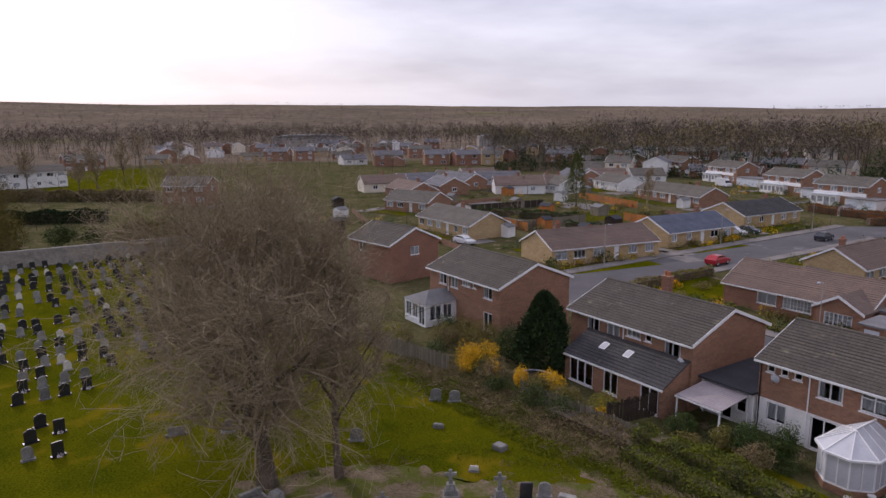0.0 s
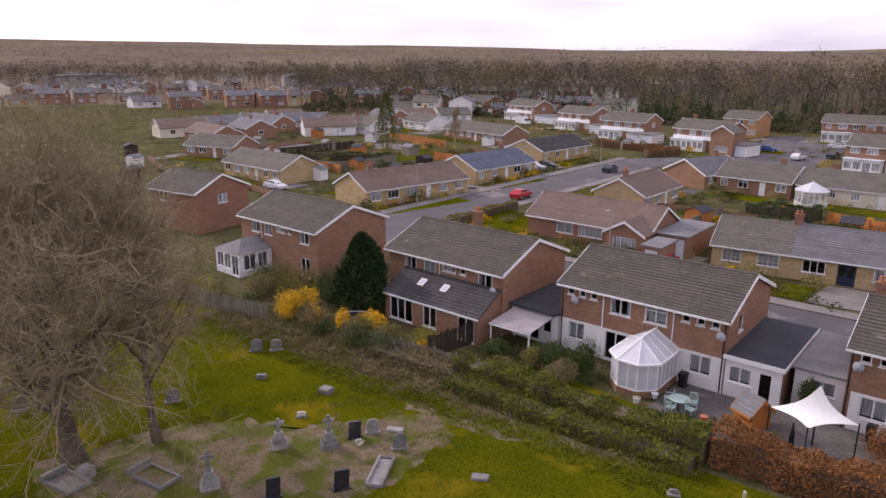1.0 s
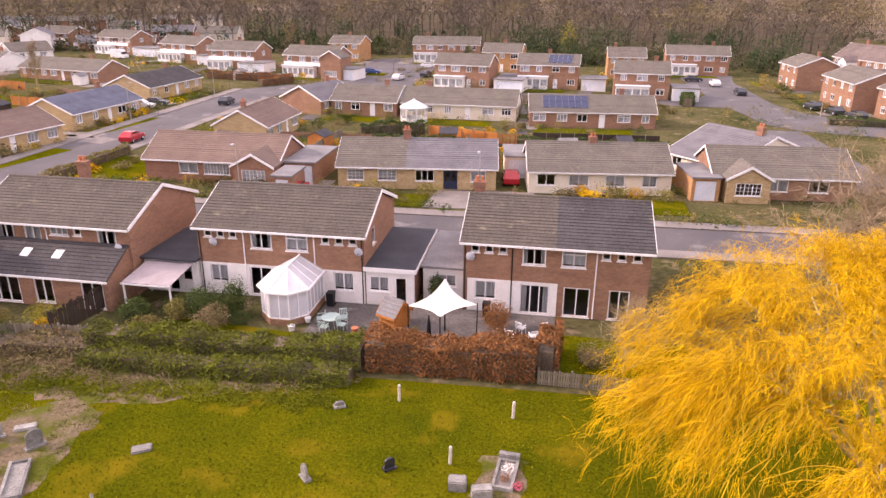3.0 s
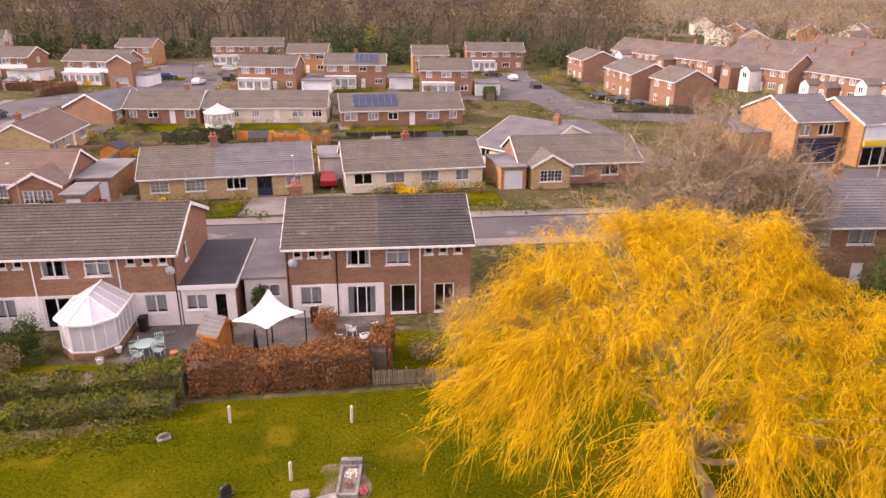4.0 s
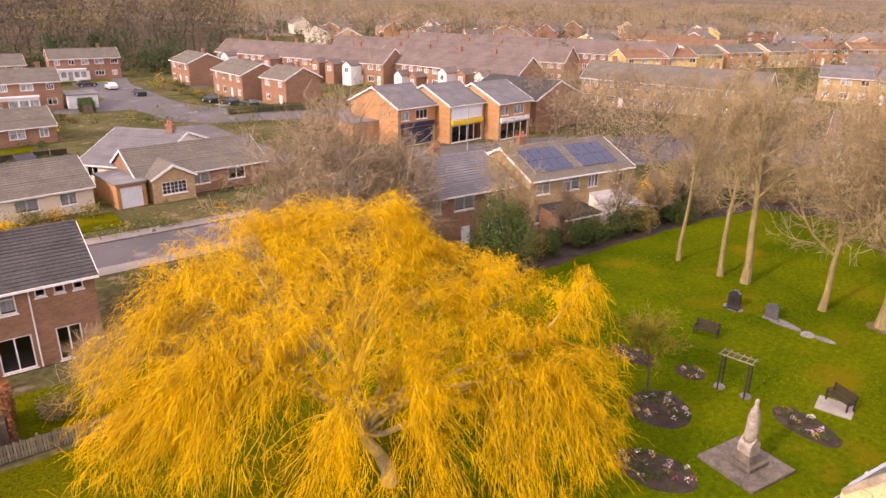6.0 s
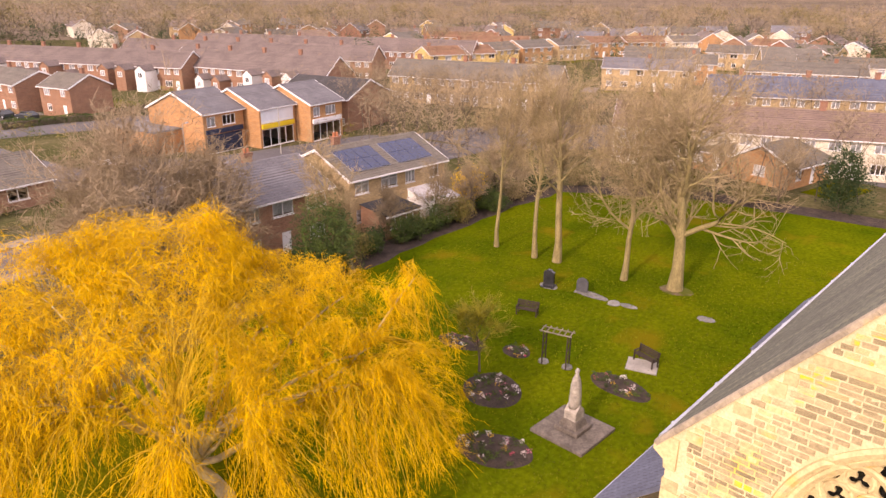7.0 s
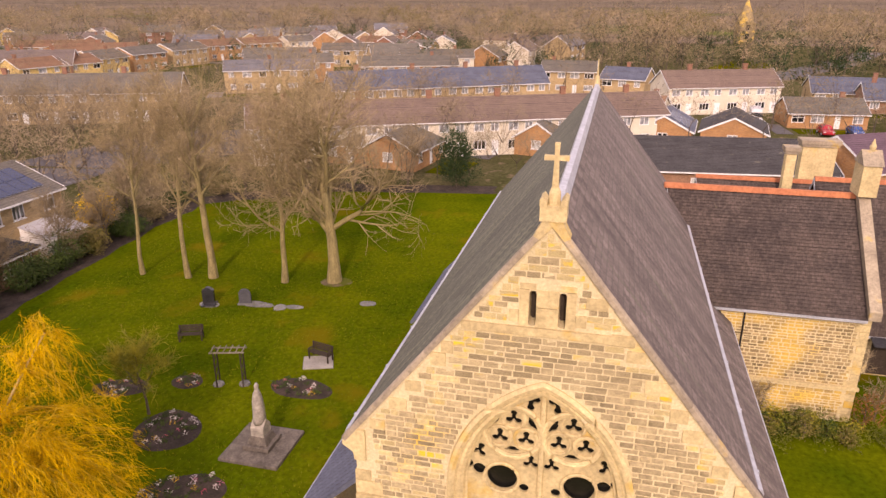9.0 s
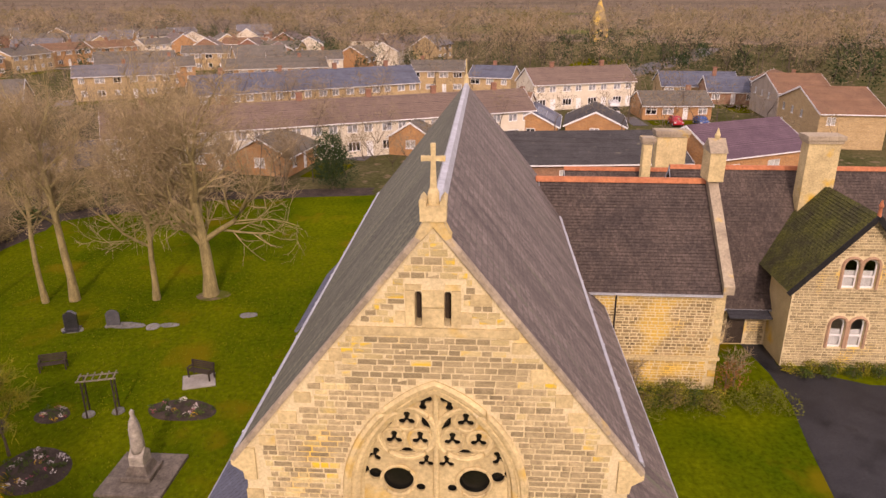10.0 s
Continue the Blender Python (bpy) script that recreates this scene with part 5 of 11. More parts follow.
tube(bm, [(WL, WD / 2 - 0.2, WR + 2.5), (WL, WD / 2 - 0.2, WR + 2.75), (WL, WD / 2 - 0.2, WR + 2.9), (WL, WD / 2 - 0.2, WR + 3.15)], [0.1, 0.17, 0.1, 0.02], 8)
part("finial", bm, "stone", wing)
bm = bmesh.new()
box(bm, -0.2, WL + 0.12, -0.16, 0.02, 1.9, 2.08)
part("plinth_course", bm, "stone", wing)
downpipe(wing, 3.95, 0.0, WE, "black")

PR = pose(38.7, -14.9, 0, 0, 0, -95.8)
presbytery = thing("presbytery", PR, "sandstone priest's house with a gabled front and chimneys", "house")
PL, PD, PE, PK = 26.0, 10.6, 2.9, 9.9
walls(presbytery, PL, PD, PE, PK, "mortar", front=[(0.9, 1.7, 1.0, 2.4, 1), (3.0, 4.1, 0.05, 2.25, 0, "door:wood_dark")])
gable_roof(presbytery, PL, PD, PE, PK, "clay_tile", over=0.3, verge=0.1, barge="lead", course=0.2)
bm = bmesh.new()
slope(bm, 2.7, 5.2, -1.2, 2.3, -0.02, 2.6, 0.3, 0.06)
part("door_canopy", bm, "felt", presbytery)
# the gabled cross-wing
GX, GWD = 5.4, 7.2
cross_wing = thing("presbytery_gable", PR @ pose(GX, -2.6, 0), "gabled stone front with paired arched windows and mossy roof", "house front")
bm = bmesh.new()


def lancet(x, z, cx, z0, z1, w):
    """Depth inside a round-headed light."""
    if z > z1:
        return w - math.hypot(x - cx, z - z1)
    return min(w - abs(x - cx), z - z0)


LIGHTS = [(2.85, 1.3, 2.75), (3.95, 1.3, 2.75), (2.95, 5.0, 6.35), (3.95, 5.0, 6.35)]
GP = 9.3
contour_plate(bm, lambda x, z: min(x, GWD - x, (GP - z) * (GWD / 2) / (GP - 5.2) - abs(x - GWD / 2) if z > 4.5 else 9.0, *(-lancet(x, z, c, a, b, 0.4) for c, a, b in LIGHTS)), -0.1, GWD + 0.1, 0.0, 9.4, 0.1, 0.0, 0.4)
part("wall", bm, "mortar", cross_wing)
for s in (0, 1):
    bm = bmesh.new()
    box(bm, *((0, 0.4) if not s else (GWD - 0.4, GWD)), 0.4, 3.0, 0, 5.2)
    part("wall", bm, "mortar", cross_wing)
    bm = bmesh.new()
    slope(bm, -0.35, 6.4, -0.35, 5.2 - 0.4, GWD / 2, GP + 0.02, 0.2)
    bm.transform(Matrix(((0, 1 if not s else -1, 0, 0 if not s else GWD), (1, 0, 0, 0), (0, 0, 1, 0), (0, 0, 0, 1))))
    bmesh.ops.recalc_face_normals(bm, faces=bm.faces[:])
    part("roof", bm, "moss_tile", cross_wing, "mossy clay tiles")
    bm = bmesh.new()
    bar(bm, (-0.4 if not s else GWD + 0.4, -0.38, 4.72), (GWD / 2, -0.38, GP + 0.0), 0.08, 0.3)
    part("bargeboard", bm, "black", cross_wing)
bm = bmesh.new()
tube(bm, [(GWD / 2, -0.3, GP), (GWD / 2, -0.3, GP + 0.5), (GWD / 2, -0.3, GP + 0.6), (GWD / 2, -0.3, GP + 0.95)], [0.12, 0.08, 0.14, 0.02], 8)
part("finial", bm, "terracotta", cross_wing)
for c, a, b in LIGHTS:
    bm = bmesh.new()
    contour_plate(bm, lambda x, z, c=c, a=a, b=b: min(lancet(x, z, c, a, b, 0.42), -min(lancet(x, z, c, a + 0.1, (a + b) / 2 - 0.1, 0.32) if z < (a + b) / 2 else -1, 9) if z < (a + b) / 2 - 0.03 else (-lancet(x, z, c, (a + b) / 2 + 0.06, b, 0.32))), c - 0.6, c + 0.6, a - 0.1, b + 0.6, 0.05, 0.12, 0.2)
    w = part("sash_window", bm, "upvc", cross_wing)
    bm = bmesh.new()
    quad(bm, (c - 0.4, 0.16, a), (c + 0.4, 0.16, a), (c + 0.4, 0.16, b + 0.35), (c - 0.4, 0.16, b + 0.35))
    part("pane", bm, "glass", w).visible_shadow = False
    bm = bmesh.new()
    quad(bm, (c - 0.38, 0.3, a), (c + 0.38, 0.3, a), (c + 0.38, 0.3, a + (b - a) * 0.75), (c - 0.38, 0.3, a + (b - a) * 0.75))
    part("blind", bm, "curtain", w)
    bm = bmesh.new()
    pts = [(c - 0.5, -0.02, a), *((c - 0.5 * math.cos(math.pi * k / 12), -0.02, b + 0.5 * math.sin(math.pi * k / 12)) for k in range(13)), (c + 0.5, -0.02, a)]
    tube(bm, pts, [0.1] * len(pts), 5)
    part("window_surround", bm, "stone_pink", cross_wing)


def stack(parent, x, y, z0, z1, w, d, label):
    bm = bmesh.new()
    box(bm, x - w / 2, x + w / 2, y - d / 2, y + d / 2, z0, z1)
    c = part("chimney", bm, "stone", parent, label)
    bm = bmesh.new()
    for k, (g, h0, h1) in enumerate(((0.1, z1 - 0.35, z1 - 0.15), (0.18, z1 - 0.15, z1 + 0.12))):
        box(bm, x - w / 2 - g, x + w / 2 + g, y - d / 2 - g, y + d / 2 + g, h0, h1)
    part("chimney_cap", bm, "coping", c)


stack(presbytery, 8.4, 3.6, 6.0, 12.4, 1.9, 1.0, "tall sandstone chimney stack")

back_range = thing("church_back_range", pose(47.0, -9.6, 0, 0, 0, -95.8), "low stone range behind the wing with clay tiles", "church wing")
walls(back_range, 10.0, 7.0, 4.6, 8.3, "mortar")
gable_roof(back_range, 10.0, 7.0, 4.6, 8.3, "clay_tile", over=0.25, verge=0.05, barge="lead", course=0.2)
stack(back_range, 5.6, 2.5, 6.5, 10.9, 0.62, 0.7, "slim sandstone chimney")
stack(back_range, 8.0, 5.5, 6.5, 10.9, 2.2, 1.0, "broad sandstone chimney")

for ob, ln, dp, rg in ((presbytery, PL, PD, PK), (back_range, 10.0, 7.0, 8.3)):
    bm = bmesh.new()
    prism(bm, [(dp / 2 - 0.24, rg + 0.03), (dp / 2 - 0.11, rg + 0.26), (dp / 2 + 0.11, rg + 0.26), (dp / 2 + 0.24, rg + 0.03)], -0.1, ln + 0.1)
    bm.transform(Matrix(((0, 1, 0, 0), (1, 0, 0, 0), (0, 0, 1, 0), (0, 0, 0, 1))))
    bmesh.ops.recalc_face_normals(bm, faces=bm.faces[:])
    part("ridge", bm, "terracotta", ob, "orange terracotta ridge")
# stones of the gable: those of the upper face are pieces of their own
rnd = random.Random(11)


def face_ok(x, z):
    if not gable_ok(x, z, 0.1 if z > NE else 0.5):
        return False
    if in_arch(x, z, 2.44, 11.53) > 0 or (12.68 < z < 12.99 and abs(x) < 2.6) or (7.0 < z < 7.24):
        return False
    if any(a < x < b and q < z < r for a, b, q, r in PALE):
        return False
    return not (abs(x) < 0.68 and 12.9 < z < 14.08) and not (0.6 < abs(x) < 0.93 and 13.0 < z < 13.38)


pool = [block_mesh(k) for k in range(6)]
for me in pool:
    me.materials.append(M["rubble"])
pool_pale = [block_mesh(20 + k) for k in range(4)]
for me in pool_pale:
    me.materials.append(M["rubble_pale"])
lich = random.Random(19)


def lichened(x, z):
    """Whether a stone of the gable is pale and lichened: most near the rakes and corners are."""
    edge = min(HW - abs(x), ((NA - z) / RISE - abs(x)) * 0.78) if z > NE - 1.5 else HW - abs(x)
    corner = x < -2.6 and z < 11.2
    return lich.random() < (0.7 if edge < 0.5 else 0.35 if edge < 0.85 or corner else 0.06 if z > 9 else 0.1)


laid = list(stone_courses(rnd, -5.0, 5.0, 5.2, 15.3, face_ok, hs=(0.14, 0.205), ws=(0.22, 0.54), joint=0.032))
near = [q for q in laid if q[1] > 11.4][-225:]
rest = [q for q in laid if q not in near]
for x, z, w, h in near:
    ob = new("stone", rnd.choice(pool_pale if lichened(x, z) else pool))
    ob.parent = church
    ob.matrix_basis = pose(x, 0.02, z) @ Matrix.Diagonal((w, rnd.uniform(0.07, 0.11), h, 1))
worn = [q for q in rest if lichened(q[0], q[1])]
joined_stones("stonework", church, [q for q in rest if q not in worn], Matrix.Identity(4))
joined_stones("stonework", church, worn, Matrix.Identity(4), "rubble_pale", 0.035, 2)
joined_stones("stonework", wing, list(stone_courses(random.Random(3), 0, WL - 0.05, 0.1, 5.75, lambda x, z: 0.02 < x < WL - 0.45 and not 1.88 < z < 2.1, (0.14, 0.24), (0.2, 0.5), 0.045)), Matrix.Identity(4), "rubble_gold")
for k in range(15):
    bm = bmesh.new()
    w = (0.38, 0.62)[k % 2]
    box(bm, WL - w, WL + 0.03, -0.04, 0.3, 0.1 + k * 0.385, 0.1 + k * 0.385 + 0.365)
    part("quoin", bm, "stone", wing)
joined_stones("stonework", cross_wing, list(stone_courses(random.Random(4), 0, GWD, 0.1, 9.0, lambda x, z: 0.05 < x < GWD - 0.05 and (z < 5.0 or abs(x - GWD / 2) < (GP - z) * (GWD / 2) / (GP - 5.2) - 0.1) and all(lancet(x, z, c, a, b, 0.62) < 0 for c, a, b in LIGHTS), (0.12, 0.2), (0.2, 0.5))), Matrix.Identity(4))
joined_stones("stonework", presbytery, list(stone_courses(random.Random(5), 0, 5.4, 0.1, 2.8, lambda x, z: 0.05 < x < 5.3 and not (0.7 < x < 1.9 and 0.8 < z < 2.6) and not (2.9 < x < 4.2 and z < 2.5), (0.13, 0.22), (0.2, 0.5))), Matrix.Identity(4))


# ---- trees ----
def grow(rnd, base, height, trunk_r, levels, spread, kids=(5, 5, 5, 5), droop=0.0, first=0.25, lean=(0, 0), ratio=0.62, wiggle=0.16, min_r=0.012, up=0.12):
    """Grows a bare tree. Returns limbs: (points, radii, level)."""
    out = []

    def limb(p, d, ln, r, lev):
        n = 7 if lev == 0 else (5 if lev < 3 else 2)
        pts, rad = [p.copy()], [r * (1.35 if lev == 0 else 1.0)]
        q, e = p.copy(), d.copy()
        wg = wiggle * (0.35 if lev == 0 else 1.0)
        for i in range(n):
            e = (e + Vector((rnd.gauss(0, wg), rnd.gauss(0, wg), rnd.gauss(0, wg) + (up if lev else 0.05) - droop * lev * 0.12))).normalized()
            q = q + e * ln / n
            pts.append(q.copy())
            rad.append(max(min_r, r * (1 - 0.7 * (i + 1) / n)))
        out.append((pts, rad, lev))
        if lev >= levels:
            return
        k = kids[lev] + rnd.randint(-1, 1)
        for j in range(k):
            lo = first if lev == 0 else 0.15
            s = min(0.999, lo + (1 - lo) * (j + rnd.random()) / k)
            i = min(n - 1, int(s * n))
            a = pts[i].lerp(pts[i + 1], s * n - i)
            ax = (pts[i + 1] - pts[i]).normalized()
            side = Matrix.Rotation(rnd.uniform(0, 2 * math.pi), 3, ax) @ ax.orthogonal().normalized()
            if lev == 0:
                th = 2.399 * j + rnd.uniform(-0.4, 0.4)
                side = Vector((math.cos(th), math.sin(th), 0.0))
            ang = rnd.uniform(0.55, 1.0) * spread
            nd = (ax * math.cos(ang) + side * math.sin(ang)).normalized()
            limb(a, nd, ln * ratio * rnd.uniform(0.7, 1.15) * (1.0 - 0.45 * s if lev == 0 else 1.0), max(min_r, rad[i] * rnd.uniform(0.42, 0.62)), lev + 1)

    limb(Vector(base), Vector((lean[0], lean[1], 1)).normalized(), height, trunk_r, 0)
    return out


def limb_mesh(limbs, sides=(10, 7, 5, 3, 3, 3)):
    v, f = [], []
    for pts, rad, lev in limbs:
        k = sides[min(lev, len(sides) - 1)]
        for i, p in enumerate(pts):
            d = (pts[min(i + 1, len(pts) - 1)] - pts[max(i - 1, 0)]).normalized()
            s = d.orthogonal().normalized()
            u = d.cross(s)
            b = len(v)
            for c in range(k):
                a = 2 * math.pi * c / k
                q = p + (s * math.cos(a) + u * math.sin(a)) * rad[i]
                v.append((q.x, q.y, q.z))
            if i:
                for c in range(k):
                    e = (c + 1) % k
                    f.append((b - k + c, b - k + e, b + e, b + c))
    return v, f


def twig_strips(rnd, v, f, limbs, count, ln, w, sweep=0.35, sag=0.0, seg=2):
    """Fine twigs as narrow ribbons that fork off the outer limbs."""
    wt = [len(b[0]) for b in limbs]
    picks = rnd.choices(limbs, wt, k=count)
    for pts, rad, lev in picks:
        i = rnd.randrange(len(pts) - 1)
        p = pts[i].lerp(pts[i + 1], rnd.random())
        d = ((pts[i + 1] - pts[i]).normalized() * 0.6 + Vector((rnd.gauss(0, 0.5), rnd.gauss(0, 0.5), rnd.gauss(0.15, 0.45)))).normalized()
        s = d.cross(Vector((rnd.gauss(0, 1), rnd.gauss(0, 1), rnd.gauss(0, 1)))).normalized()
        L, b = ln * rnd.uniform(0.5, 1.3), len(v)
        for k in range(seg + 1):
            h = s * w * (1 - 0.7 * k / seg) / 2
            v.append(tuple(p - h)), v.append(tuple(p + h))
            d = (d + Vector((rnd.gauss(0, sweep), rnd.gauss(0, sweep), rnd.gauss(0, sweep) - sag))).normalized()
            p = p + d * L / seg
            if k:
                f.append((b + 2 * k - 2, b + 2 * k - 1, b + 2 * k + 1, b + 2 * k))


def bare_tree(name, xy, seed, height, r, levels, spread, label, bark="bark", twig="twig", group="", cut=2, twigs=0, twig_len=0.9, twig_w=0.022, sag=0.0, **kw):
    rnd = random.Random(seed)
    limbs = grow(rnd, (0, 0, -0.1), height, r, levels, spread, **kw)
    t = thing(name, pose(*xy, 0), label, "tree", group)
    v, f = limb_mesh([b for b in limbs if b[2] < cut])
    mesh_of("trunk", v, f, bark, t, smooth=True)
    v, f = limb_mesh([b for b in limbs if b[2] >= cut])
    if twigs:
        twig_strips(rnd, v, f, [b for b in limbs if b[2] >= 2], twigs, twig_len, twig_w, sag=sag)
    mesh_of("crown", v, f, twig, t)
    return t


# the great bare tree among the graves, and a slimmer one beside it
bare_tree("bare_tree", (-35.9, 11.8), 5, 12.6, 0.5, 4, 1.15, "large leafless tree with a dense crown of fine twigs", kids=(26, 8, 6, 5), min_r=0.010, first=0.12, up=0.05, ratio=0.68, wiggle=0.13, twigs=46000, twig_len=0.9, twig_w=0.020, lean=(0.02, 0.01))
bare_tree("bare_tree", (-34.4, 15.6), 6, 13.0, 0.24, 4, 0.85, "slender leafless tree beside the large one", kids=(15, 6, 5, 4), min_r=0.009, ratio=0.42, wiggle=0.13, twigs=12000, twig_len=0.8, twig_w=0.018)

# trees on the church lawn
LG = "tall bare trees on the church lawn"
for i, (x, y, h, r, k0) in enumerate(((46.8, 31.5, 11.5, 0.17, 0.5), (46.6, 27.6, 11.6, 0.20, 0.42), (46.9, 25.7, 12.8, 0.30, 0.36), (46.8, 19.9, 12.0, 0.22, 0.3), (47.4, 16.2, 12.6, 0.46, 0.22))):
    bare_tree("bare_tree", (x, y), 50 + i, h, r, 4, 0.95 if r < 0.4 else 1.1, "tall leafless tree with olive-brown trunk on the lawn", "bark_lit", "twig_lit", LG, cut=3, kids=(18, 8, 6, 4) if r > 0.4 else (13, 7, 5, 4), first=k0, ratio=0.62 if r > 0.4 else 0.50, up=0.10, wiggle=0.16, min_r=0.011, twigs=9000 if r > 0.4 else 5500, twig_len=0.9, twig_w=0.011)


def willow(xy, seed):
    """A leaning trunk forks low into sinuous limbs; branches arch from them to a lumpy, lopsided crown, and each branch carries a combed spray of hanging shoots."""
    rnd = random.Random(seed)
    t = thing("weeping_willow", pose(*xy, 0, 0, 0, -29.9), "weeping willow in yellow spring catkins with hanging shoots", "tree")
    # the tree's own axes: x along its broad side, y towards its deep side
    LUMPS = ((8.6, 0.0, 2.0, 1.0), (4.6, 1.0, 1.0, 1.1), (-0.4, 2.5, 0.6, 1.5), (-2.6, 2.4, 0.3, 1.0), (-5.6, 1.6, 0.7, 1.2), (-8.2, 0.8, 0.5, 0.9), (6.6, 0.6, -0.7, 0.9), (2.7, 1.2, -0.6, 0.8), (-4.0, 1.6, -0.4, 0.7))

    def shape(x, y):
        return math.hypot(x / (11.3 if x > 0 else 12.4), y / (9.0 if y > 0 else 6.6))

    def roof(x, y):
        z = 11.5 * (1 - 0.36 * min(1.2, shape(x, y)) ** 3.4) - 1.9 * min(1.0, max(0.0, (x - 1.0) / 2.2)) + sum(a * math.exp(-((x - cx) ** 2 + (y - cy) ** 2) / (2 * w * w)) for cx, cy, a, w in LUMPS)
        return z - (3.0 * (2 - y) / 7.5 if y < 2 else 0.0) + 0.8 * noise.noise((x * 0.8, y * 0.8, 3.1))

    def gap(x, y):
        return abs(x + 0.8 + 0.1 * y) < 0.65 and -4.6 < y < -1.9

    fork = Vector((-0.75, -0.1, 2.5))
    trunk = [([Vector((0.35, -0.2, -0.1)), Vector((0.3, -0.2, 0.7)), Vector((-0.1, -0.1, 1.5)), Vector((-0.45, -0.15, 2.0)), fork], [0.42, 0.33, 0.27, 0.25, 0.22], 0)]
    limbs = []
    for k in range(17):
        th = 2.399 * k + rnd.uniform(-0.3, 0.3)
        reach = rnd.uniform(0.45, 0.72)
        ex, ey = math.cos(th) * 11.3 * reach, math.sin(th) * (9.0 if math.sin(th) > 0 else 6.6) * reach
        if k == 16:
            ex, ey = 8.5, 0.1
        end = Vector((ex, ey, roof(ex, ey) - (0.2 if k == 16 else rnd.uniform(0.6, 1.8))))
        pts, rad, n = [fork.copy()], [rnd.uniform(0.11, 0.17)], 10
        jit = Vector((0, 0, 0))
        for i in range(1, n + 1):
            q = i / n
            jit = jit * 0.72 + Vector((rnd.gauss(0, 0.2), rnd.gauss(0, 0.2), rnd.gauss(0, 0.17)))
            p = fork.lerp(end, q) + jit * (1 - q * 0.5)
            p.z += 0.9 * math.sin(q * math.pi) if k < 16 else -1.9 * math.sin(q * math.pi)
            pts.append(p)
            rad.append(max(0.035, rad[0] * (1 - 0.8 * q)))
        limbs.append((pts, rad, 1))
    # branches: from the nearest limb up and over to points spread under the crown's roof
    joints = [(q, r) for pts, rad, _ in limbs for q, r in zip(pts[5:], rad[5:])]
    small = []
    for k in range(1900):
        th, q = rnd.uniform(0, 6.28), (0.04 + 0.96 * rnd.random()) ** 0.55
        if k % 5 == 0:
            th = rnd.uniform(3.4, 6.0)
        elif k % 5 == 1:
            q *= 0.55
        x, y = math.cos(th) * (11.3 if math.cos(th) > 0 else 12.4) * q, math.sin(th) * (9.0 if math.sin(th) > 0 else 6.6) * q
        if k % 10 == 2:
            x, y = rnd.gauss(0.3, 1.4), rnd.gauss(2.6, 1.7)
        elif k % 20 == 3:
            x, y = rnd.uniform(-11.5, -6.5), rnd.uniform(-4.0, 0.0)
        inner = rnd.random() < 0.3 or k % 20 == 3
        if gap(x, y) and rnd.random() < 0.8:
            continue
        end = Vector((x, y, roof(x, y) * (rnd.uniform(0.45, 0.85) if inner else rnd.uniform(0.6, 1.0) if q > 0.8 else 1.0) + rnd.uniform(-0.35, 0.3)))
        a, r = min(joints, key=lambda c: (c[0] - end).length + rnd.uniform(0, 1.2))
        n = 6
        arch = rnd.uniform(0.2, 0.8)
        pts, rad = [], []
        for i in range(n + 1):
            u = i / n
            p = a.lerp(end, u) + Vector((rnd.gauss(0, 0.10), rnd.gauss(0, 0.10), rnd.gauss(0, 0.08))) * (1 if i else 0)
            p.z += arch * math.sin(u * math.pi)
            pts.append(p), rad.append(max(0.012, min(r * 0.6, 0.05) * (1 - 0.75 * u)))
        small.append((pts, rad, 3))
    mesh_of("trunk", *limb_mesh(trunk), "willow_bark", t, smooth=True)
    for q in limbs:
        mesh_of("bough", *limb_mesh([q], (10, 8)), "willow_bark", t, smooth=True)
    mesh_of("twigwork", *limb_mesh(small, (6, 5, 4, 4)), "willow_twig", t)
    v, f = [], []

    def shoot(p, d, ln, w, pull, seg=3):
        ph = rnd.uniform(0, 6.28)
        side = Vector((math.cos(ph), math.sin(ph), rnd.uniform(-0.5, 0.5))).normalized()
        b = len(v)
        for i in range(seg + 1):
            h = side * w * (1 - 0.55 * i / seg)
            v.append((p.x - h.x, p.y - h.y, p.z - h.z)), v.append((p.x + h.x, p.y + h.y, p.z + h.z))
            if i:
                f.append((b + 2 * i - 2, b + 2 * i - 1, b + 2 * i + 1, b + 2 * i))
            d = (d + pull * 1.5 + Vector((rnd.gauss(0, 0.24), rnd.gauss(0, 0.24), rnd.gauss(0, 0.2)))).normalized()
            p = p + d * ln / seg
            if p.z < 0.3:
                break

    for pts, rad, lev in small:
        tip = pts[-1]
        out = Vector((tip.x / 11.3, tip.y / (9.0 if tip.y > 0 else 6.6), 0))
        rim = min(1.0, out.length)
        flow = (pts[-1] - pts[-3]).normalized() + out * 0.5 + Vector((rnd.gauss(0, 0.45), rnd.gauss(0, 0.45), rnd.uniform(0.0, 0.8)))
        flow.normalize()
        hang = rnd.uniform(0.45, 1.0) + (rnd.uniform(0.0, 1.5) * rim ** 4)
        for k in range(9):
            i = min(5, int(6 * (0.2 + 0.8 * rnd.random() ** 0.7)))
            c = pts[i].lerp(pts[i + 1], rnd.random()) + Vector((rnd.gauss(0, 0.12), rnd.gauss(0, 0.12), rnd.gauss(0, 0.10)))
            if gap(c.x, c.y) and rnd.random() < 0.6:
                continue
            lead = (flow + Vector((rnd.gauss(0, 0.75), rnd.gauss(0, 0.75), rnd.gauss(0.1, 0.5)))).normalized()
            long = hang * rnd.uniform(0.5, 1.1)
            for e in range(5):
                p = c + Vector((rnd.gauss(0, 0.10), rnd.gauss(0, 0.10), rnd.gauss(0, 0.07)))
                d = (lead + Vector((rnd.gauss(0, 0.35), rnd.gauss(0, 0.35), rnd.gauss(0, 0.3)))).normalized()
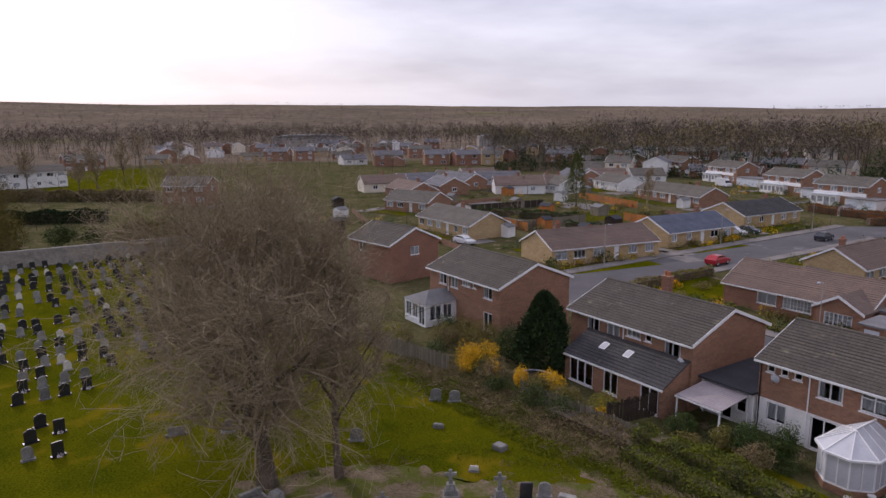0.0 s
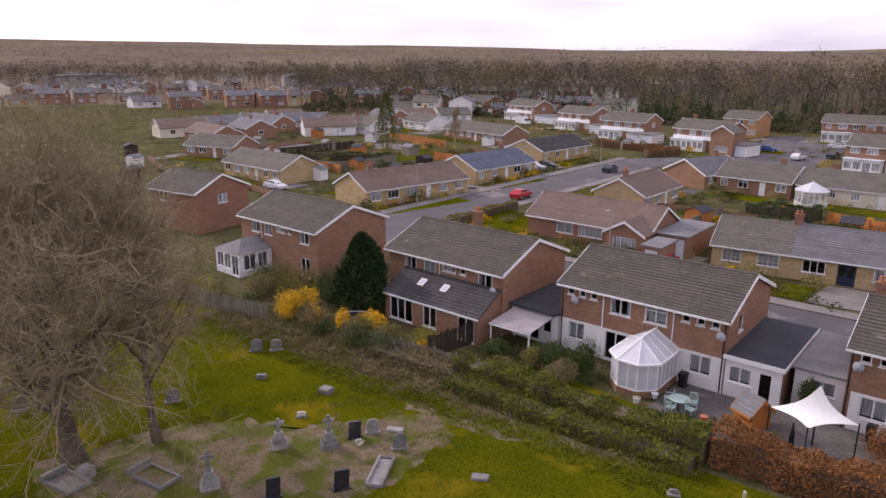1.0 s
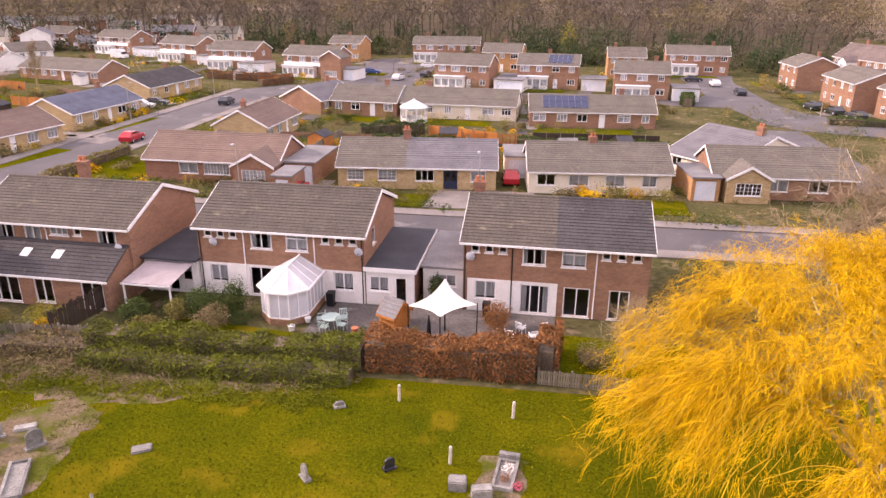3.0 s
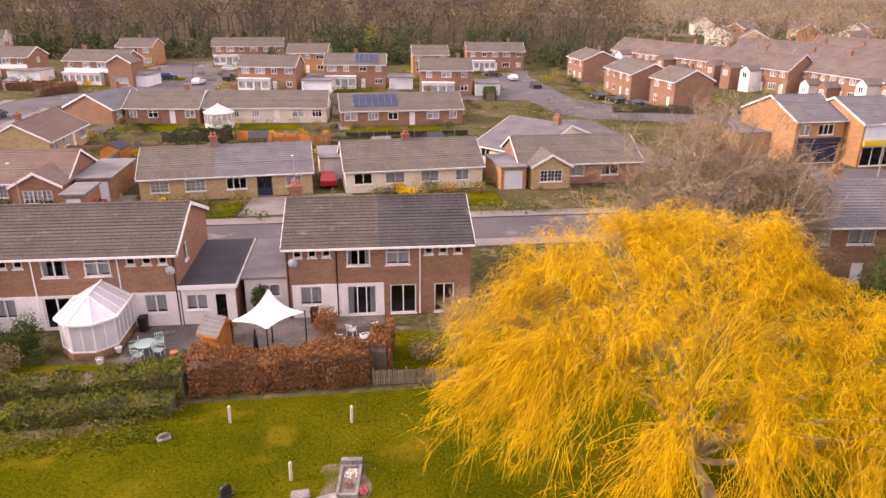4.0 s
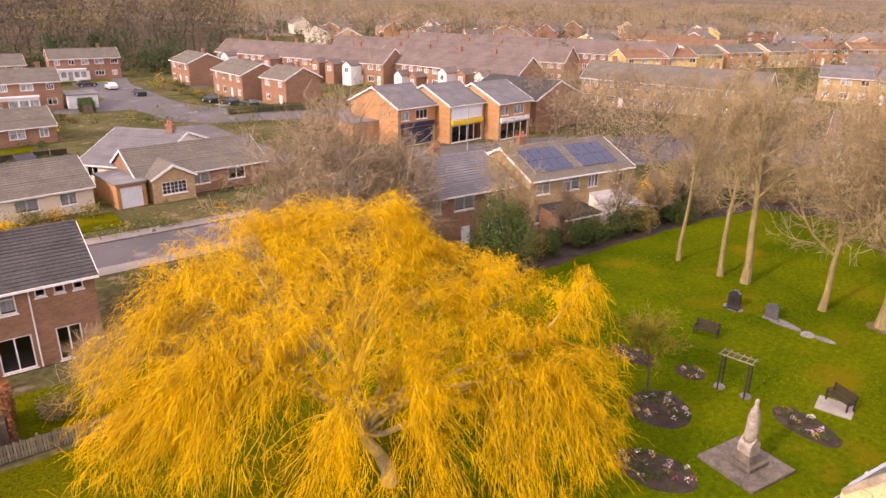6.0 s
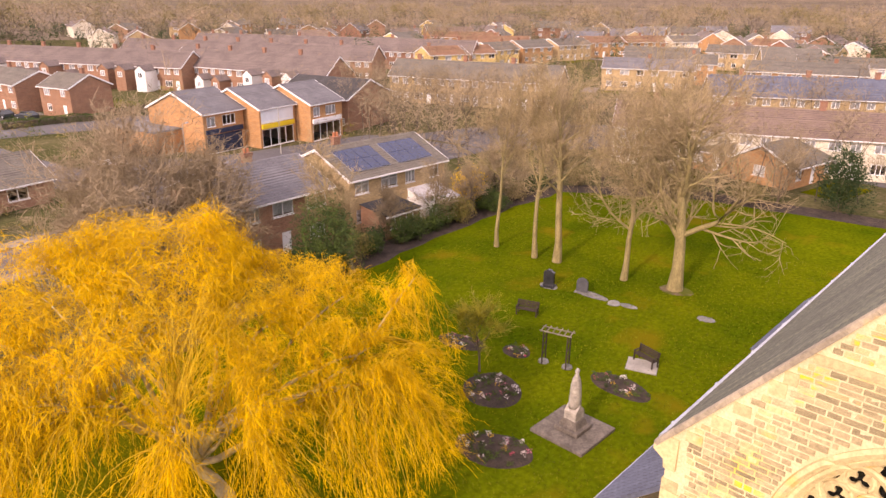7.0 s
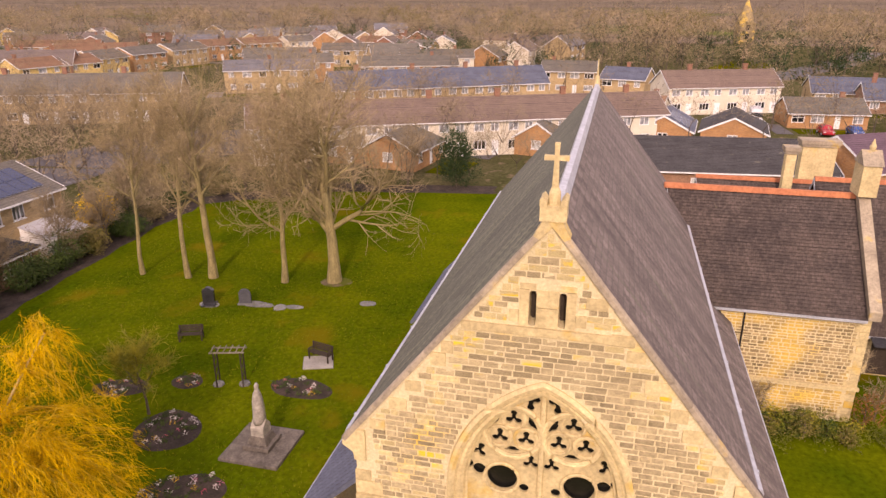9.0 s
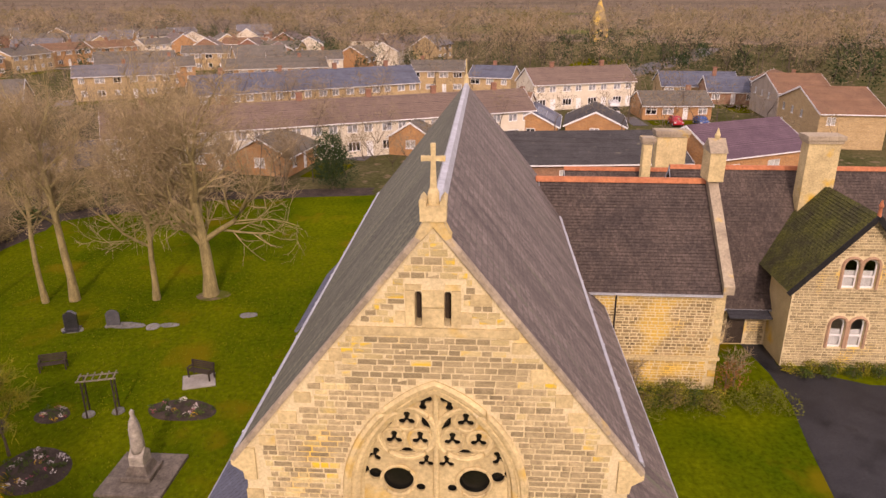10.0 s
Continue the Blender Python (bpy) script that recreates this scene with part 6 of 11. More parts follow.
                shoot(p, d, long * rnd.uniform(0.4, 1.0), rnd.uniform(0.006, 0.011), Vector((0, 0, -rnd.uniform(0.15, 0.5))))
    # the full top of the crown
    for k in range(1500):
        x, y = rnd.gauss(-0.6, 1.1), rnd.gauss(0.9, 1.1)
        th = rnd.uniform(0, 6.28)
        shoot(Vector((x, y, roof(x, y) * rnd.uniform(0.84, 1.0))), Vector((math.cos(th) * 0.7, math.sin(th) * 0.7, rnd.uniform(-0.1, 0.9))).normalized(), rnd.uniform(0.5, 1.4), 0.01, Vector((0, 0, -0.35)))
    # sprays along the erect bough
    for k in range(420):
        pts = limbs[16][0]
        i = rnd.randrange(5, 10)
        p = pts[i].lerp(pts[i + 1], rnd.random())
        th = rnd.uniform(0, 6.28)
        shoot(p, Vector((math.cos(th) * 0.7, math.sin(th) * 0.7, rnd.uniform(0.2, 1.0))).normalized(), rnd.uniform(0.7, 2.0), 0.009, Vector((0, 0, -0.42)))
    mesh_of("foliage", v, f, "willow", t, "yellow hanging shoots")


willow((12.9, 22.6), 3)


def leaf_cloud(rnd, v, f, c, r, count, size, flat=1.0):
    """Small leaf blades scattered through an uneven lump."""
    ph = [rnd.uniform(0, 6.28) for _ in range(4)]
    for _ in range(count):
        a, z = rnd.uniform(0, 6.28), rnd.uniform(-1, 1)
        q = (1 - z * z) ** 0.5
        k = rnd.uniform(0.55, 1.0) ** 0.5 * (1 + 0.22 * math.sin(3 * a + ph[0]) * math.cos(2 * z + ph[1]) + 0.15 * math.sin(5 * a + ph[2] + 4 * z))
        p = Vector((c[0] + q * math.cos(a) * r[0] * k, c[1] + q * math.sin(a) * r[1] * k, max(0.02, c[2] + z * r[2] * k)))
        d = Vector((rnd.gauss(0, 1), rnd.gauss(0, 1), rnd.gauss(0, 0.7))).normalized()
        s = d.orthogonal().normalized()
        L, w, b = size * rnd.uniform(0.6, 1.4), size * rnd.uniform(0.3, 0.55), len(v)
        v += [tuple(p - s * w / 2), tuple(p + d * L * 0.5 - s * w * 0.2), tuple(p + d * L), tuple(p + s * w / 2)]
        f.append((b, b + 1, b + 2, b + 3))


def shrub(name, xy, r, h, mat, seed, label, group="", count=900, size=0.12, category="shrub", stems=True):
    rnd = random.Random(seed)
    t = thing(name, pose(*xy, 0), label, category, group)
    v, f = [], []
    for k in range(5):
        a, q = rnd.uniform(0, 6.28), rnd.uniform(0, 0.5) * r
        leaf_cloud(rnd, v, f, (math.cos(a) * q, math.sin(a) * q, h * rnd.uniform(0.35, 0.62)), (r * rnd.uniform(0.5, 0.8),) * 2 + (h * rnd.uniform(0.3, 0.5),), count // 5, size)
    mesh_of("foliage", v, f, mat, t)
    if stems:
        limbs = grow(rnd, (0, 0, -0.05), h * 0.7, 0.05, 1, 1.0, kids=(8,), first=0.05, ratio=0.8)
        v, f = limb_mesh(limbs, (5, 4, 3))
        mesh_of("branchwork", v, f, "bark", t)
    return t


def conifer(xy, h, r, seed, label="dense dark green conifer in a back garden", n=9000, mat="conifer"):
    rnd = random.Random(seed)
    t = thing("conifer", pose(*xy, 0), label, "tree")
    bm = bmesh.new()
    tube(bm, [(0, 0, -0.1), (0, 0, h * 0.5), (0, 0, h * 0.95)], [0.16, 0.1, 0.02], 7)
    part("trunk", bm, "bark", t)
    v, f = [], []
    for _ in range(n):
        s = rnd.random() ** 0.75
        a = rnd.uniform(0, 6.28)
        rr = r * (min(1.0, s * 4 + 0.45)) * (1 - s) ** 0.55 * rnd.uniform(0.6, 1.12) * (1 + 0.2 * math.sin(3 * a + s * 7) + 0.1 * math.sin(9 * a + 23 * s))
        p = Vector((math.cos(a) * rr, math.sin(a) * rr, 0.15 + s * h))
        d = Vector((math.cos(a) * 0.5 + rnd.gauss(0, 0.4), math.sin(a) * 0.5 + rnd.gauss(0, 0.4), rnd.uniform(0.1, 1.0))).normalized()
        q = d.orthogonal().normalized()
        L, w, b = rnd.uniform(0.2, 0.45), rnd.uniform(0.06, 0.12), len(v)
        v += [tuple(p - q * w), tuple(p + d * L), tuple(p + q * w)]
        f.append((b, b + 1, b + 2))
    mesh_of("crown", v, f, mat, t)
    return t


conifer((-41.0, 37.4), 6.4, 2.4, 9)
G7 = "shrubs along the back gardens"
rq = random.Random(321)
for k in range(24):
    x = -56 + 25 * k / 24 + rq.uniform(-0.6, 0.6)
    y = rq.uniform(30.2, 35.5) + (x + 45) * 0.06
    r = rq.uniform(0.8, 1.6)
    mt, lb = rq.choice((("olive", "sprawling olive-green shrub by the fence"), ("bramble", "leafless brown shrub by the fence"), ("ever", "dark evergreen shrub by the fence"), ("spring", "shrub in fresh yellow-green leaf"), ("forsythia", "loose yellow forsythia bush") if -46 < x < -36 else ("olive", "sprawling olive-green shrub by the fence")))
    shrub("shrub", (x, y), r, r * rq.uniform(1.0, 1.7), mt, 2000 + k, lb, G7, count=int(700 * r * r), size=0.14)
rs = random.Random(77)
for x, y, r, h, mt, lb in ((-43.8, 31.6, 1.3, 2.6, "forsythia", "forsythia bush in full yellow flower"), (-41.2, 32.4, 0.8, 1.8, "forsythia", "small yellow forsythia bush"), (-38.6, 32.9, 0.8, 2.0, "forsythia", "loose yellow forsythia bush"), (-36.8, 33.2, 1.4, 1.9, "olive", "sprawling olive-brown shrub by the fence"),
                           (-34.0, 33.6, 1.5, 1.7, "olive", "sprawling olive-brown shrub by the fence"), (-44.6, 36.6, 1.7, 3.2, "ever", "dark evergreen shrub in a back garden"), (-47.5, 36.0, 1.9, 3.0, "olive", "tangled olive shrub in a back garden"), (-50.5, 36.4, 1.4, 2.6, "olive", "tangled olive shrub in a back garden"),
                           (-53.0, 36.0, 1.4, 2.2, "ever", "round evergreen shrub by the conservatory"), (-31.3, 34.3, 0.7, 0.9, "forsythia", "low yellow shrub inside the fence"), (-22.6, 37.8, 1.4, 2.2, "ever", "evergreen shrub beside the conservatory"), (-20.8, 38.6, 1.0, 2.6, "ever", "tall evergreen shrub beside the conservatory"),
                           (-21.3, 36.2, 1.3, 1.8, "bramble", "dry straw-coloured ornamental grass clump"), (-24.0, 37.2, 1.1, 1.6, "olive", "olive shrub in the back garden"), (-27.0, 37.0, 1.3, 1.5, "ever", "dark evergreen shrub by the timber fence"), (-25.4, 35.4, 1.2, 1.0, "olive", "low olive shrub in the back garden"),
                           (-3.5, 39.4, 1.1, 1.9, "beech", "round copper beech bush on the patio"), (-8.0, 42.6, 0.8, 2.3, "ever", "ivy-clad shrub between the houses"), (-9.2, 35.0, 1.0, 1.3, "ever", "evergreen shrub under the sail"), (-6.6, 35.6, 0.8, 0.9, "olive", "potted olive shrub under the sail"), (2.2, 36.4, 1.3, 1.0, "bramble", "bare tangled shrub by the fence")):
    shrub("shrub", (x, y), r, h, mt, rs.randrange(9999), lb, G7, count=int(1100 * r * h), size=0.13)


# ---- back gardens of the brick pairs ----
def lean_to(parent, x0, x1, y0, z0, y1, z1, mat, wall_mat, front, over=0.2):
    """A lean-to against the back wall: its outer wall at y0, the roof rising to the house at y1."""
    bm = bmesh.new()
    slope(bm, x0 - 0.12, x1 + 0.12, y0 - over, z0 - over * (z1 - z0) / (y1 - y0), y1 - 0.01, z1, 0.33, 0.08)
    part("lean_to_roof", bm, mat, parent)
    bm = bmesh.new()
    pierced(bm, x1 - x0, z0, 0.2, [o[:4] for o in front])
    bm.transform(pose(x0, y0, 0))
    bmesh.ops.remove_doubles(bm, verts=bm.verts[:], dist=1e-4)
    part("lean_to_wall", bm, wall_mat, parent)
    for o in front:
        window(parent, pose(x0 + o[0], y0, o[2]), o[1] - o[0], o[3] - o[2], o[4])
    for x in (x0, x1 - 0.2):
        bm = bmesh.new()
        a = [(y0 + 0.2, 0), (y1 - 0.01, 0), (y1 - 0.01, z1), (y0 + 0.2, z0)]
        A, B = [bm.verts.new((x, *p)) for p in a], [bm.verts.new((x + 0.2, *p)) for p in a]
        bm.faces.new(A), bm.faces.new(B[::-1])
        for i in range(4):
            bm.faces.new((A[(i + 1) % 4], A[i], B[i], B[(i + 1) % 4]))
        part("lean_to_wall", bm, wall_mat, parent)
    bm = bmesh.new()
    box(bm, x0 - 0.12, x1 + 0.12, y0 - over - 0.1, y0 - over, z0 - 0.2, z0 - 0.06)
    part("gutter", bm, "upvc", parent)


lean_to(house_b, 2.2, 11.8, -2.7, 2.3, 0.0, 3.7, "tile_dark", "brick", [(0.5, 3.0, 0.15, 2.05, 3), (4.1, 5.5, 0.3, 2.05, 2), (7.6, 9.2, 0.15, 2.05, 2)])
for x in (4.6, 7.0):
    bm = bmesh.new()
    box(bm, x, x + 0.62, -1.55, -0.8, 0, 0.05)
    bm.transform(pose(0, 0, 3.16) @ pose(0, -1.18, 0, 27.4, 0, 0) @ pose(0, 1.18, 0.02))
    sk = part("skylight", bm, "upvc", house_b)
    # opaque pale pane: the sky's reflection is put into its colour
    bm = bmesh.new()
    quad(bm, (x + 0.07, -1.48, 0.056), (x + 0.55, -1.48, 0.056), (x + 0.55, -0.87, 0.056), (x + 0.07, -0.87, 0.056))
    bm.transform(pose(0, 0, 3.16) @ pose(0, -1.18, 0, 27.4, 0, 0) @ pose(0, 1.18, 0.02))
    part("skylight_pane", bm, "milk", house_b, "pale skylight pane, its colour standing for mirrored sky")
for hs, x in ((house_c, 3.35), (house_c, 8.35), (house_d, 8.55), (house_b, 5.75), (house_a, 3.6)):
    downpipe(hs, x, 0.0, 5.0)
for hs, x in ((house_c, 0.15), (house_c, 11.65), (house_d, 0.12), (house_d, 3.2)):
    downpipe(hs, x, 0.0, 5.0, "black")
# white rendered ground floors
for hs, x0, x1, holes in ((house_c, 0.02, 5.8, ((0.7, 2.0, 0.9, 2.2), (3.6, 5.2, 0.1, 2.2))), (house_c, 8.3, 11.78, ((9.6, 11.0, 0.9, 2.2),)), (house_d, 0.3, 6.2, ((0.8, 2.2, 0.9, 2.2), (3.8, 5.7, 0.1, 2.15)))):
    bm = bmesh.new()
    pierced(bm, x1 - x0, 2.35, 0.03, [(a - x0, b - x0, c, d) for a, b, c, d in holes])
    bm.transform(pose(x0, -0.032, 0))
    bmesh.ops.remove_doubles(bm, verts=bm.verts[:], dist=1e-4)
    part("render_panel", bm, "white_render", hs, "white rendered ground floor")
for hs, x, y, z in ((house_c, 1.3, -0.35, 4.0), (house_c, 11.5, -0.3, 3.9), (house_b, 11.3, -0.3, 3.6), (house_d, 0.5, -0.3, 4.0)):
    bm = bmesh.new()
    rings = [[bm.verts.new((x + math.cos(a) * r, y + 0.9 * r * r - 0.1, z + math.sin(a) * r)) for a in (2 * math.pi * k / 14 for k in range(14))] for r in (0.03, 0.18, 0.3)]
    bm.faces.new(rings[0])
    for p, q in zip(rings, rings[1:]):
        for k in range(14):
            bm.faces.new((p[k], p[(k + 1) % 14], q[(k + 1) % 14], q[k]))
    d = part("satellite_dish", bm, "lead", hs)
    bm = bmesh.new()
    bar(bm, (x, y - 0.08, z), (x, 0.0, z - 0.15), 0.04)
    bar(bm, (x, y - 0.1, z - 0.28), (x, y - 0.32, z), 0.02)
    part("dish_arm", bm, "black", d)
# white lean-to and low felt-roofed extension of the buff house by the lawn
lean_to(sol_c, 7.0, 10.8, -2.9, 2.15, 0.0, 2.9, "milk", "white_render", [(0.4, 1.6, 0.8, 1.95, 2), (2.0, 3.3, 0.15, 1.95, 2)])
lean_to(sol_c, 1.2, 5.2, -3.4, 2.25, 0.0, 2.55, "felt", "brick", [(0.5, 1.8, 0.9, 2.0, 2), (2.4, 3.3, 0.1, 2.05, 1)])
# side extension of the middle pair, and garages between the pairs
ext = thing("side_extension", pose(-12.65, 41.75, 0, 0, 0, 0.6), "flat dark felt-roofed brick side extension with white front", "extension")
walls(ext, 3.3, 8.2, 2.5, 2.6, "brick_dark", front_mat="white_render", front=[(0.25, 1.6, 1.0, 2.1, 2), (2.0, 2.8, 0.1, 2.1, 1)], right=[(3, 3.6, 1.3, 2.0, 1)])
bm = bmesh.new()
box(bm, -0.1, 3.45, -0.2, 8.3, 2.6, 2.78)
part("flat_roof", bm, "felt", ext)
bm = bmesh.new()
box(bm, -0.12, 3.47, -0.24, -0.2, 2.5, 2.8), box(bm, 3.45, 3.49, -0.24, 8.3, 2.5, 2.8)
part("fascia", bm, "upvc", ext)
gar = thing("garage", pose(-9.0, 43.2, 0), "narrow brick garage with grey felt roof", "garage")
walls(gar, 2.8, 7.0, 2.35, 2.45, "white_render", front=[(0.9, 2.3, 1.1, 2.0, 2)])
bm = bmesh.new()
box(bm, -0.15, 2.9, -0.25, 7.2, 2.45, 2.6)
part("flat_roof", bm, "grey_felt", gar)
gar2 = thing("sun_room", pose(-28.6, 41.3, 0), "flat-roofed white sun room between the brick pairs", "extension")
walls(gar2, 4.0, 6.0, 2.35, 2.45, "white_render", front=[(0.4, 1.4, 0.9, 2.1, 1), (1.7, 2.5, 0.1, 2.1, 1), (2.8, 3.7, 0.9, 2.1, 1)])
bm = bmesh.new()
box(bm, -0.15, 4.1, -0.3, 6.2, 2.45, 2.6)
part("flat_roof", bm, "felt", gar2)
lt = thing("carport", pose(-28.3, 38.0, 0), "pale corrugated plastic carport on thin posts", "carport")
bm = bmesh.new()
n = 36
top = [[bm.verts.new((3.5 * i / n, y, z + 0.03 * (i % 2))) for i in range(n + 1)] for y, z in ((0, 1.95), (3.2, 2.3))]
for i in range(n):
    bm.faces.new((top[0][i], top[0][i + 1], top[1][i + 1], top[1][i]))
part("corrugated_roof", bm, "pinkish", lt)
for x, y in ((0.1, 0.1), (3.4, 0.1), (0.1, 3.1), (3.4, 3.1)):
    bm = bmesh.new()
    box(bm, x - 0.05, x + 0.05, y - 0.05, y + 0.05, 0, 1.95 + y * 0.11 - 0.02)
    part("post", bm, "upvc", lt)
for y, z in ((0, 1.92), (3.2, 2.27)):
    bm = bmesh.new()
    box(bm, -0.03, 3.53, y - 0.04, y + 0.04, z - 0.1, z)
    part("beam", bm, "upvc", lt)

# white conservatory with a faceted roof
cons = thing("conservatory", pose(-17.2, 39.2, 0), "white framed conservatory with faceted pale roof on brick base", "conservatory")
plan = [(-1.62, 2.45)] + [(math.cos(radians(a)) * 1.75, math.sin(radians(a)) * 1.75) for a in (202.5, 247.5, 292.5, 337.5)] + [(1.62, 2.45)]
for (xa, ya), (xb, yb) in zip(plan, plan[1:]):
    d = Vector((xb - xa, yb - ya, 0))
    m = Matrix.Translation((xa, ya, 0)) @ Matrix.Rotation(math.atan2(d.y, d.x), 4, "Z")
    bm = bmesh.new()
    box(bm, 0, d.length, 0, 0.15, 0, 0.45)
    part("dwarf_wall", bm, "brick", cons, m=m)
    bm = bmesh.new()
    k = max(2, round(d.length / 0.65))
    pierced(bm, d.length, 1.87, 0.08, [(0.06 + (d.length - 0.06) * i / k, (d.length - 0.06) * (i + 1) / k, 0.08, 1.79) for i in range(k)])
    bm.transform(pose(0, 0.03, 0.45))
    bmesh.ops.remove_doubles(bm, verts=bm.verts[:], dist=1e-4)
    fr = part("glazing_frame", bm, "upvc", cons, m=m)
    bm = bmesh.new()
    quad(bm, (0.05, 0.07, 0.51), (d.length - 0.05, 0.07, 0.51), (d.length - 0.05, 0.07, 2.25), (0.05, 0.07, 2.25))
    part("pane", bm, "milk", fr)
apex = Vector((0, 0.1, 3.3))
ridge_end = Vector((0, 2.45, 3.3))
for (xa, ya), (xb, yb) in zip(plan, plan[1:]):
    p, q = Vector((xa * 1.07, ya * 1.07 if ya < 1.5 else ya, 2.3)), Vector((xb * 1.07, yb * 1.07 if yb < 1.5 else yb, 2.3))
    bm = bmesh.new()
    if ya > 1.5:
        vs = [p, q, apex, ridge_end]
    elif yb > 1.5:
        vs = [p, q, ridge_end, apex]
    else:
        vs = [p, q, apex]
    f0 = bm.faces.new([bm.verts.new(v) for v in vs])
    part("roof_pane", bm, "milk", cons)
    bm = bmesh.new()
    bar(bm, p + Vector((0, 0, 0.03)), apex + Vector((0, 0, 0.03)), 0.06)
    part("rafter", bm, "upvc", cons)
    if len(vs) == 4:
        for s in (0.3, 0.6, 0.9):
            bm = bmesh.new()
            lo = p.lerp(q, s if ya < 1.5 else 1 - s)
            hi = apex.lerp(ridge_end, s)
            bar(bm, lo + Vector((0, 0, 0.03)), hi + Vector((0, 0, 0.03)), 0.05)
            part("rafter", bm, "upvc", cons)
    bm = bmesh.new()
    bar(bm, p - Vector((0, 0, 0.02)), q - Vector((0, 0, 0.02)), 0.12)
    part("eaves_beam", bm, "upvc", cons)

bm = bmesh.new()
bar(bm, apex + Vector((0, 0, 0.05)), ridge_end + Vector((0, 0, 0.05)), 0.1)
part("roof_ridge", bm, "upvc", cons)

# small hipped conservatory of the far pair
c2 = thing("conservatory", pose(-60.5, 35.6, 0), "small conservatory with hipped grey roof", "conservatory")
walls(c2, 4.0, 3.8, 2.3, 2.32, "upvc", front=[(0.2, 1.3, 0.6, 2.1, 2), (1.5, 2.5, 0.6, 2.1, 2), (2.7, 3.8, 0.1, 2.1, 2)], right=[(0.3, 1.7, 0.6, 2.1, 2), (1.9, 3.0, 0.6, 2.1, 2)])
bm = bmesh.new()
e = [bm.verts.new(p) for p in ((-0.15, -0.15, 2.32), (4.15, -0.15, 2.32), (4.15, 3.8, 2.32), (-0.15, 3.8, 2.32))]
r0, r1 = bm.verts.new((2.0, 1.7, 3.3)), bm.verts.new((2.0, 3.8, 3.3))
bm.faces.new((e[0], e[1], r0)), bm.faces.new((e[1], e[2], r1, r0)), bm.faces.new((e[3], e[0], r0, r1)), bm.faces.new((e[2], e[3], r1)), bm.faces.new(e[::-1])
part("hipped_roof", bm, "grey_felt", c2)

# shade sail on its pole
sail = thing("shade_sail", pose(0, 0, 0), "white triangular canvas shade sail raised on a pole", "shade sail")
bm = bmesh.new()
C1, C2, C3, PK = Vector((-8.85, 37.66, 2.15)), Vector((-4.7, 38.6, 2.15)), Vector((-6.7, 36.7, 2.0)), Vector((-6.74, 38.7, 3.7))
n = 14
grid = []
for i in range(n + 1):
    row = []
    for j in range(n + 1):
        u, w = i / n, j / n
        # edges pulled in towards the middle between the corners
        a, b = u + 0.09 * math.sin(math.pi * w) * (0.5 - u) * 2 * abs(0.5 - u) * 2, w + 0.09 * math.sin(math.pi * u) * (0.5 - w) * 2 * abs(0.5 - w) * 2
        q = PK * (1 - a) * (1 - b) + C1 * a * (1 - b) + C2 * (1 - a) * b + C3 * a * b
        q.z -= 0.22 * math.sin(math.pi * min(1.0, math.hypot(a, b) * 0.9)) * (1 - 0.5 * (a + b) / 2)
        row.append(bm.verts.new(q))
    grid.append(row)
for i in range(n):
    for j in range(n):
        bm.faces.new((grid[i][j], grid[i + 1][j], grid[i + 1][j + 1], grid[i][j + 1]))
bmesh.ops.remove_doubles(bm, verts=bm.verts[:], dist=0.005)
bmesh.ops.dissolve_degenerate(bm, edges=bm.edges[:], dist=1e-4)
for fc in bm.faces:
    fc.smooth = True
part("canvas", bm, "cloth", sail)
bm = bmesh.new()
tube(bm, [(-6.74, 38.72, 0), (-6.74, 38.72, 3.72)], [0.05, 0.04], 8)
part("pole", bm, "black", sail)
for c in (C1, C2, C3):
    bm = bmesh.new()
    tube(bm, [(c.x, c.y, 0), (c.x, c.y, c.z + 0.05)], [0.04, 0.035], 8)
    part("post", bm, "black", sail)
par = thing("closed_parasol", pose(-7.3, 36.3, 0), "closed black parasol on a stand", "parasol")
bm = bmesh.new()
tube(bm, [(0, 0, 0.6), (0, 0, 0.8), (0, 0, 1.6), (0, 0, 2.3)], [0.05, 0.17, 0.12, 0.03], 10)
part("folded_cover", bm, "black", par)
bm = bmesh.new()
tube(bm, [(0, 0, 0), (0, 0, 2.35)], [0.025, 0.02], 6)
part("pole", bm, "lead", par)
bm = bmesh.new()
tube(bm, [(0, 0, 0), (0, 0, 0.08)], [0.28, 0.26], 12)
part("base", bm, "concrete", par)

# patio furniture
def round_table(xy, r, mat, label):
    t = thing("garden_table", pose(*xy, 0.06), label, "table")
    bm = bmesh.new()
    tube(bm, [(0, 0, 0.70), (0, 0, 0.74)], [r, r], 20)
    part("tabletop", bm, mat, t)
    for k in range(4):
        a = radians(45 + 90 * k)
        bm = bmesh.new()
        bar(bm, (math.cos(a) * r * 0.75, math.sin(a) * r * 0.75, 0), (math.cos(a) * r * 0.45, math.sin(a) * r * 0.45, 0.7), 0.04)
        part("leg", bm, mat, t)


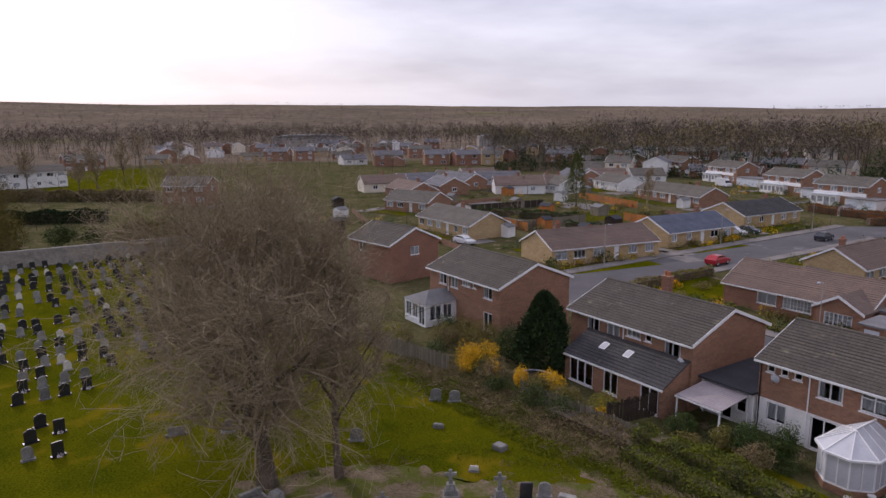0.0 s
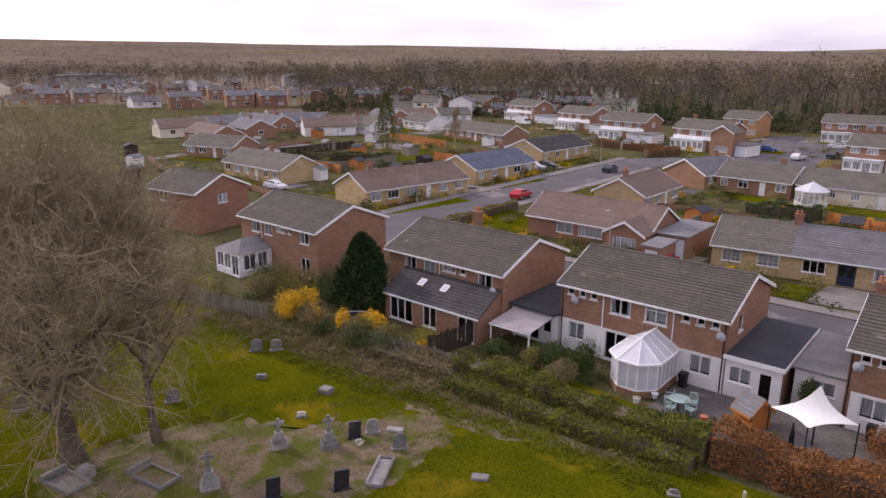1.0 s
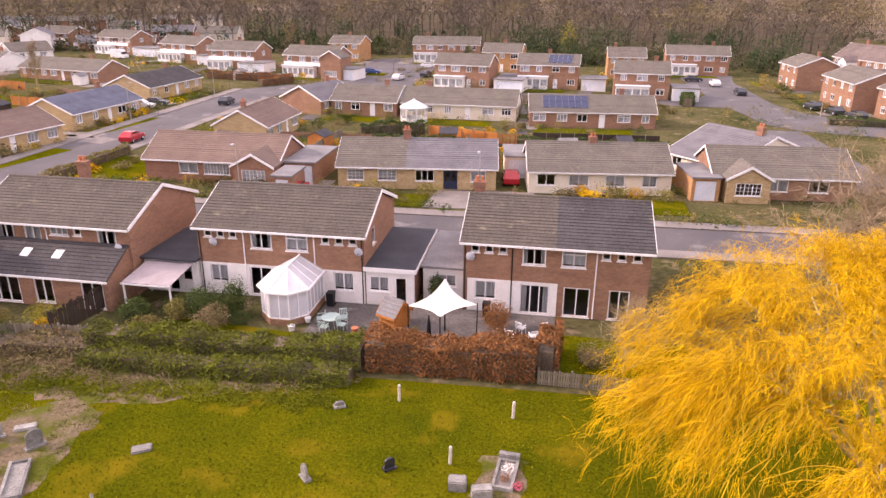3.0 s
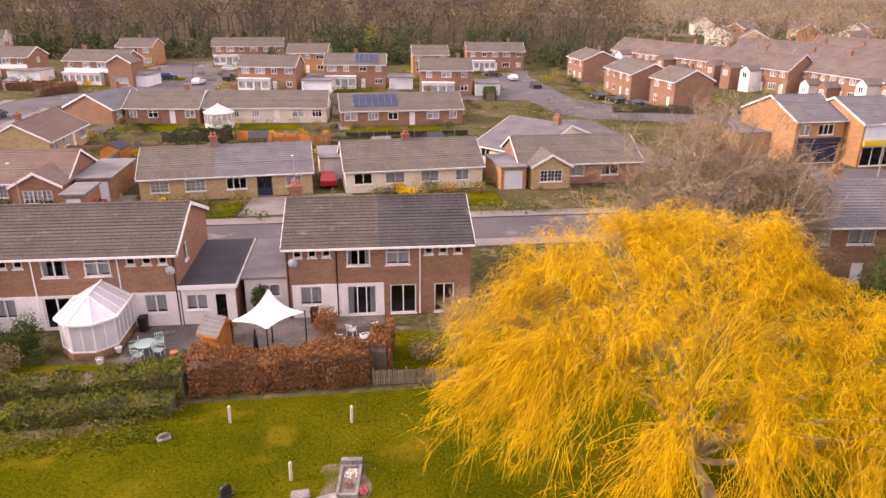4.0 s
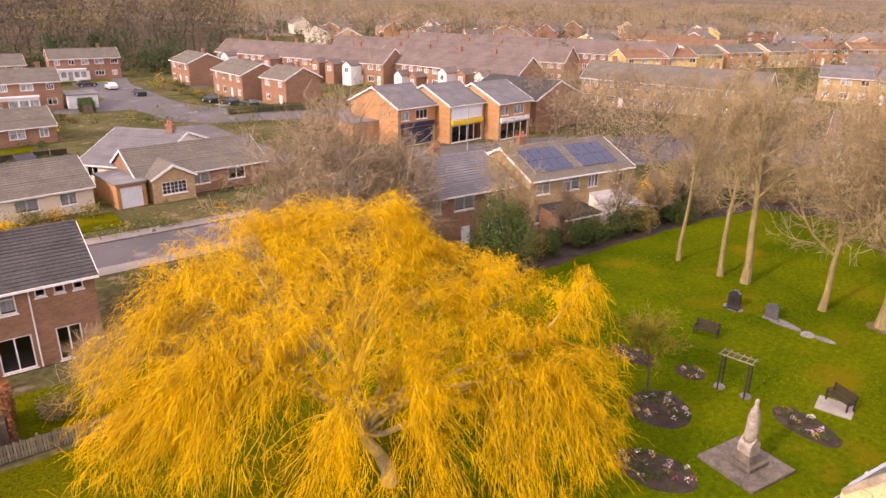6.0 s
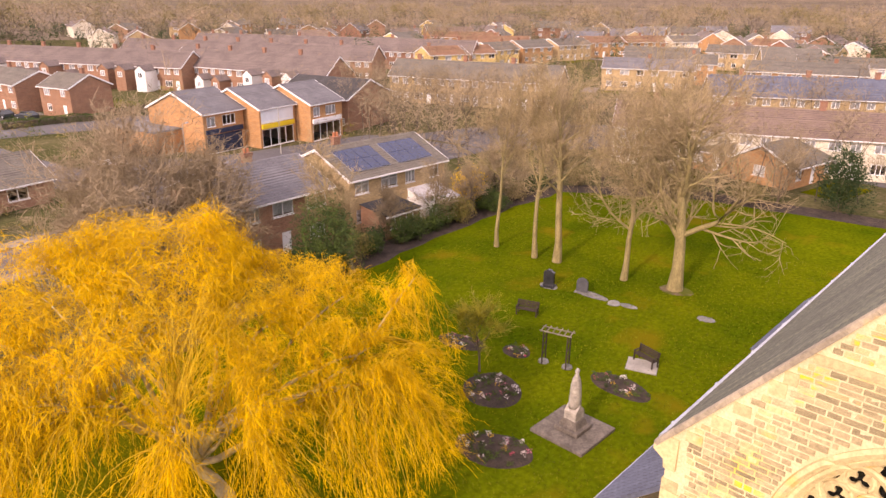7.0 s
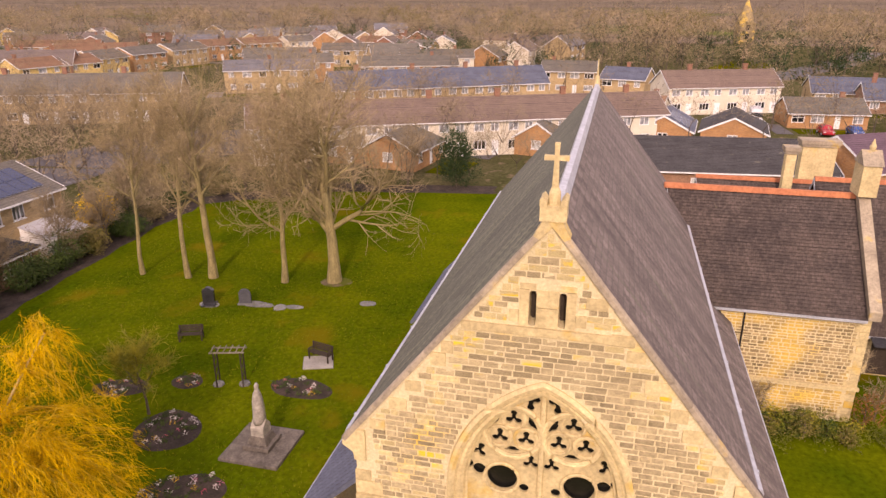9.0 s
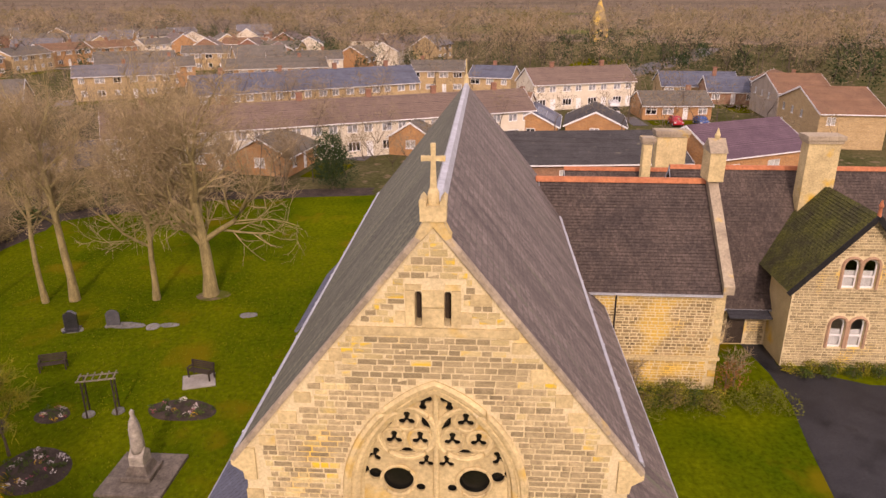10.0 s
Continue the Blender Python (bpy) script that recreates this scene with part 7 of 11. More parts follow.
def garden_chair(m, mat, label, group):
    t = thing("garden_chair", m, label, "chair", group)
    bm = bmesh.new()
    box(bm, -0.24, 0.24, -0.24, 0.24, 0.40, 0.44)
    part("seat", bm, mat, t)
    bm = bmesh.new()
    pierced(bm, 0.48, 0.5, 0.03, [(0.04 + 0.11 * i, 0.11 + 0.11 * i, 0.06, 0.42) for i in range(4)])
    bm.transform(pose(-0.24, 0.21, 0.42, -12, 0, 0))
    bmesh.ops.remove_doubles(bm, verts=bm.verts[:], dist=1e-4)
    part("backrest", bm, mat, t)
    for x in (-0.21, 0.21):
        for y in (-0.21, 0.21):
            bm = bmesh.new()
            bar(bm, (x * 1.1, y * 1.1, 0), (x, y, 0.40), 0.04)
            part("leg", bm, mat, t)
        bm = bmesh.new()
        bar(bm, (x * 1.15, -0.2, 0.62), (x * 1.1, 0.26, 0.64), 0.05, 0.03)
        part("armrest", bm, mat, t)
    return t


round_table((-13.9, 37.9), 0.62, "teal", "round pale teal garden table on the patio")
CG = "garden chairs on the patios"
ch = garden_chair(pose(-14.1, 37.1, 0.06, 0, 0, 170), "teal", "pale teal metal garden chair by the table", CG)
for x, y, a in ((-13.1, 37.6, 80), (-13.3, 38.6, 20), (-14.7, 38.2, -70)):
    copy_thing(ch, pose(x, y, 0.06, 0, 0, a))
cw = garden_chair(pose(-2.0, 39.2, 0.06, 0, 0, 150), "upvc", "white moulded plastic garden chair", CG)
for x, y, a in ((-1.2, 38.2, 200), (-0.4, 38.9, 30), (-2.6, 38.0, 100)):
    copy_thing(cw, pose(x, y, 0.06, 0, 0, a))
hut = thing("playhouse", pose(-10.9, 38.5, 0, 0, 0, -25), "small orange timber playhouse with grey roof", "shed")
walls(hut, 1.3, 1.5, 1.1, 1.75, "wood_orange", th=0.06)
gable_roof(hut, 1.3, 1.5, 1.1, 1.75, "grey_felt", over=0.15, verge=0.1, barge="wood_orange")


def pot(xy, r, mat, label, leaf=None, z=0.06):
    t = thing("plant_pot", pose(*xy, z), label, "plant pot", "pots on the patios")
    bm = bmesh.new()
    tube(bm, [(0, 0, 0), (0, 0, r * 1.4), (0, 0, r * 1.6), (0, 0, r * 1.7)], [r * 0.7, r, r * 1.12, r * 1.1], 10)
    part("pot", bm, mat, t)
    if leaf:
        v, f = [], []
        leaf_cloud(random.Random(int(xy[0] * 100)), v, f, (0, 0, r * 2.2), (r * 1.1, r * 1.1, r * 0.9), 90, 0.12)
        mesh_of("plant", v, f, leaf, t)


for xy, r, mt, lf in (((-12.2, 37.4), 0.22, "terracotta", None), ((-15.6, 38.3), 0.2, "upvc", None), ((-16.2, 37.0), 0.22, "upvc", "olive"), ((-11.6, 37.2), 0.2, "terracotta", "ever"), ((-9.6, 36.5), 0.25, "terracotta", "ever"), ((-5.4, 36.6), 0.2, "granite", "olive"), ((0.4, 40.6), 0.22, "terracotta", "beech"), ((-4.2, 40.4), 0.25, "black", "ever"), ((-8.3, 36.2), 0.2, "granite", "olive")):
    pot(xy, r, mt, "garden pot standing on the patio paving", lf)
for x, y in ((-14.9, 40.9), (-4.4, 41.2)):
    t = thing("wheelie_bin", pose(x, y, 0.05), "black plastic wheelie bin by the wall", "bin", "wheelie bins")
    bm = bmesh.new()
    box(bm, -0.25, 0.25, -0.28, 0.28, 0.08, 0.95)
    for v in bm.verts:
        if v.co.z < 0.5:
            v.co.x *= 0.82
            v.co.y *= 0.82
    part("body", bm, "black", t)
    bm = bmesh.new()
    prism(bm, [(-0.27, 0.96), (0.27, 0.96), (0.25, 1.05), (-0.25, 1.02)], -0.3, 0.3)
    part("lid", bm, "black", t)
    for s in (-0.2, 0.2):
        bm = bmesh.new()
        tube(bm, [(s - 0.03, 0.22, 0.1), (s + 0.03, 0.22, 0.1)], [0.1, 0.1], 10)
        part("wheel", bm, "rubber", t)
tr = thing("trampoline", pose(-38.9, 34.9, 0), "round garden trampoline with dark mat", "trampoline")
bm = bmesh.new()
tube(bm, [(math.cos(a) * 1.5, math.sin(a) * 1.2, 0.6) for a in (2 * math.pi * k / 24 for k in range(25))], [0.07] * 25, 6, False)
part("rim", bm, "lead", tr)
bm = bmesh.new()
bm.faces.new([bm.verts.new((math.cos(a) * 1.42, math.sin(a) * 1.12, 0.58)) for a in (2 * math.pi * k / 24 for k in range(24))])
part("mat", bm, "black", tr)
for k in range(6):
    a = math.pi * k / 3
    bm = bmesh.new()
    tube(bm, [(math.cos(a) * 1.45, math.sin(a) * 1.15, 0), (math.cos(a) * 1.45, math.sin(a) * 1.15, 0.58)], [0.03, 0.03], 6)
    part("leg", bm, "lead", tr)

# paving and grass of the gardens
sheet("patio", [(-15.4, 36.3), (-9.6, 36.3), (-9.6, 41.6), (-15.4, 41.6)], 0.06, "patio", "grey-pink paved patio behind the house", "patio")
sheet("patio", [(-9.5, 36.9), (0.1, 37.0), (0.1, 42.0), (-9.5, 42.0)], 0.055, "patio", "grey paved patio under the shade sail", "patio")
sheet("garden_lawn", [(-24.0, 34.4), (-9.8, 34.2), (-9.8, 36.2), (-24.0, 37.6)], 0.03, "grass", "strip of garden lawn behind the hedge", "lawn")
sheet("garden_lawn", [(0.5, 34.0), (8.0, 34.2), (8.0, 39.5), (0.5, 39.5)], 0.03, "grass", "garden lawn beyond the timber fence", "lawn")

# ---- hedges and fences on the churchyard boundary ----
def hedge(name, pts, w, h, mat, seed, label, core="bark", per_m=420, size=0.13, sag=0.12):
    rnd = random.Random(seed)
    t = thing(name, pose(0, 0, 0), label, "hedge")
    v, f = [], []
    for (xa, ya), (xb, yb) in zip(pts, pts[1:]):
        d = Vector((xb - xa, yb - ya, 0))
        s = Vector((-d.y, d.x, 0)).normalized()
        for _ in range(int(d.length * per_m * w * h / 1.5)):
            u, k = rnd.random(), rnd.random()
            side = rnd.random()
            bulge = 1 + 0.13 * math.sin(u * d.length * 1.7 + seed) + 0.08 * math.sin(u * d.length * 4.3)
            top = h * (1 + sag * math.sin(u * d.length * 0.9 + seed) + 0.05 * math.sin(u * d.length * 3.1))
            if side < 0.38:
                o, z = rnd.uniform(-0.5, 0.5) * w * bulge, top * rnd.uniform(0.9, 1.03)
            else:
                o, z = rnd.choice((-1, 1)) * w * 0.5 * bulge * rnd.uniform(0.82, 1.05) * (1 - 0.15 * (k > 0.85)), top * k
            p = Vector((xa, ya, 0)) + d * u + s * o + Vector((0, 0, max(0.03, z)))
            e = Vector((rnd.gauss(0, 1), rnd.gauss(0, 1), rnd.gauss(0.3, 0.7))).normalized()
            q = e.orthogonal().normalized()
            L, ww, b = size * rnd.uniform(0.6, 1.4), size * rnd.uniform(0.3, 0.5), len(v)
            v += [tuple(p - q * ww), tuple(p + e * L * 0.6 - q * ww * 0.4), tuple(p + e * L), tuple(p + q * ww)]
            f.append((b, b + 1, b + 2, b + 3))
    mesh_of("leaves", v, f, mat, t)
    bm = bmesh.new()
    for (xa, ya), (xb, yb) in zip(pts, pts[1:]):
        d = Vector((xb - xa, yb - ya, 0)).normalized()
        bar(bm, (xa, ya, h * 0.42), (xb, yb, h * 0.42), w * 0.72, h * 0.8)
    part("branch_core", bm, core, t, "dark branches inside the hedge")
    return t


hedge("hedge", [(-10.4, 34.0), (-0.9, 34.3)], 1.8, 1.95, "beech", 1, "clipped copper beech hedge with dry brown leaves", per_m=560)
hedge("hedge", [(-0.4, 34.3), (-0.1, 37.6)], 1.2, 1.95, "beech", 2, "copper beech hedge turning up beside the patio", per_m=560)
hedge("hedge", [(-27.0, 32.9), (-17.0, 33.3), (-10.6, 33.7)], 1.7, 1.55, "hedge_mix", 3, "shaggy ivy-green mixed hedge", per_m=640, sag=0.16)
hedge("hedge", [(-26.5, 31.2), (-18.0, 31.5), (-10.8, 32.0)], 1.5, 0.9, "hedge_mix", 5, "low bank of ivy before the hedge", per_m=800, sag=0.14)
hedge("hedge", [(-33.5, 31.7), (-26.4, 32.2)], 1.8, 0.9, "bramble", 4, "low tangle of brambles before the fence", per_m=420, sag=0.3)


def paling(pts, h, label, name="timber_fence", mat="wood", gap=0.13):
    t = thing(name, pose(0, 0, 0), label, "fence")
    bm = None
    me = bpy.data.meshes.new("pale")
    b2_ = bmesh.new()
    box(b2_, -0.05, 0.05, -0.012, 0.012, 0.05, 1.0)
    b2_.to_mesh(me), b2_.free()
    me.materials.append(M[mat])
    rnd = random.Random(int(abs(pts[0][0]) * 10))
    for (xa, ya), (xb, yb) in zip(pts, pts[1:]):
        d = Vector((xb - xa, yb - ya, 0))
        ang = math.atan2(d.y, d.x)
        for z in (0.3, 0.8):
            bm = bmesh.new()
            bar(bm, (xa, ya, h * z), (xb, yb, h * z), 0.05, 0.08)
            part("rail", bm, mat, t)
        n = int(d.length / gap)
        for i in range(n):
            p = Vector((xa, ya, 0)) + d * (i + 0.5) / n
            ob = new("pale", me)
            ob.parent = t
            ob.matrix_basis = Matrix.Translation(p) @ Matrix.Rotation(ang, 4, "Z") @ pose(0, -0.035, 0, 0, rnd.uniform(-1.5, 1.5), 0) @ Matrix.Diagonal((1, 1, h * rnd.uniform(0.94, 1.04), 1))
        for i in range(int(d.length / 1.8) + 1):
            p = Vector((xa, ya, 0)) + d * min(1.0, i * 1.8 / d.length)
            bm = bmesh.new()
            box(bm, p.x - 0.05, p.x + 0.05, p.y + 0.03, p.y + 0.13, 0, h + 0.06)
            part("post", bm, mat, t)


paling([(-0.7, 33.5), (6.0, 33.4)], 0.95, "low weathered paling fence by the willow")
paling([(-56.0, 28.6), (-49.5, 29.4), (-45.0, 30.6)], 1.5, "weathered close-boarded timber fence")
paling([(-37.5, 32.0), (-31.0, 32.7), (-25.6, 33.3)], 1.35, "grey-green timber fence half overgrown")
paling([(-30.2, 33.4), (-29.2, 39.6)], 1.8, "tall dark timber fence between gardens", mat="wood_dark")


# ---- the cemetery ----
def headstone(m, w, h, shape, mat, label, group="", category="gravestone", base=True, th=0.12, flowers=None):
    """A headstone whose face looks along -y, on a low base."""
    t = thing("gravestone", m, label, category, group)
    if shape == "round":
        prof = [(-w / 2, 0.1), (w / 2, 0.1), (w / 2, h * 0.7)] + [(math.cos(a) * w / 2, h * 0.7 + math.sin(a) * h * 0.3) for a in (math.pi * k / 8 for k in range(1, 8))] + [(-w / 2, h * 0.7)]
    elif shape == "point":
        prof = [(-w / 2, 0.1), (w / 2, 0.1), (w / 2, h * 0.65), (w * 0.3, h * 0.86), (0, h), (-w * 0.3, h * 0.86), (-w / 2, h * 0.65)]
    elif shape == "ogee":
        prof = [(-w / 2, 0.1), (w / 2, 0.1), (w / 2, h * 0.85), (w * 0.3, h * 0.9), (w * 0.16, h), (-w * 0.16, h), (-w * 0.3, h * 0.9), (-w / 2, h * 0.85)]
    else:
        prof = [(-w / 2, 0.1), (w / 2, 0.1), (w / 2, h * 0.95), (w * 0.45, h), (-w * 0.45, h), (-w / 2, h * 0.95)]
    bm = bmesh.new()
    prism(bm, prof, -th / 2, th / 2)
    bmesh.ops.recalc_face_normals(bm, faces=bm.faces[:])
    bmesh.ops.bevel(bm, geom=bm.edges[:], offset=0.012, segments=1, affect="EDGES", clamp_overlap=True)
    part("headstone", bm, mat, t)
    if base:
        bm = bmesh.new()
        box(bm, -w * 0.62, w * 0.62, -th * 1.5, th * 1.2, -0.03, 0.12)
        part("base", bm, mat if mat == "granite" else "grave", t)
    if flowers:
        v, f = [], []
        leaf_cloud(random.Random(7), v, f, (0, -th * 1.5 - 0.15, 0.16), (w * 0.3, 0.14, 0.14), 60, 0.09)
        mesh_of("flowers", v, f, flowers, t)
    return t


CGR = "headstones in rows in the cemetery"
face = pose(0, 0, 0, 0, 0, 97)
kinds = [headstone(pose(-57.4, 3.6, 0) @ face, 0.75, 1.0, "ogee", "granite", "polished black granite headstone on the grass", CGR),
         headstone(pose(-57.9, 5.2, 0) @ face, 0.7, 1.0, "square", "granite", "polished black granite headstone with flowers", CGR, flowers="flower_white"),
         headstone(pose(-60.4, 3.9, 0) @ face, 0.65, 0.95, "round", "grave", "grey round-topped headstone on the grass", CGR),
         headstone(pose(-60.8, 5.4, 0) @ face, 0.7, 0.85, "ogee", "grave", "grey shaped headstone on the grass", CGR),
         headstone(pose(-63.4, 4.4, 0) @ face, 0.62, 0.9, "point", "white_stone", "pale marble headstone on the grass", CGR)]
rnd = random.Random(21)
for row in range(21):
    x = -57.2 - row * 2.75
    for k in range(-2, 18):
        y = -2.5 + k * 1.62 + (x + 57) * -0.045
        if rnd.random() < 0.30 or (row < 2 and k > 4) or (row < 3 and 3 < y < 6) or y > 26:
            continue
        src = rnd.choices(kinds, (34, 22, 18, 16, 10))[0]
        copy_thing(src, pose(x + rnd.uniform(-0.2, 0.2), y + rnd.uniform(-0.25, 0.25), 0, 0, rnd.uniform(-2.5, 2.5), 97 + rnd.uniform(-6, 6)))
for x, y, s in ((-52.0, 1.6, 0), (-50.3, 2.6, 1), (-49.6, 0.9, 0), (-46.6, 2.2, 1), (-47.0, 0.6, 2)):
    copy_thing(kinds[s], pose(x, y, 0, 0, rnd.uniform(-3, 3), 97 + rnd.uniform(-8, 8)))

# boundary wall at the cemetery's far side, with its copings
wall_w = thing("boundary_wall", pose(0, 0, 0), "grey rendered boundary wall of the cemetery", "wall")
bm = bmesh.new()
bar(bm, (-114.6, -30, 1.2), (-113.6, 32, 1.2), 0.3, 2.4)
part("wall_body", bm, "stone_grey", wall_w)
bm = bmesh.new()
bar(bm, (-114.6, -30, 2.45), (-113.6, 32, 2.45), 0.42, 0.14)
part("coping", bm, "concrete", wall_w)

OG = "old graves under the bare trees"


def stone_cross(xy, ang, h, label):
    t = thing("cross_monument", pose(*xy, 0, 0, 0, ang), label, "gravestone", OG)
    z = 0
    for k, (s, d) in enumerate(((1.0, 0.28), (0.72, 0.26), (0.5, 0.34))):
        bm = bmesh.new()
        box(bm, -s / 2, s / 2, -s * 0.42, s * 0.42, z - (0.03 if k == 0 else 0), z + d)
        for v in bm.verts:
            if v.co.z > z + 0.1:
                v.co.x *= 0.9
                v.co.y *= 0.9
        part("step", bm, "grave", t)
        z += d
    a = 0.09
    c = z + h * 0.68
    prof = [(-a * 1.3, z), (a * 1.3, z), (a, c - a), (0.32, c - a), (0.32, c + a), (a, c + a), (a, z + h), (-a, z + h), (-a, c + a), (-0.32, c + a), (-0.32, c - a), (-a, c - a)]
    bm = bmesh.new()
    prism(bm, prof, -0.07, 0.07)
    bmesh.ops.recalc_face_normals(bm, faces=bm.faces[:])
    part("cross", bm, "grave", t)


stone_cross((-28.4, 15.2), 60, 1.15, "weathered stone cross on a stepped base")
stone_cross((-28.85, 19.7), 60, 0.8, "small stone cross on a heavy base")
stone_cross((-26.8, 21.5), 60, 1.0, "weathered stone cross on a stepped base")
for x, y, w, h, sh, mt, a, lb in ((-26.4, 23.0, 0.7, 1.0, "square", "granite", 62, "dark slate headstone by the earth path"), (-26.0, 24.0, 0.7, 0.9, "round", "grave", 55, "grey round-topped headstone by the path"), (-23.7, 23.8, 0.75, 0.95, "round", "grave", 60, "grey arched headstone by the path"),
                                  (-23.3, 19.3, 0.75, 1.1, "square", "granite", 62, "dark upright headstone on bare earth"), (-25.3, 16.7, 0.7, 1.1, "square", "granite", 66, "dark upright headstone on bare earth"), (-18.0, 20.1, 0.7, 1.2, "point", "grave", 130, "tall weathered headstone standing askew"),
                                  (-18.3, 19.4, 0.5, 0.7, "round", "grave", 120, "small weathered headstone beside the tall one"), (-10.5, 23.9, 0.55, 0.8, "point", "grave", 135, "small leaning headstone on the lawn"), (-7.0, 25.2, 0.5, 0.6, "round", "granite", 40, "low dark headstone on the lawn"),
                                  (-10.7, 29.5, 0.5, 0.35, "round", "grave", 30, "broken stump of a headstone"), (-40.6, 26.4, 0.8, 0.95, "round", "grave", 60, "grey headstone at the edge of the brambles"), (-39.6, 27.4, 0.8, 0.9, "round", "grave", 60, "grey headstone at the edge of the brambles"), (-38.0, 18.5, 0.8, 0.9, "round", "grave", 60, "grey headstone behind the bare tree"),
                                  (-44.0, 12.0, 0.8, 0.9, "round", "grave", 75, "grey headstone beyond the bare tree"), (-45.5, 9.0, 1.1, 0.6, "square", "grave", 80, "broad low headstone beyond the bare tree"), (-30.5, 22.5, 0.5, 0.35, "square", "white_stone", 50, "small white tablet on the grass")):
    headstone(pose(x, y, 0, 0, 3, a), w, h, sh, mt, lb, OG)


def kerb_set(m, w, l, label, fill="soil", head=True, mat="grave"):
    t = thing("kerbed_grave", m, label, "grave", OG)
    for a in ((-w / 2, -w / 2 + 0.13, 0, l), (w / 2 - 0.13, w / 2, 0, l), (-w / 2 + 0.13, w / 2 - 0.13, 0, 0.13), (-w / 2 + 0.13, w / 2 - 0.13, l - 0.13, l)):
        bm = bmesh.new()
        box(bm, *a, -0.02, 0.2)
        part("kerb", bm, mat, t)
    bm = bmesh.new()
    box(bm, -w / 2 + 0.13, w / 2 - 0.13, 0.13, l - 0.13, -0.02, 0.1)
    part("gravel", bm, fill, t)
    if head:
        bm = bmesh.new()
        box(bm, -w / 2, w / 2, l, l + 0.25, 0, 0.42)
        part("head", bm, mat, t)


kerb_set(pose(-30.0, 14.0, 0, 0, 0, 100), 1.3, 2.3, "stone-kerbed grave with earth inside")
kerb_set(pose(-33.0, 10.9, 0, 0, 0, 100), 1.3, 2.0, "stone-kerbed grave at the foot of the tree", "paving")
kerb_set(pose(-22.2, 20.4, 0, 0, 0, 30), 0.9, 2.6, "long sunken ledger grave with broken kerbs", "grave", False)
kerb_set(pose(-1.9, 24.6, 0, 0, 0, -5), 0.95, 2.0, "kerbed grave dressed with flowers", "paving")
for x, y, a, w, d, h in ((-3.8, 24.5, 5, 0.8, 0.6, 0.5), (-2.7, 24.2, 15, 0.9, 0.5, 0.45), (-26.3, 14.9, 20, 1.3, 0.7, 0.1), (-18.7, 24.5, 30, 0.9, 0.6, 0.12), (-31.8, 25.5, 10, 0.8, 0.7, 0.35), (-33.9, 11.6, 15, 0.7, 0.6, 0.6), (-25.2, 25.0, 30, 1.0, 0.5, 0.15), (-36.6, 24.0, 40, 0.7, 0.4, 0.3)):
    t = thing("stone_block", pose(x, y, 0, 0, 0, a), "fallen weathered memorial block in the grass", "stone block", OG)
    bm = bmesh.new()
    box(bm, -w / 2, w / 2, -d / 2, d / 2, -0.03, h)
    bmesh.ops.bevel(bm, geom=bm.edges[:], offset=0.05, segments=2, affect="EDGES")
    part("block", bm, "grave", t)
for x, y, c, mt in ((-25.6, 22.6, 0.25, "flower_white"), (-1.7, 25.9, 0.3, "flower_white"), (-1.8, 25.2, 0.2, "beech"), (-1.2, 24.8, 0.22, "flower_red")):
    t = thing("grave_flowers", pose(x, y, 0.03), "bunch of flowers laid on a grave", "flowers", "flowers on graves")
    v, f = [], []
    leaf_cloud(random.Random(3), v, f, (0, 0, 0.2), (c, c, 0.18), 160, 0.08)
    mesh_of("petals", v, f, mt, t)
for x, y in ((-7.8, 30.6), (-1.8, 30.1), (-4.36, 26.0)):
    t = thing("marker_post", pose(x, y, 0, 2, 1, 20), "short white painted marker post in the grass", "post", "white marker posts")
    bm = bmesh.new()
    box(bm, -0.07, 0.07, -0.07, 0.07, -0.03, 0.95)
    bmesh.ops.bevel(bm, geom=[e for e in bm.edges if e.calc_length() > 0.5], offset=0.03, segments=2, affect="EDGES")
    part("shaft", bm, "white_stone", t)
    bm = bmesh.new()
    tube(bm, [(0, 0, 0.95), (0, 0, 1.0), (0, 0, 1.03)], [0.07, 0.05, 0.01], 8)
    part("cap", bm, "white_stone", t)

# bare earth round the old graves, brambles along the gardens
rnd = random.Random(8)


def blob(poly, rough=0.5, n=9):
    out = []
    for (xa, ya), (xb, yb) in zip(poly, poly[1:] + poly[:1]):
        for k in range(n):
            s = k / n
            out.append((xa + (xb - xa) * s + rnd.uniform(-rough, rough), ya + (yb - ya) * s + rnd.uniform(-rough, rough)))
    return out


sheet("bare_earth", blob([(-37, 10), (-35.5, 16), (-33, 20), (-29.5, 21.5), (-28, 24), (-25.4, 27.4), (-22.6, 27.2), (-21.6, 22), (-22.2, 18.5), (-25, 13.5), (-30, 8.5)], 0.35), 0.02, "soil", "dry trodden earth round the old graves", "earth")
sheet("bare_earth", blob([(-50, 29.2), (-42, 28.0), (-36, 27.6), (-29, 28.2), (-24, 27.0), (-17, 29.6), (-11, 31.6), (-11, 33), (-24, 34), (-37, 33.5), (-50, 31)], 0.35), 0.016, "soil", "strip of dead bramble and earth along the fences", "earth")
sheet("bare_earth", blob([(-3.2, 23.8), (-0.9, 23.8), (-0.9, 26.8), (-2.9, 26.8)], 0.25), 0.02, "soil", "worn earth round a dressed grave", "earth")
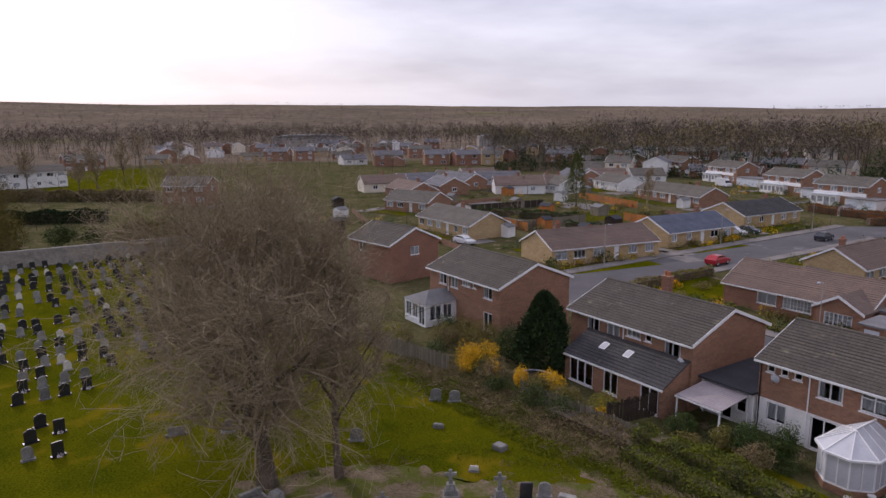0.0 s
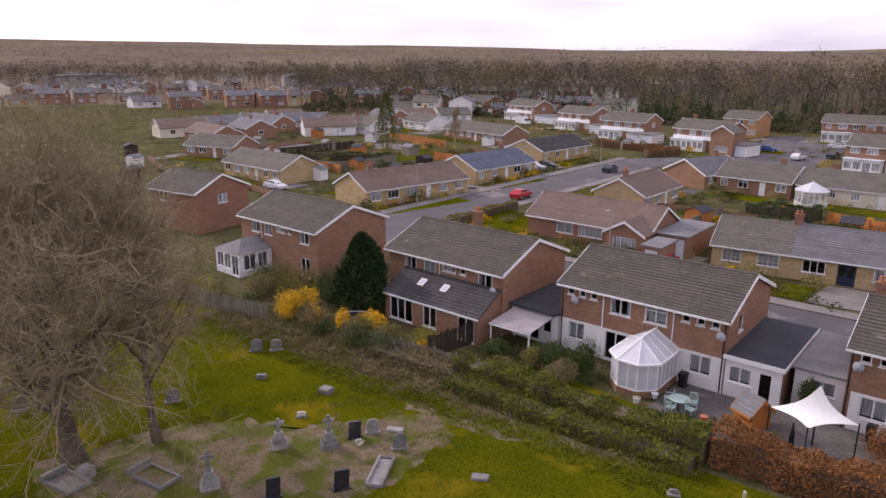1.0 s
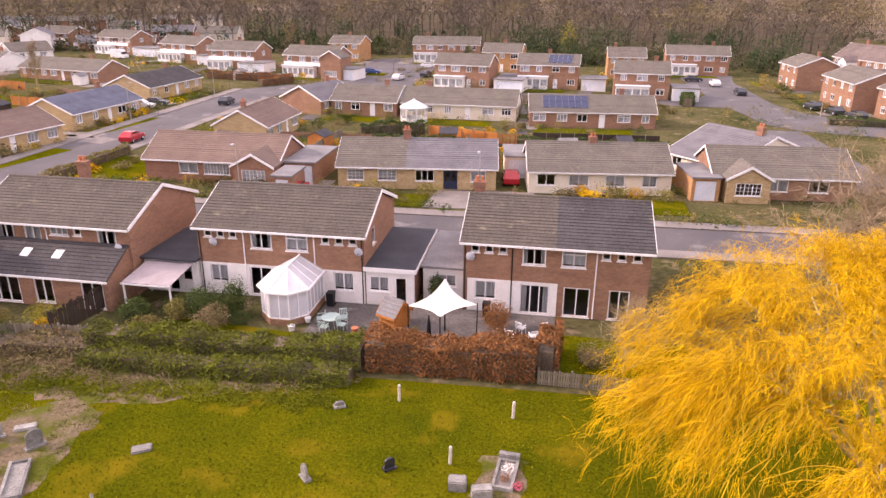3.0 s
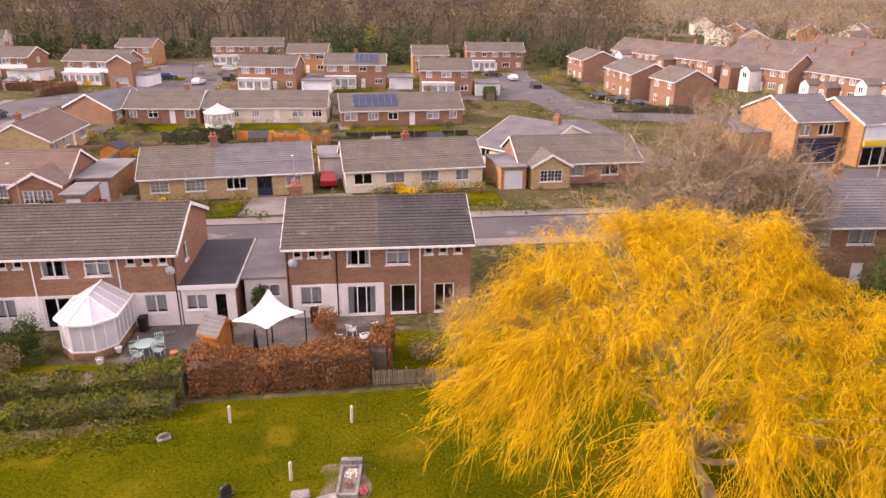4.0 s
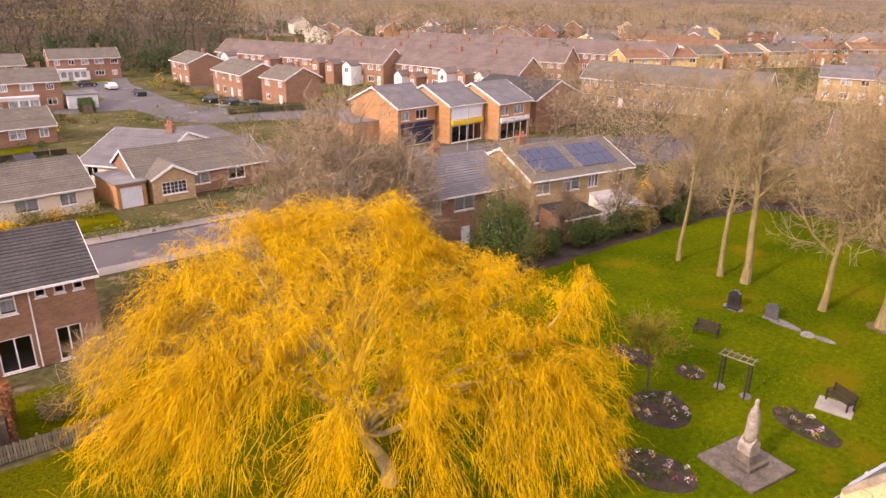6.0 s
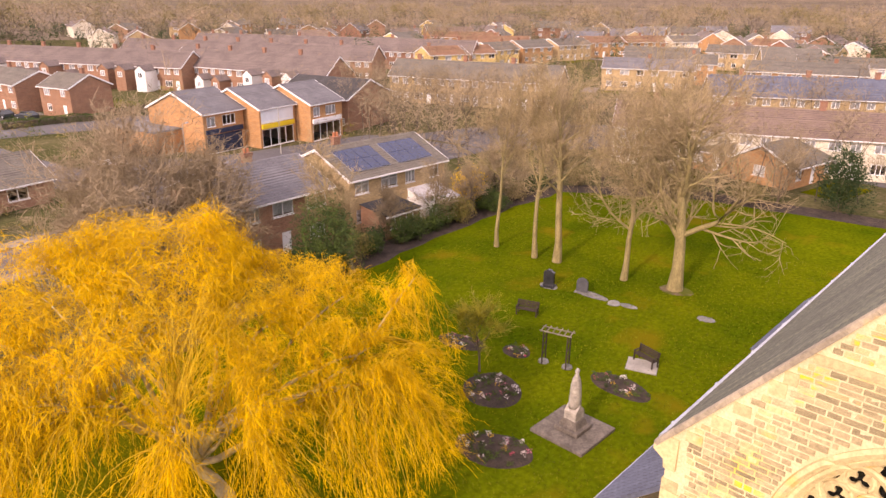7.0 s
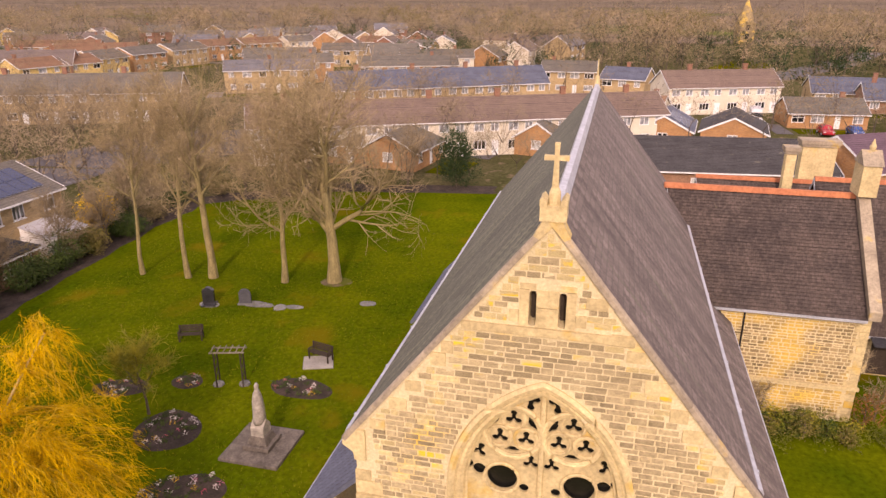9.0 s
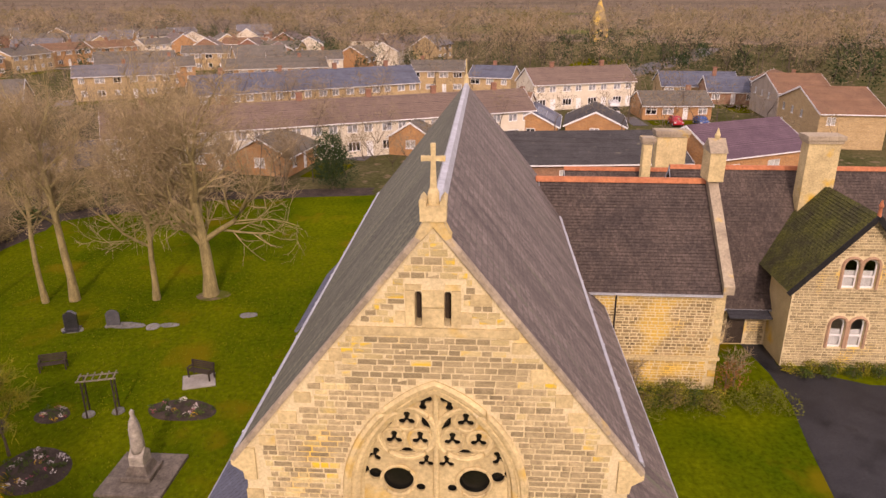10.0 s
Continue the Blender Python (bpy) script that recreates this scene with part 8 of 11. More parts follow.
for mt, n, size, lo, hi, nm, lb in (("bramble", 170, 0.16, -2.2, 1.6, "brambles", "tangle of dead brown brambles along the boundary"), ("straw", 210, 0.11, -2.7, 1.2, "dead_grass", "flattened straw-coloured dead grass along the boundary"), ("hedge_mix", 150, 0.13, -2.4, 1.8, "weeds", "green weeds and ivy growing through the brambles"), ("blade", 170, 0.15, -3.7, -1.6, "rough_grass", "long rough grass where the lawn meets the brambles")):
    v, f = [], []
    for k in range(n):
        u = rnd.random() * (0.66 if mt in ("straw", "bramble") and k % 6 else 1.0)
        o = rnd.uniform(lo + (0.9 if u > 0.55 else 0.0), hi)
        low = 0.35 if o < -1.5 else 1.0
        leaf_cloud(rnd, v, f, (-50 + 39 * u, 29.8 + 2.0 * u + o, 0.08), (rnd.uniform(0.4, 1.0), rnd.uniform(0.3, 0.75), rnd.uniform(0.15, 0.5) * low), 150, size)
    tagged(mesh_of(nm, v, f, mt), lb, "undergrowth", kind="stuff")
# straw and grass that break up the bare earth round the graves
for mt, n, nm, lb in (("straw", 70, "dead_grass", "straw and dead stems on the bare earth"), ("blade", 120, "rough_grass", "ragged grass at the edge of the bare earth")):
    v, f = [], []
    for k in range(n):
        q = rnd.random()
        a = rnd.uniform(0, 6.28)
        r = rnd.uniform(0.9, 1.12) if mt == "blade" else rnd.random() ** 0.5
        leaf_cloud(rnd, v, f, (-29.0 + math.cos(a) * 6.8 * r - 0.5 * math.sin(a) * r, 17.8 + math.sin(a) * 8.6 * r + math.cos(a) * 5.4 * r * 0.9, 0.03), (rnd.uniform(0.3, 0.9), rnd.uniform(0.3, 0.8), rnd.uniform(0.03, 0.10)), 90, 0.09)
    tagged(mesh_of(nm, v, f, mt), lb, "grass", kind="stuff")

# grass tufts that roughen the lawns nearest the camera
v, f = [], []
for _ in range(60000):
    if rnd.random() < 0.55:
        x, y = rnd.uniform(-48, 4), rnd.uniform(9, 32)
    else:
        x, y = rnd.uniform(20, 60), rnd.uniform(4, 35)
    if -37 < x < -21.5 and 9 < y < 27 and rnd.random() < 0.85:
        continue
    a, h, w = rnd.uniform(0, 6.28), rnd.uniform(0.05, 0.13), rnd.uniform(0.02, 0.05)
    dx, dy, b = math.cos(a) * w, math.sin(a) * w, len(v)
    v += [(x - dx, y - dy, 0.0), (x + dx, y + dy, 0.0), (x + rnd.uniform(-0.08, 0.08), y + rnd.uniform(-0.08, 0.08), h)]
    f.append((b, b + 1, b + 2))
tagged(mesh_of("grass_tufts", v, f, "blade"), "short uneven blades of churchyard grass", "grass", kind="stuff")

# ---- the church lawn ----
mon = thing("statue_monument", pose(27.0, 13.7, 0, 0, 0, -6), "weathered stone monument on a square paved base", "monument")
for k, (s, z0, z1, mt) in enumerate(((3.0, -0.03, 0.18, "weathered_step"), (1.35, 0.18, 0.42, "weathered_step"), (1.05, 0.42, 0.8, "weathered_step"))):
    bm = bmesh.new()
    box(bm, -s / 2, s / 2, -s / 2, s / 2, z0, z1)
    if k == 2:
        for q in bm.verts:
            if q.co.z > 0.7:
                q.co.x *= 0.75
                q.co.y *= 0.75
    bmesh.ops.bevel(bm, geom=bm.edges[:], offset=0.03, segments=1, affect="EDGES")
    part("step" if k else "paved_base", bm, mt, mon)
bm = bmesh.new()
prism(bm, [(-0.35, 0.8), (0.35, 0.8), (0.35, 1.25), (0.22, 1.4), (0, 1.6), (-0.22, 1.4), (-0.35, 1.25)], -0.33, 0.33)
bmesh.ops.recalc_face_normals(bm, faces=bm.faces[:])
part("plinth", bm, "statue_stone", mon)
bm = bmesh.new()
tube(bm, [(0, 0, 1.4), (0, 0, 1.6), (0, 0, 2.1), (0, 0.02, 2.6), (0, 0.02, 2.95), (0, 0, 3.15), (0, 0, 3.22), (0, 0, 3.4), (0, 0, 3.52)], [0.34, 0.36, 0.33, 0.3, 0.22, 0.12, 0.1, 0.13, 0.05], 12)
for q in bm.verts:
    q.co.y *= 0.8
for fc in bm.faces:
    fc.smooth = True
statue = tagged(part("statue", bm, "statue_stone", None, m=pose(27.0, 13.7, 0, 0, 0, -6)), "pale weathered robed stone statue on a plinth", "statue")


def bench(m, label, slabbed=False):
    t = thing("park_bench", m, label, "bench", "benches on the church lawn")
    for k in range(4):
        bm = bmesh.new()
        box(bm, -0.75, 0.75, -0.22 + k * 0.115, -0.12 + k * 0.115, 0.42, 0.455)
        part("seat_slat", bm, "wood_dark", t)
    for k in range(4):
        bm = bmesh.new()
        box(bm, -0.75, 0.75, 0.24 + k * 0.02, 0.265 + k * 0.02, 0.5 + k * 0.11, 0.59 + k * 0.11)
        part("back_slat", bm, "wood_dark", t)
    for x in (-0.68, 0.68):
        for y, h in ((-0.2, 0.62), (0.26, 0.95)):
            bm = bmesh.new()
            box(bm, x - 0.035, x + 0.035, y - 0.035, y + 0.035, 0, h)
            part("leg", bm, "wood_dark", t)
        bm = bmesh.new()
        box(bm, x - 0.045, x + 0.045, -0.26, 0.28, 0.62, 0.66)
        part("armrest", bm, "wood_dark", t)
    return t


bench(pose(36.9, 22.4, 0.01, 0, 0, -75), "dark timber park bench on the grass")
bench(pose(35.5, 13.5, 0.09, 0, 0, -110), "dark timber park bench on a concrete slab")
sheet("bench_slab", [(34.7, 12.5), (36.1, 12.9), (35.7, 14.6), (34.3, 14.2)], 0.09, "concrete", "concrete slab under the bench", "slab", 0.1)
arch = thing("rose_arch", pose(32.2, 17.6, 0, 0, 0, -80), "rustic timber rose arch over stone feet", "arch")
for x in (-0.72, 0.72):
    for y in (-0.3, 0.3):
        bm = bmesh.new()
        tube(bm, [(x, y, 0), (x, y, 2.15)], [0.045, 0.04], 7)
        part("post", bm, "wood_dark", arch)
    for z in (0.6, 1.1, 1.6):
        bm = bmesh.new()
        bar(bm, (x, -0.3, z), (x, 0.3, z + 0.2), 0.035)
        part("rung", bm, "wood_dark", arch)
    bm = bmesh.new()
    tube(bm, [(x * 1.0, 0, -0.02), (x, 0, 0.12), (x, 0, 0.2)], [0.34, 0.3, 0.1], 9)
    part("stone_foot", bm, "grave", arch)
for y in (-0.3, 0.3):
    bm = bmesh.new()
    bar(bm, (-0.95, y, 2.15), (0.95, y, 2.15), 0.06)
    part("beam", bm, "wood", arch)
for k in range(6):
    bm = bmesh.new()
    bar(bm, (-0.85 + k * 0.34, -0.45, 2.2), (-0.85 + k * 0.34, 0.45, 2.2), 0.045)
    part("crosspiece", bm, "wood", arch)


def flower_bed(c, rx, ry, ang, seed, label):
    r = random.Random(seed)
    t = thing("flower_bed", pose(c[0], c[1], 0, 0, 0, ang), label, "flower bed", "flower beds on the church lawn")
    bm = bmesh.new()
    n = 28
    edge = [bm.verts.new((math.cos(a) * rx * (1 + 0.05 * math.sin(3 * a + seed)), math.sin(a) * ry * (1 + 0.06 * math.sin(2 * a)), 0.02)) for a in (2 * math.pi * k / n for k in range(n))]
    mid = [bm.verts.new((v.co.x * 0.7, v.co.y * 0.7, 0.1 + r.uniform(-0.02, 0.03))) for v in edge]
    c0 = bm.verts.new((0, 0, 0.13))
    for k in range(n):
        j = (k + 1) % n
        bm.faces.new((edge[k], edge[j], mid[j], mid[k])), bm.faces.new((mid[k], mid[j], c0))
    part("soil", bm, "bed", t)
    for mt, cnt, sz in (("ever", int(14 * rx * ry), 0.11), ("flower_white", int(5 * rx * ry), 0.07), ("flower_red", 3, 0.06), ("forsythia", 2, 0.07)):
        v, f = [], []
        for _ in range(max(2, cnt)):
            a, q = r.uniform(0, 6.28), r.uniform(0.1, 0.88) ** 0.6
            leaf_cloud(r, v, f, (math.cos(a) * rx * q, math.sin(a) * ry * q, 0.16), (0.16, 0.16, 0.1), 26, sz)
        tagged(mesh_of("planting" if mt == "ever" else "blossom", v, f, mt, t), kind="stuff")
    return t


flower_bed((32.3, 13.6), 1.0, 1.85, -8, 1, "oval bed of dark soil with small flowers")
flower_bed((27.6, 18.9), 1.8, 1.6, 30, 2, "round bed of dark soil with yellow blooms and ornaments")
flower_bed((32.1, 20.2), 0.75, 0.9, 0, 3, "small round bed with white flowers")
flower_bed((23.3, 15.9), 1.3, 1.9, 20, 4, "bed of dark soil near the willow")
flower_bed((31.0, 23.5), 0.9, 1.6, 10, 5, "small bed beneath a young tree")
bare_tree("young_tree", (28.8, 20.6), 90, 3.6, 0.07, 3, 0.95, "young tree coming into thin yellow-green leaf", "bark", "spring", kids=(9, 5, 4), first=0.35, min_r=0.008, twigs=2600, twig_len=0.45, twig_w=0.03)
headstone(pose(42.1, 23.7, 0, 0, 0, -80), 0.8, 1.35, "ogee", "granite", "black shouldered headstone on the church lawn", "headstones on the church lawn", th=0.3)
headstone(pose(42.5, 21.2, 0, 0, 0, -84), 0.85, 1.2, "round", "slate_grey", "dark grey headstone on the church lawn", "headstones on the church lawn")
for x, y, w, l in ((42.1, 23.7, 1.0, 1.5), (42.6, 20.4, 0.9, 2.6), (42.3, 18.6, 1.0, 0.9), (42.5, 17.6, 0.6, 1.3), (43.8, 12.7, 0.8, 1.3), (47.3, 16.0, 1.9, 2.3)):
    t = thing("stone_slab", pose(x, y, 0, 0, 0, rnd.uniform(-12, 12)), "pale flat stone slab let into the lawn", "slab", "flat slabs on the church lawn")
    bm = bmesh.new()
    n = 12
    slab(bm, [(math.cos(a) * w / 2 * (1 + 0.1 * math.sin(3 * a)), math.sin(a) * l / 2 * (1 + 0.08 * math.cos(2 * a + x))) for a in (2 * math.pi * k / n for k in range(n))], -0.02, 0.05)
    part("slab", bm, "soil" if w > 1.5 else "grave", t)

# presbytery forecourt
sheet("driveway", [(38.6, -18.9), (38.4, -20.6), (35.6, -19.9), (33.2, -24.0), (32.4, -30), (20, -40), (22, -18.0), (24.2, -16.7), (28.0, -17.6), (31.5, -18.6), (34.6, -19.0)], 0.025, "drive", "dark wet-looking tarmac drive by the presbytery", "driveway")
v, f = [], []
for k in range(46):
    x, y = rnd.uniform(30.6, 33.0), rnd.uniform(-18.2, -8.2)
    leaf_cloud(rnd, v, f, (x, y, 0.35), (rnd.uniform(0.4, 0.9), rnd.uniform(0.4, 0.9), rnd.uniform(0.3, 0.8)), 150, 0.12)
for k in range(26):
    leaf_cloud(rnd, v, f, (rnd.uniform(34.2, 35.8), rnd.uniform(-29, -20.8), 0.25), (0.6, 0.8, rnd.uniform(0.2, 0.4)), 130, 0.11)
tagged(mesh_of("shrubbery", v, f, "hedge_mix"), "mixed evergreen shrubbery at the foot of the walls", "shrubs", kind="stuff")
for x, y, h in ((32.6, -10.4, 1.9), (33.4, -16.3, 2.0), (37.5, -17.2, 1.6)):
    bare_tree("bare_shrub", (x, y), int(x * 10), h, 0.05, 2, 1.0, "leafless shrub against the stone wall", "bark", "twig", "bare shrubs by the wing", kids=(9, 5), first=0.1, twigs=500, twig_len=0.4, twig_w=0.02, min_r=0.008)


# ---- further houses, shops and streets ----
def terrace(name, xy, ang, L, D, eave, ridge, wall_mat, roof_mat, label, seed, unit=5.0, z=0.0, offshoots=False):
    """A row of houses under one roof: windows house by house, a stack on every party wall."""
    r = random.Random(seed)
    FINE[0] = False
    n = max(2, round(L / unit))
    u = L / n
    ops = []
    for i in range(n):
        x = i * u
        ops += [(x + u * 0.12, x + u * 0.42, eave - 1.6, eave - 0.45, 2), (x + u * 0.6, x + u * 0.85, eave - 1.6, eave - 0.45, 2)]
        if eave > 4:
            ops += [(x + u * 0.12, x + u * 0.48, 0.8, 2.1, 3), (x + u * 0.65, x + u * 0.85, 0.05, 2.1, 0, "door")]
    h = dwelling(name, xy, ang, L, D, eave, ridge, wall_mat, roof_mat, ops, [], label=label, category="terraced houses", group="terraces east of the churchyard", chim=[(u * (i + 1), D / 2, ridge + 1.0) for i in range(0, n - 1, 2)], chim_mat="brick_dark", z=z)
    if offshoots:
        for i in range(n):
            if r.random() < 0.92:
                x = i * u + u * 0.25
                bm = bmesh.new()
                w, d, e = u * 0.5, r.uniform(3.0, 4.2), r.choice((2.6, 4.4, 4.4))
                prism(bm, [(x, 0), (x + w, 0), (x + w, e), (x + w / 2, e + 1.0), (x, e)], -d, -0.002)
                bmesh.ops.recalc_face_normals(bm, faces=bm.faces[:])
                o = part("offshoot", bm, r.choice((wall_mat, wall_mat, "white_render", "white_render")), h)
                bm = bmesh.new()
                prism(bm, [(x - 0.15, e - 0.1), (x + w / 2, e + 1.02), (x + w + 0.15, e - 0.1), (x + w + 0.15, e + 0.06), (x + w / 2, e + 1.18), (x - 0.15, e + 0.06)], -d - 0.15, -0.004)
                bmesh.ops.recalc_face_normals(bm, faces=bm.faces[:])
                part("offshoot_roof", bm, roof_mat, o)
                window(o, pose(x + w * 0.28, -d - 0.12, e - 1.5), w * 0.44, 1.15, 2)
    FINE[0] = True
    return h


terrace("terrace", (65.6, 191.4), -69, 56, 9, 5.0, 8.0, "brick", "tile_terrace", "long brick terrace with brown roofs and chimneys", 1, offshoots=True)
terrace("terrace", (88.5, 148.5), -80, 44, 9, 5.0, 8.2, "brick", "tile_terrace", "brick terrace with back offshoots and tall chimneys", 2, offshoots=True)
terrace("terrace", (99.0, 190.0), -69, 74, 9, 5.0, 8.2, "brick", "tile_terrace", "second brick terrace behind the first", 3)
terrace("terrace", (128.0, 200.0), -69, 90, 9, 5.0, 8.2, "brick_dark", "tile_terrace", "third brick terrace further back", 4)
terrace("terrace", (104.5, 96.0), -74, 34, 8, 5.2, 8.0, "brick_buff", "tile_brown", "buff brick terrace beyond the car park", 5)
terrace("terrace", (83.0, 38.0), -70, 58, 8, 4.9, 7.4, "render", "tile_pink", "cream terrace under a long faded red roof", 6)
terrace("terrace", (120.0, 38.0), -64, 42, 8, 5.0, 7.8, "brick_buff", "tile_blue", "terrace with blue-grey slate roof", 7)
terrace("terrace", (132.3, -21.3), -74, 22, 8, 5.0, 7.6, "render", "tile_pink", "cream terrace with faded red tiles", 8)
G8, G9 = "newer houses in the east", "bungalows beyond the church"
plain("one", "bungalow", (86.4, 29.6), -93, 5.4, 8.0, "brick_orange", "tile_brown", "small orange brick gabled bungalow", G9, 60)
for x, y, a, w, d, wm, rm, lb in ((84.6, 23.6, -105, 7.4, 10, "brick_orange", "tile_brown", "orange brick bungalow gable beyond the trees"), (95.0, 4.8, -110, 6.4, 10, "brick_orange", "tile_brown", "orange brick bungalow gable beyond the church"), (103.0, -12.2, -103, 7.7, 11, "brick_orange", "tile_blue", "orange brick bungalow with solar panels"), (102.6, -21.2, -104, 8.6, 11, "brick_orange", "tile_dark", "orange brick bungalow with dark roof")):
    # ridge runs away from the church: the gable end is the front
    c, s = math.cos(radians(a)), math.sin(radians(a))
    hb = plain("one", "bungalow", (x + c * w, y + s * w), a + 90, d, w, wm, rm, lb, G9, int(x), side_windows=True, chim=False)
    if "solar" in lb:
        solar(hb, w, 2.5, 4.5, 1.5, 0.4, 6, 2)
plain("one", "bungalow", (121.8, -39.0), -92, 12.2, 8.5, "brick_orange", "tile_brown", "orange brick bungalow with white windows", G9, 61)
plain("one", "house", (117.4, -10.5), -110, 7.0, 11.0, "render", "tile_red", "cream gabled house with red tiles", G9, 62)
dwelling("village_hall", (76.0, -6.0), -90, 24.0, 15.0, 2.8, 5.0, "brick", "tile_dark", [(3, 5, 0.9, 2.1), (9, 11, 0.9, 2.1), (15, 17, 0.9, 2.1)], [], label="broad low hall with a dark tiled roof", group=G9, category="hall")
dwelling("hall", (77.0, -33.5), -68, 15.0, 11.0, 3.0, 5.8, "brick_orange", "tile_purple", [(2, 3.5, 0.9, 2.1), (8, 10, 0.9, 2.1)], [], label="hall with a wide purple tiled roof", group=G9, category="hall")
plain("two", "house", (139.5, -66.3), 168, 15.0, 8.0, "pebbledash", "tile_red", "grey pebbledashed house with red tiles", G9, 63)
dwelling("cottage", (118.0, -61.0), -100, 9.0, 16.0, 5.0, 7.4, "pebbledash", "tile_red", [(1, 2.2, 3.4, 4.5), (5, 6.2, 3.4, 4.5), (1, 2.2, 0.9, 2.1), (5, 6.2, 0.9, 2.1)], [], [(2, 3, 3.4, 4.5), (6, 7, 3.4, 4.5), (10, 11, 3.4, 4.5)], label="pebbledashed house with red tiles and stone gable", group=G9)
dwelling("cottage", (96.0, -55.8), -100, 9.0, 18.0, 5.0, 7.6, "brick_buff", "tile_red", [(1, 2.2, 3.4, 4.5), (1, 2.2, 0.9, 2.1)], [], [(2, 3, 3.4, 4.5), (6, 7, 3.4, 4.5), (10, 11, 3.4, 4.5), (2, 3, 0.9, 2.1)], label="long stone house with red pantiled roof", group=G9)
plain("one", "house", (150.0, -52.0), -100, 16.0, 12.0, "brick_buff", "tile_blue", "buff building with blue slate roof and skylights", G9, 64)
plain("one", "house", (140.0, -58.0), -100, 10.0, 10.0, "brick", "tile_blue", "brick building with blue slate roof", G9, 65)
plain("two", "house", (147.0, -10.0), -110, 9.0, 9.0, "brick_buff", "tile_blue", "stone house with slate roof by the road", G9, 66)
plain("two", "house", (160.0, 2.0), -95, 12.0, 9.0, "brick_buff", "tile_brown", "stone house among the bare trees", G9, 67)
for i, (x, y, a, w, wm, rm) in enumerate(((148.3, 121.0, -22, 11, "yellow_render", "tile_red"), (160.0, 116.5, -20, 9, "yellow_render", "tile_red"), (174.4, 119.0, -10, 12, "yellow_render", "tile_brown"), (190.0, 118.0, -12, 14, "brick_orange", "tile_brown"), (207.0, 115.0, -15, 16, "brick_buff", "tile_brown"), (226.0, 115.4, -34, 16, "brick_orange", "tile_red"), (240.0, 106.0, -34, 16, "brick_orange", "tile_red"), (255.0, 95.0, -40, 12, "render", "tile_brown"),
                                      (239.0, 52.0, -100, 13, "brick_buff", "tile_brown"), (200.0, 150.0, -60, 24, "brick_orange", "tile_red"), (215.0, 175.0, -70, 26, "brick_orange", "tile_red"), (170.0, 165.0, -78, 30, "brick", "tile_brown"), (260.0, 70.0, -95, 16, "render", "tile_red"), (215.0, 70.0, -80, 22, "brick_buff", "tile_brown"), (190.0, 85.0, -75, 20, "brick", "tile_brown"), (168.0, 75.0, -70, 22, "brick_orange", "tile_brown"), (165.0, 45.0, -75, 24, "brick_orange", "tile_brown"), (190.0, 40.0, -80, 20, "render", "tile_brown"), (150.0, 72.0, -70, 20, "brick_buff", "tile_grey"))):
    plain("two", "house", (x, y), a, w, 9.0, wm, rm, "distant %s house among bare trees" % {"yellow_render": "yellow rendered", "brick_orange": "orange brick", "brick_buff": "buff brick", "render": "cream", "brick": "brick"}[wm], G8, 100 + i, side_windows=True)

# the parade of shops: three stepped gabled units and a single-storey wing
SG = "shops in the parade"
for i, (x, y) in enumerate(((51.6, 80.6), (59.0, 78.6), (66.4, 76.6))):
    sh = thing("shop", pose(x, y, 0, 0, 0, 6), ("brick shop with a dark shutter and purple fascia", "brick shop with a yellow fascia and glazed front", "brick shop with white upper windows")[i], "shop", SG)
    front = [(0.6, 2.0, 3.6, 4.9, 2), (3.2, 5.4, 3.6, 4.9, 3), (0.4, 6.4, 0.1, 2.5, 4)]
    walls(sh, 6.9, 11.0, 5.4, 7.7, "brick_orange", front=front)
    gable_roof(sh, 6.9, 11.0, 5.4, 7.7, "tile_grey", over=0.3, verge=0.25)
    bm = bmesh.new()
    box(bm, 0.3, 6.5, -0.25, -0.002, 2.65, 3.25)
    part("fascia", bm, ("navy", "yellow", "upvc")[i], sh)
    if i == 0:
        bm = bmesh.new()
        n = 14
        g0 = [[bm.verts.new((xx, -0.03 - 0.03 * (k % 2), 0.1 + 2.4 * k / n)) for k in range(n + 1)] for xx in (0.45, 6.35)]
        for k in range(n):
            bm.faces.new((g0[0][k], g0[1][k], g0[1][k + 1], g0[0][k + 1]))
        part("roller_shutter", bm, "navy", sh, "dark blue roller shutter")
    bm = bmesh.new()
    box(bm, 0.3, 6.5, -0.02, -0.002, 3.3, 5.1)
    if i == 1:
        part("upper_panel", bm, "garage", sh, "pale panel between the windows")
    else:
        bm.free()
wg = thing("shop_wing", pose(46.8, 84.5, 0, 0, 0, 6), "single-storey brick wing of the shops with flat roof", "shop", SG)
walls(wg, 5.4, 9.0, 3.0, 3.1, "brick_orange")
bm = bmesh.new()
box(bm, -0.1, 5.4, -0.1, 9.1, 3.1, 3.25)
part("flat_roof", bm, "grey_felt", wg)
plain("two", "house", (73.0, 92.0), -80, 14, 12, "brick", "tile_dark", "tall dark-roofed brick building behind the shops", G6, 70, chim=False)

# roads to the east
sheet("street", [(30.0, 134.0), (31.0, 127), (32.0, 118), (36, 113.5), (66, 105.0), (110, 96), (110, 104), (68, 114), (50, 122), (42, 130), (39, 140), (38.5, 172), (41, 186), (30, 192), (27.5, 178), (28.5, 150), (25.5, 144), (22, 141.9), (22, 134.6)], 0.034, "asphalt", "grey asphalt close and junction", "road")
sheet("street", [(36.0, 57.0), (40, 60), (41.5, 72), (37, 88), (36, 113), (31, 113), (28, 98), (31, 84), (33, 66), (31, 62.5)], 0.037, "asphalt", "side road running down past the shops", "road")
sheet("forecourt", [(41, 60), (60, 56), (79, 54), (78, 66), (76, 74.5), (50, 79.5), (43, 88), (38, 86)], 0.03, "asphalt", "worn tarmac forecourt before the shops", "car park")
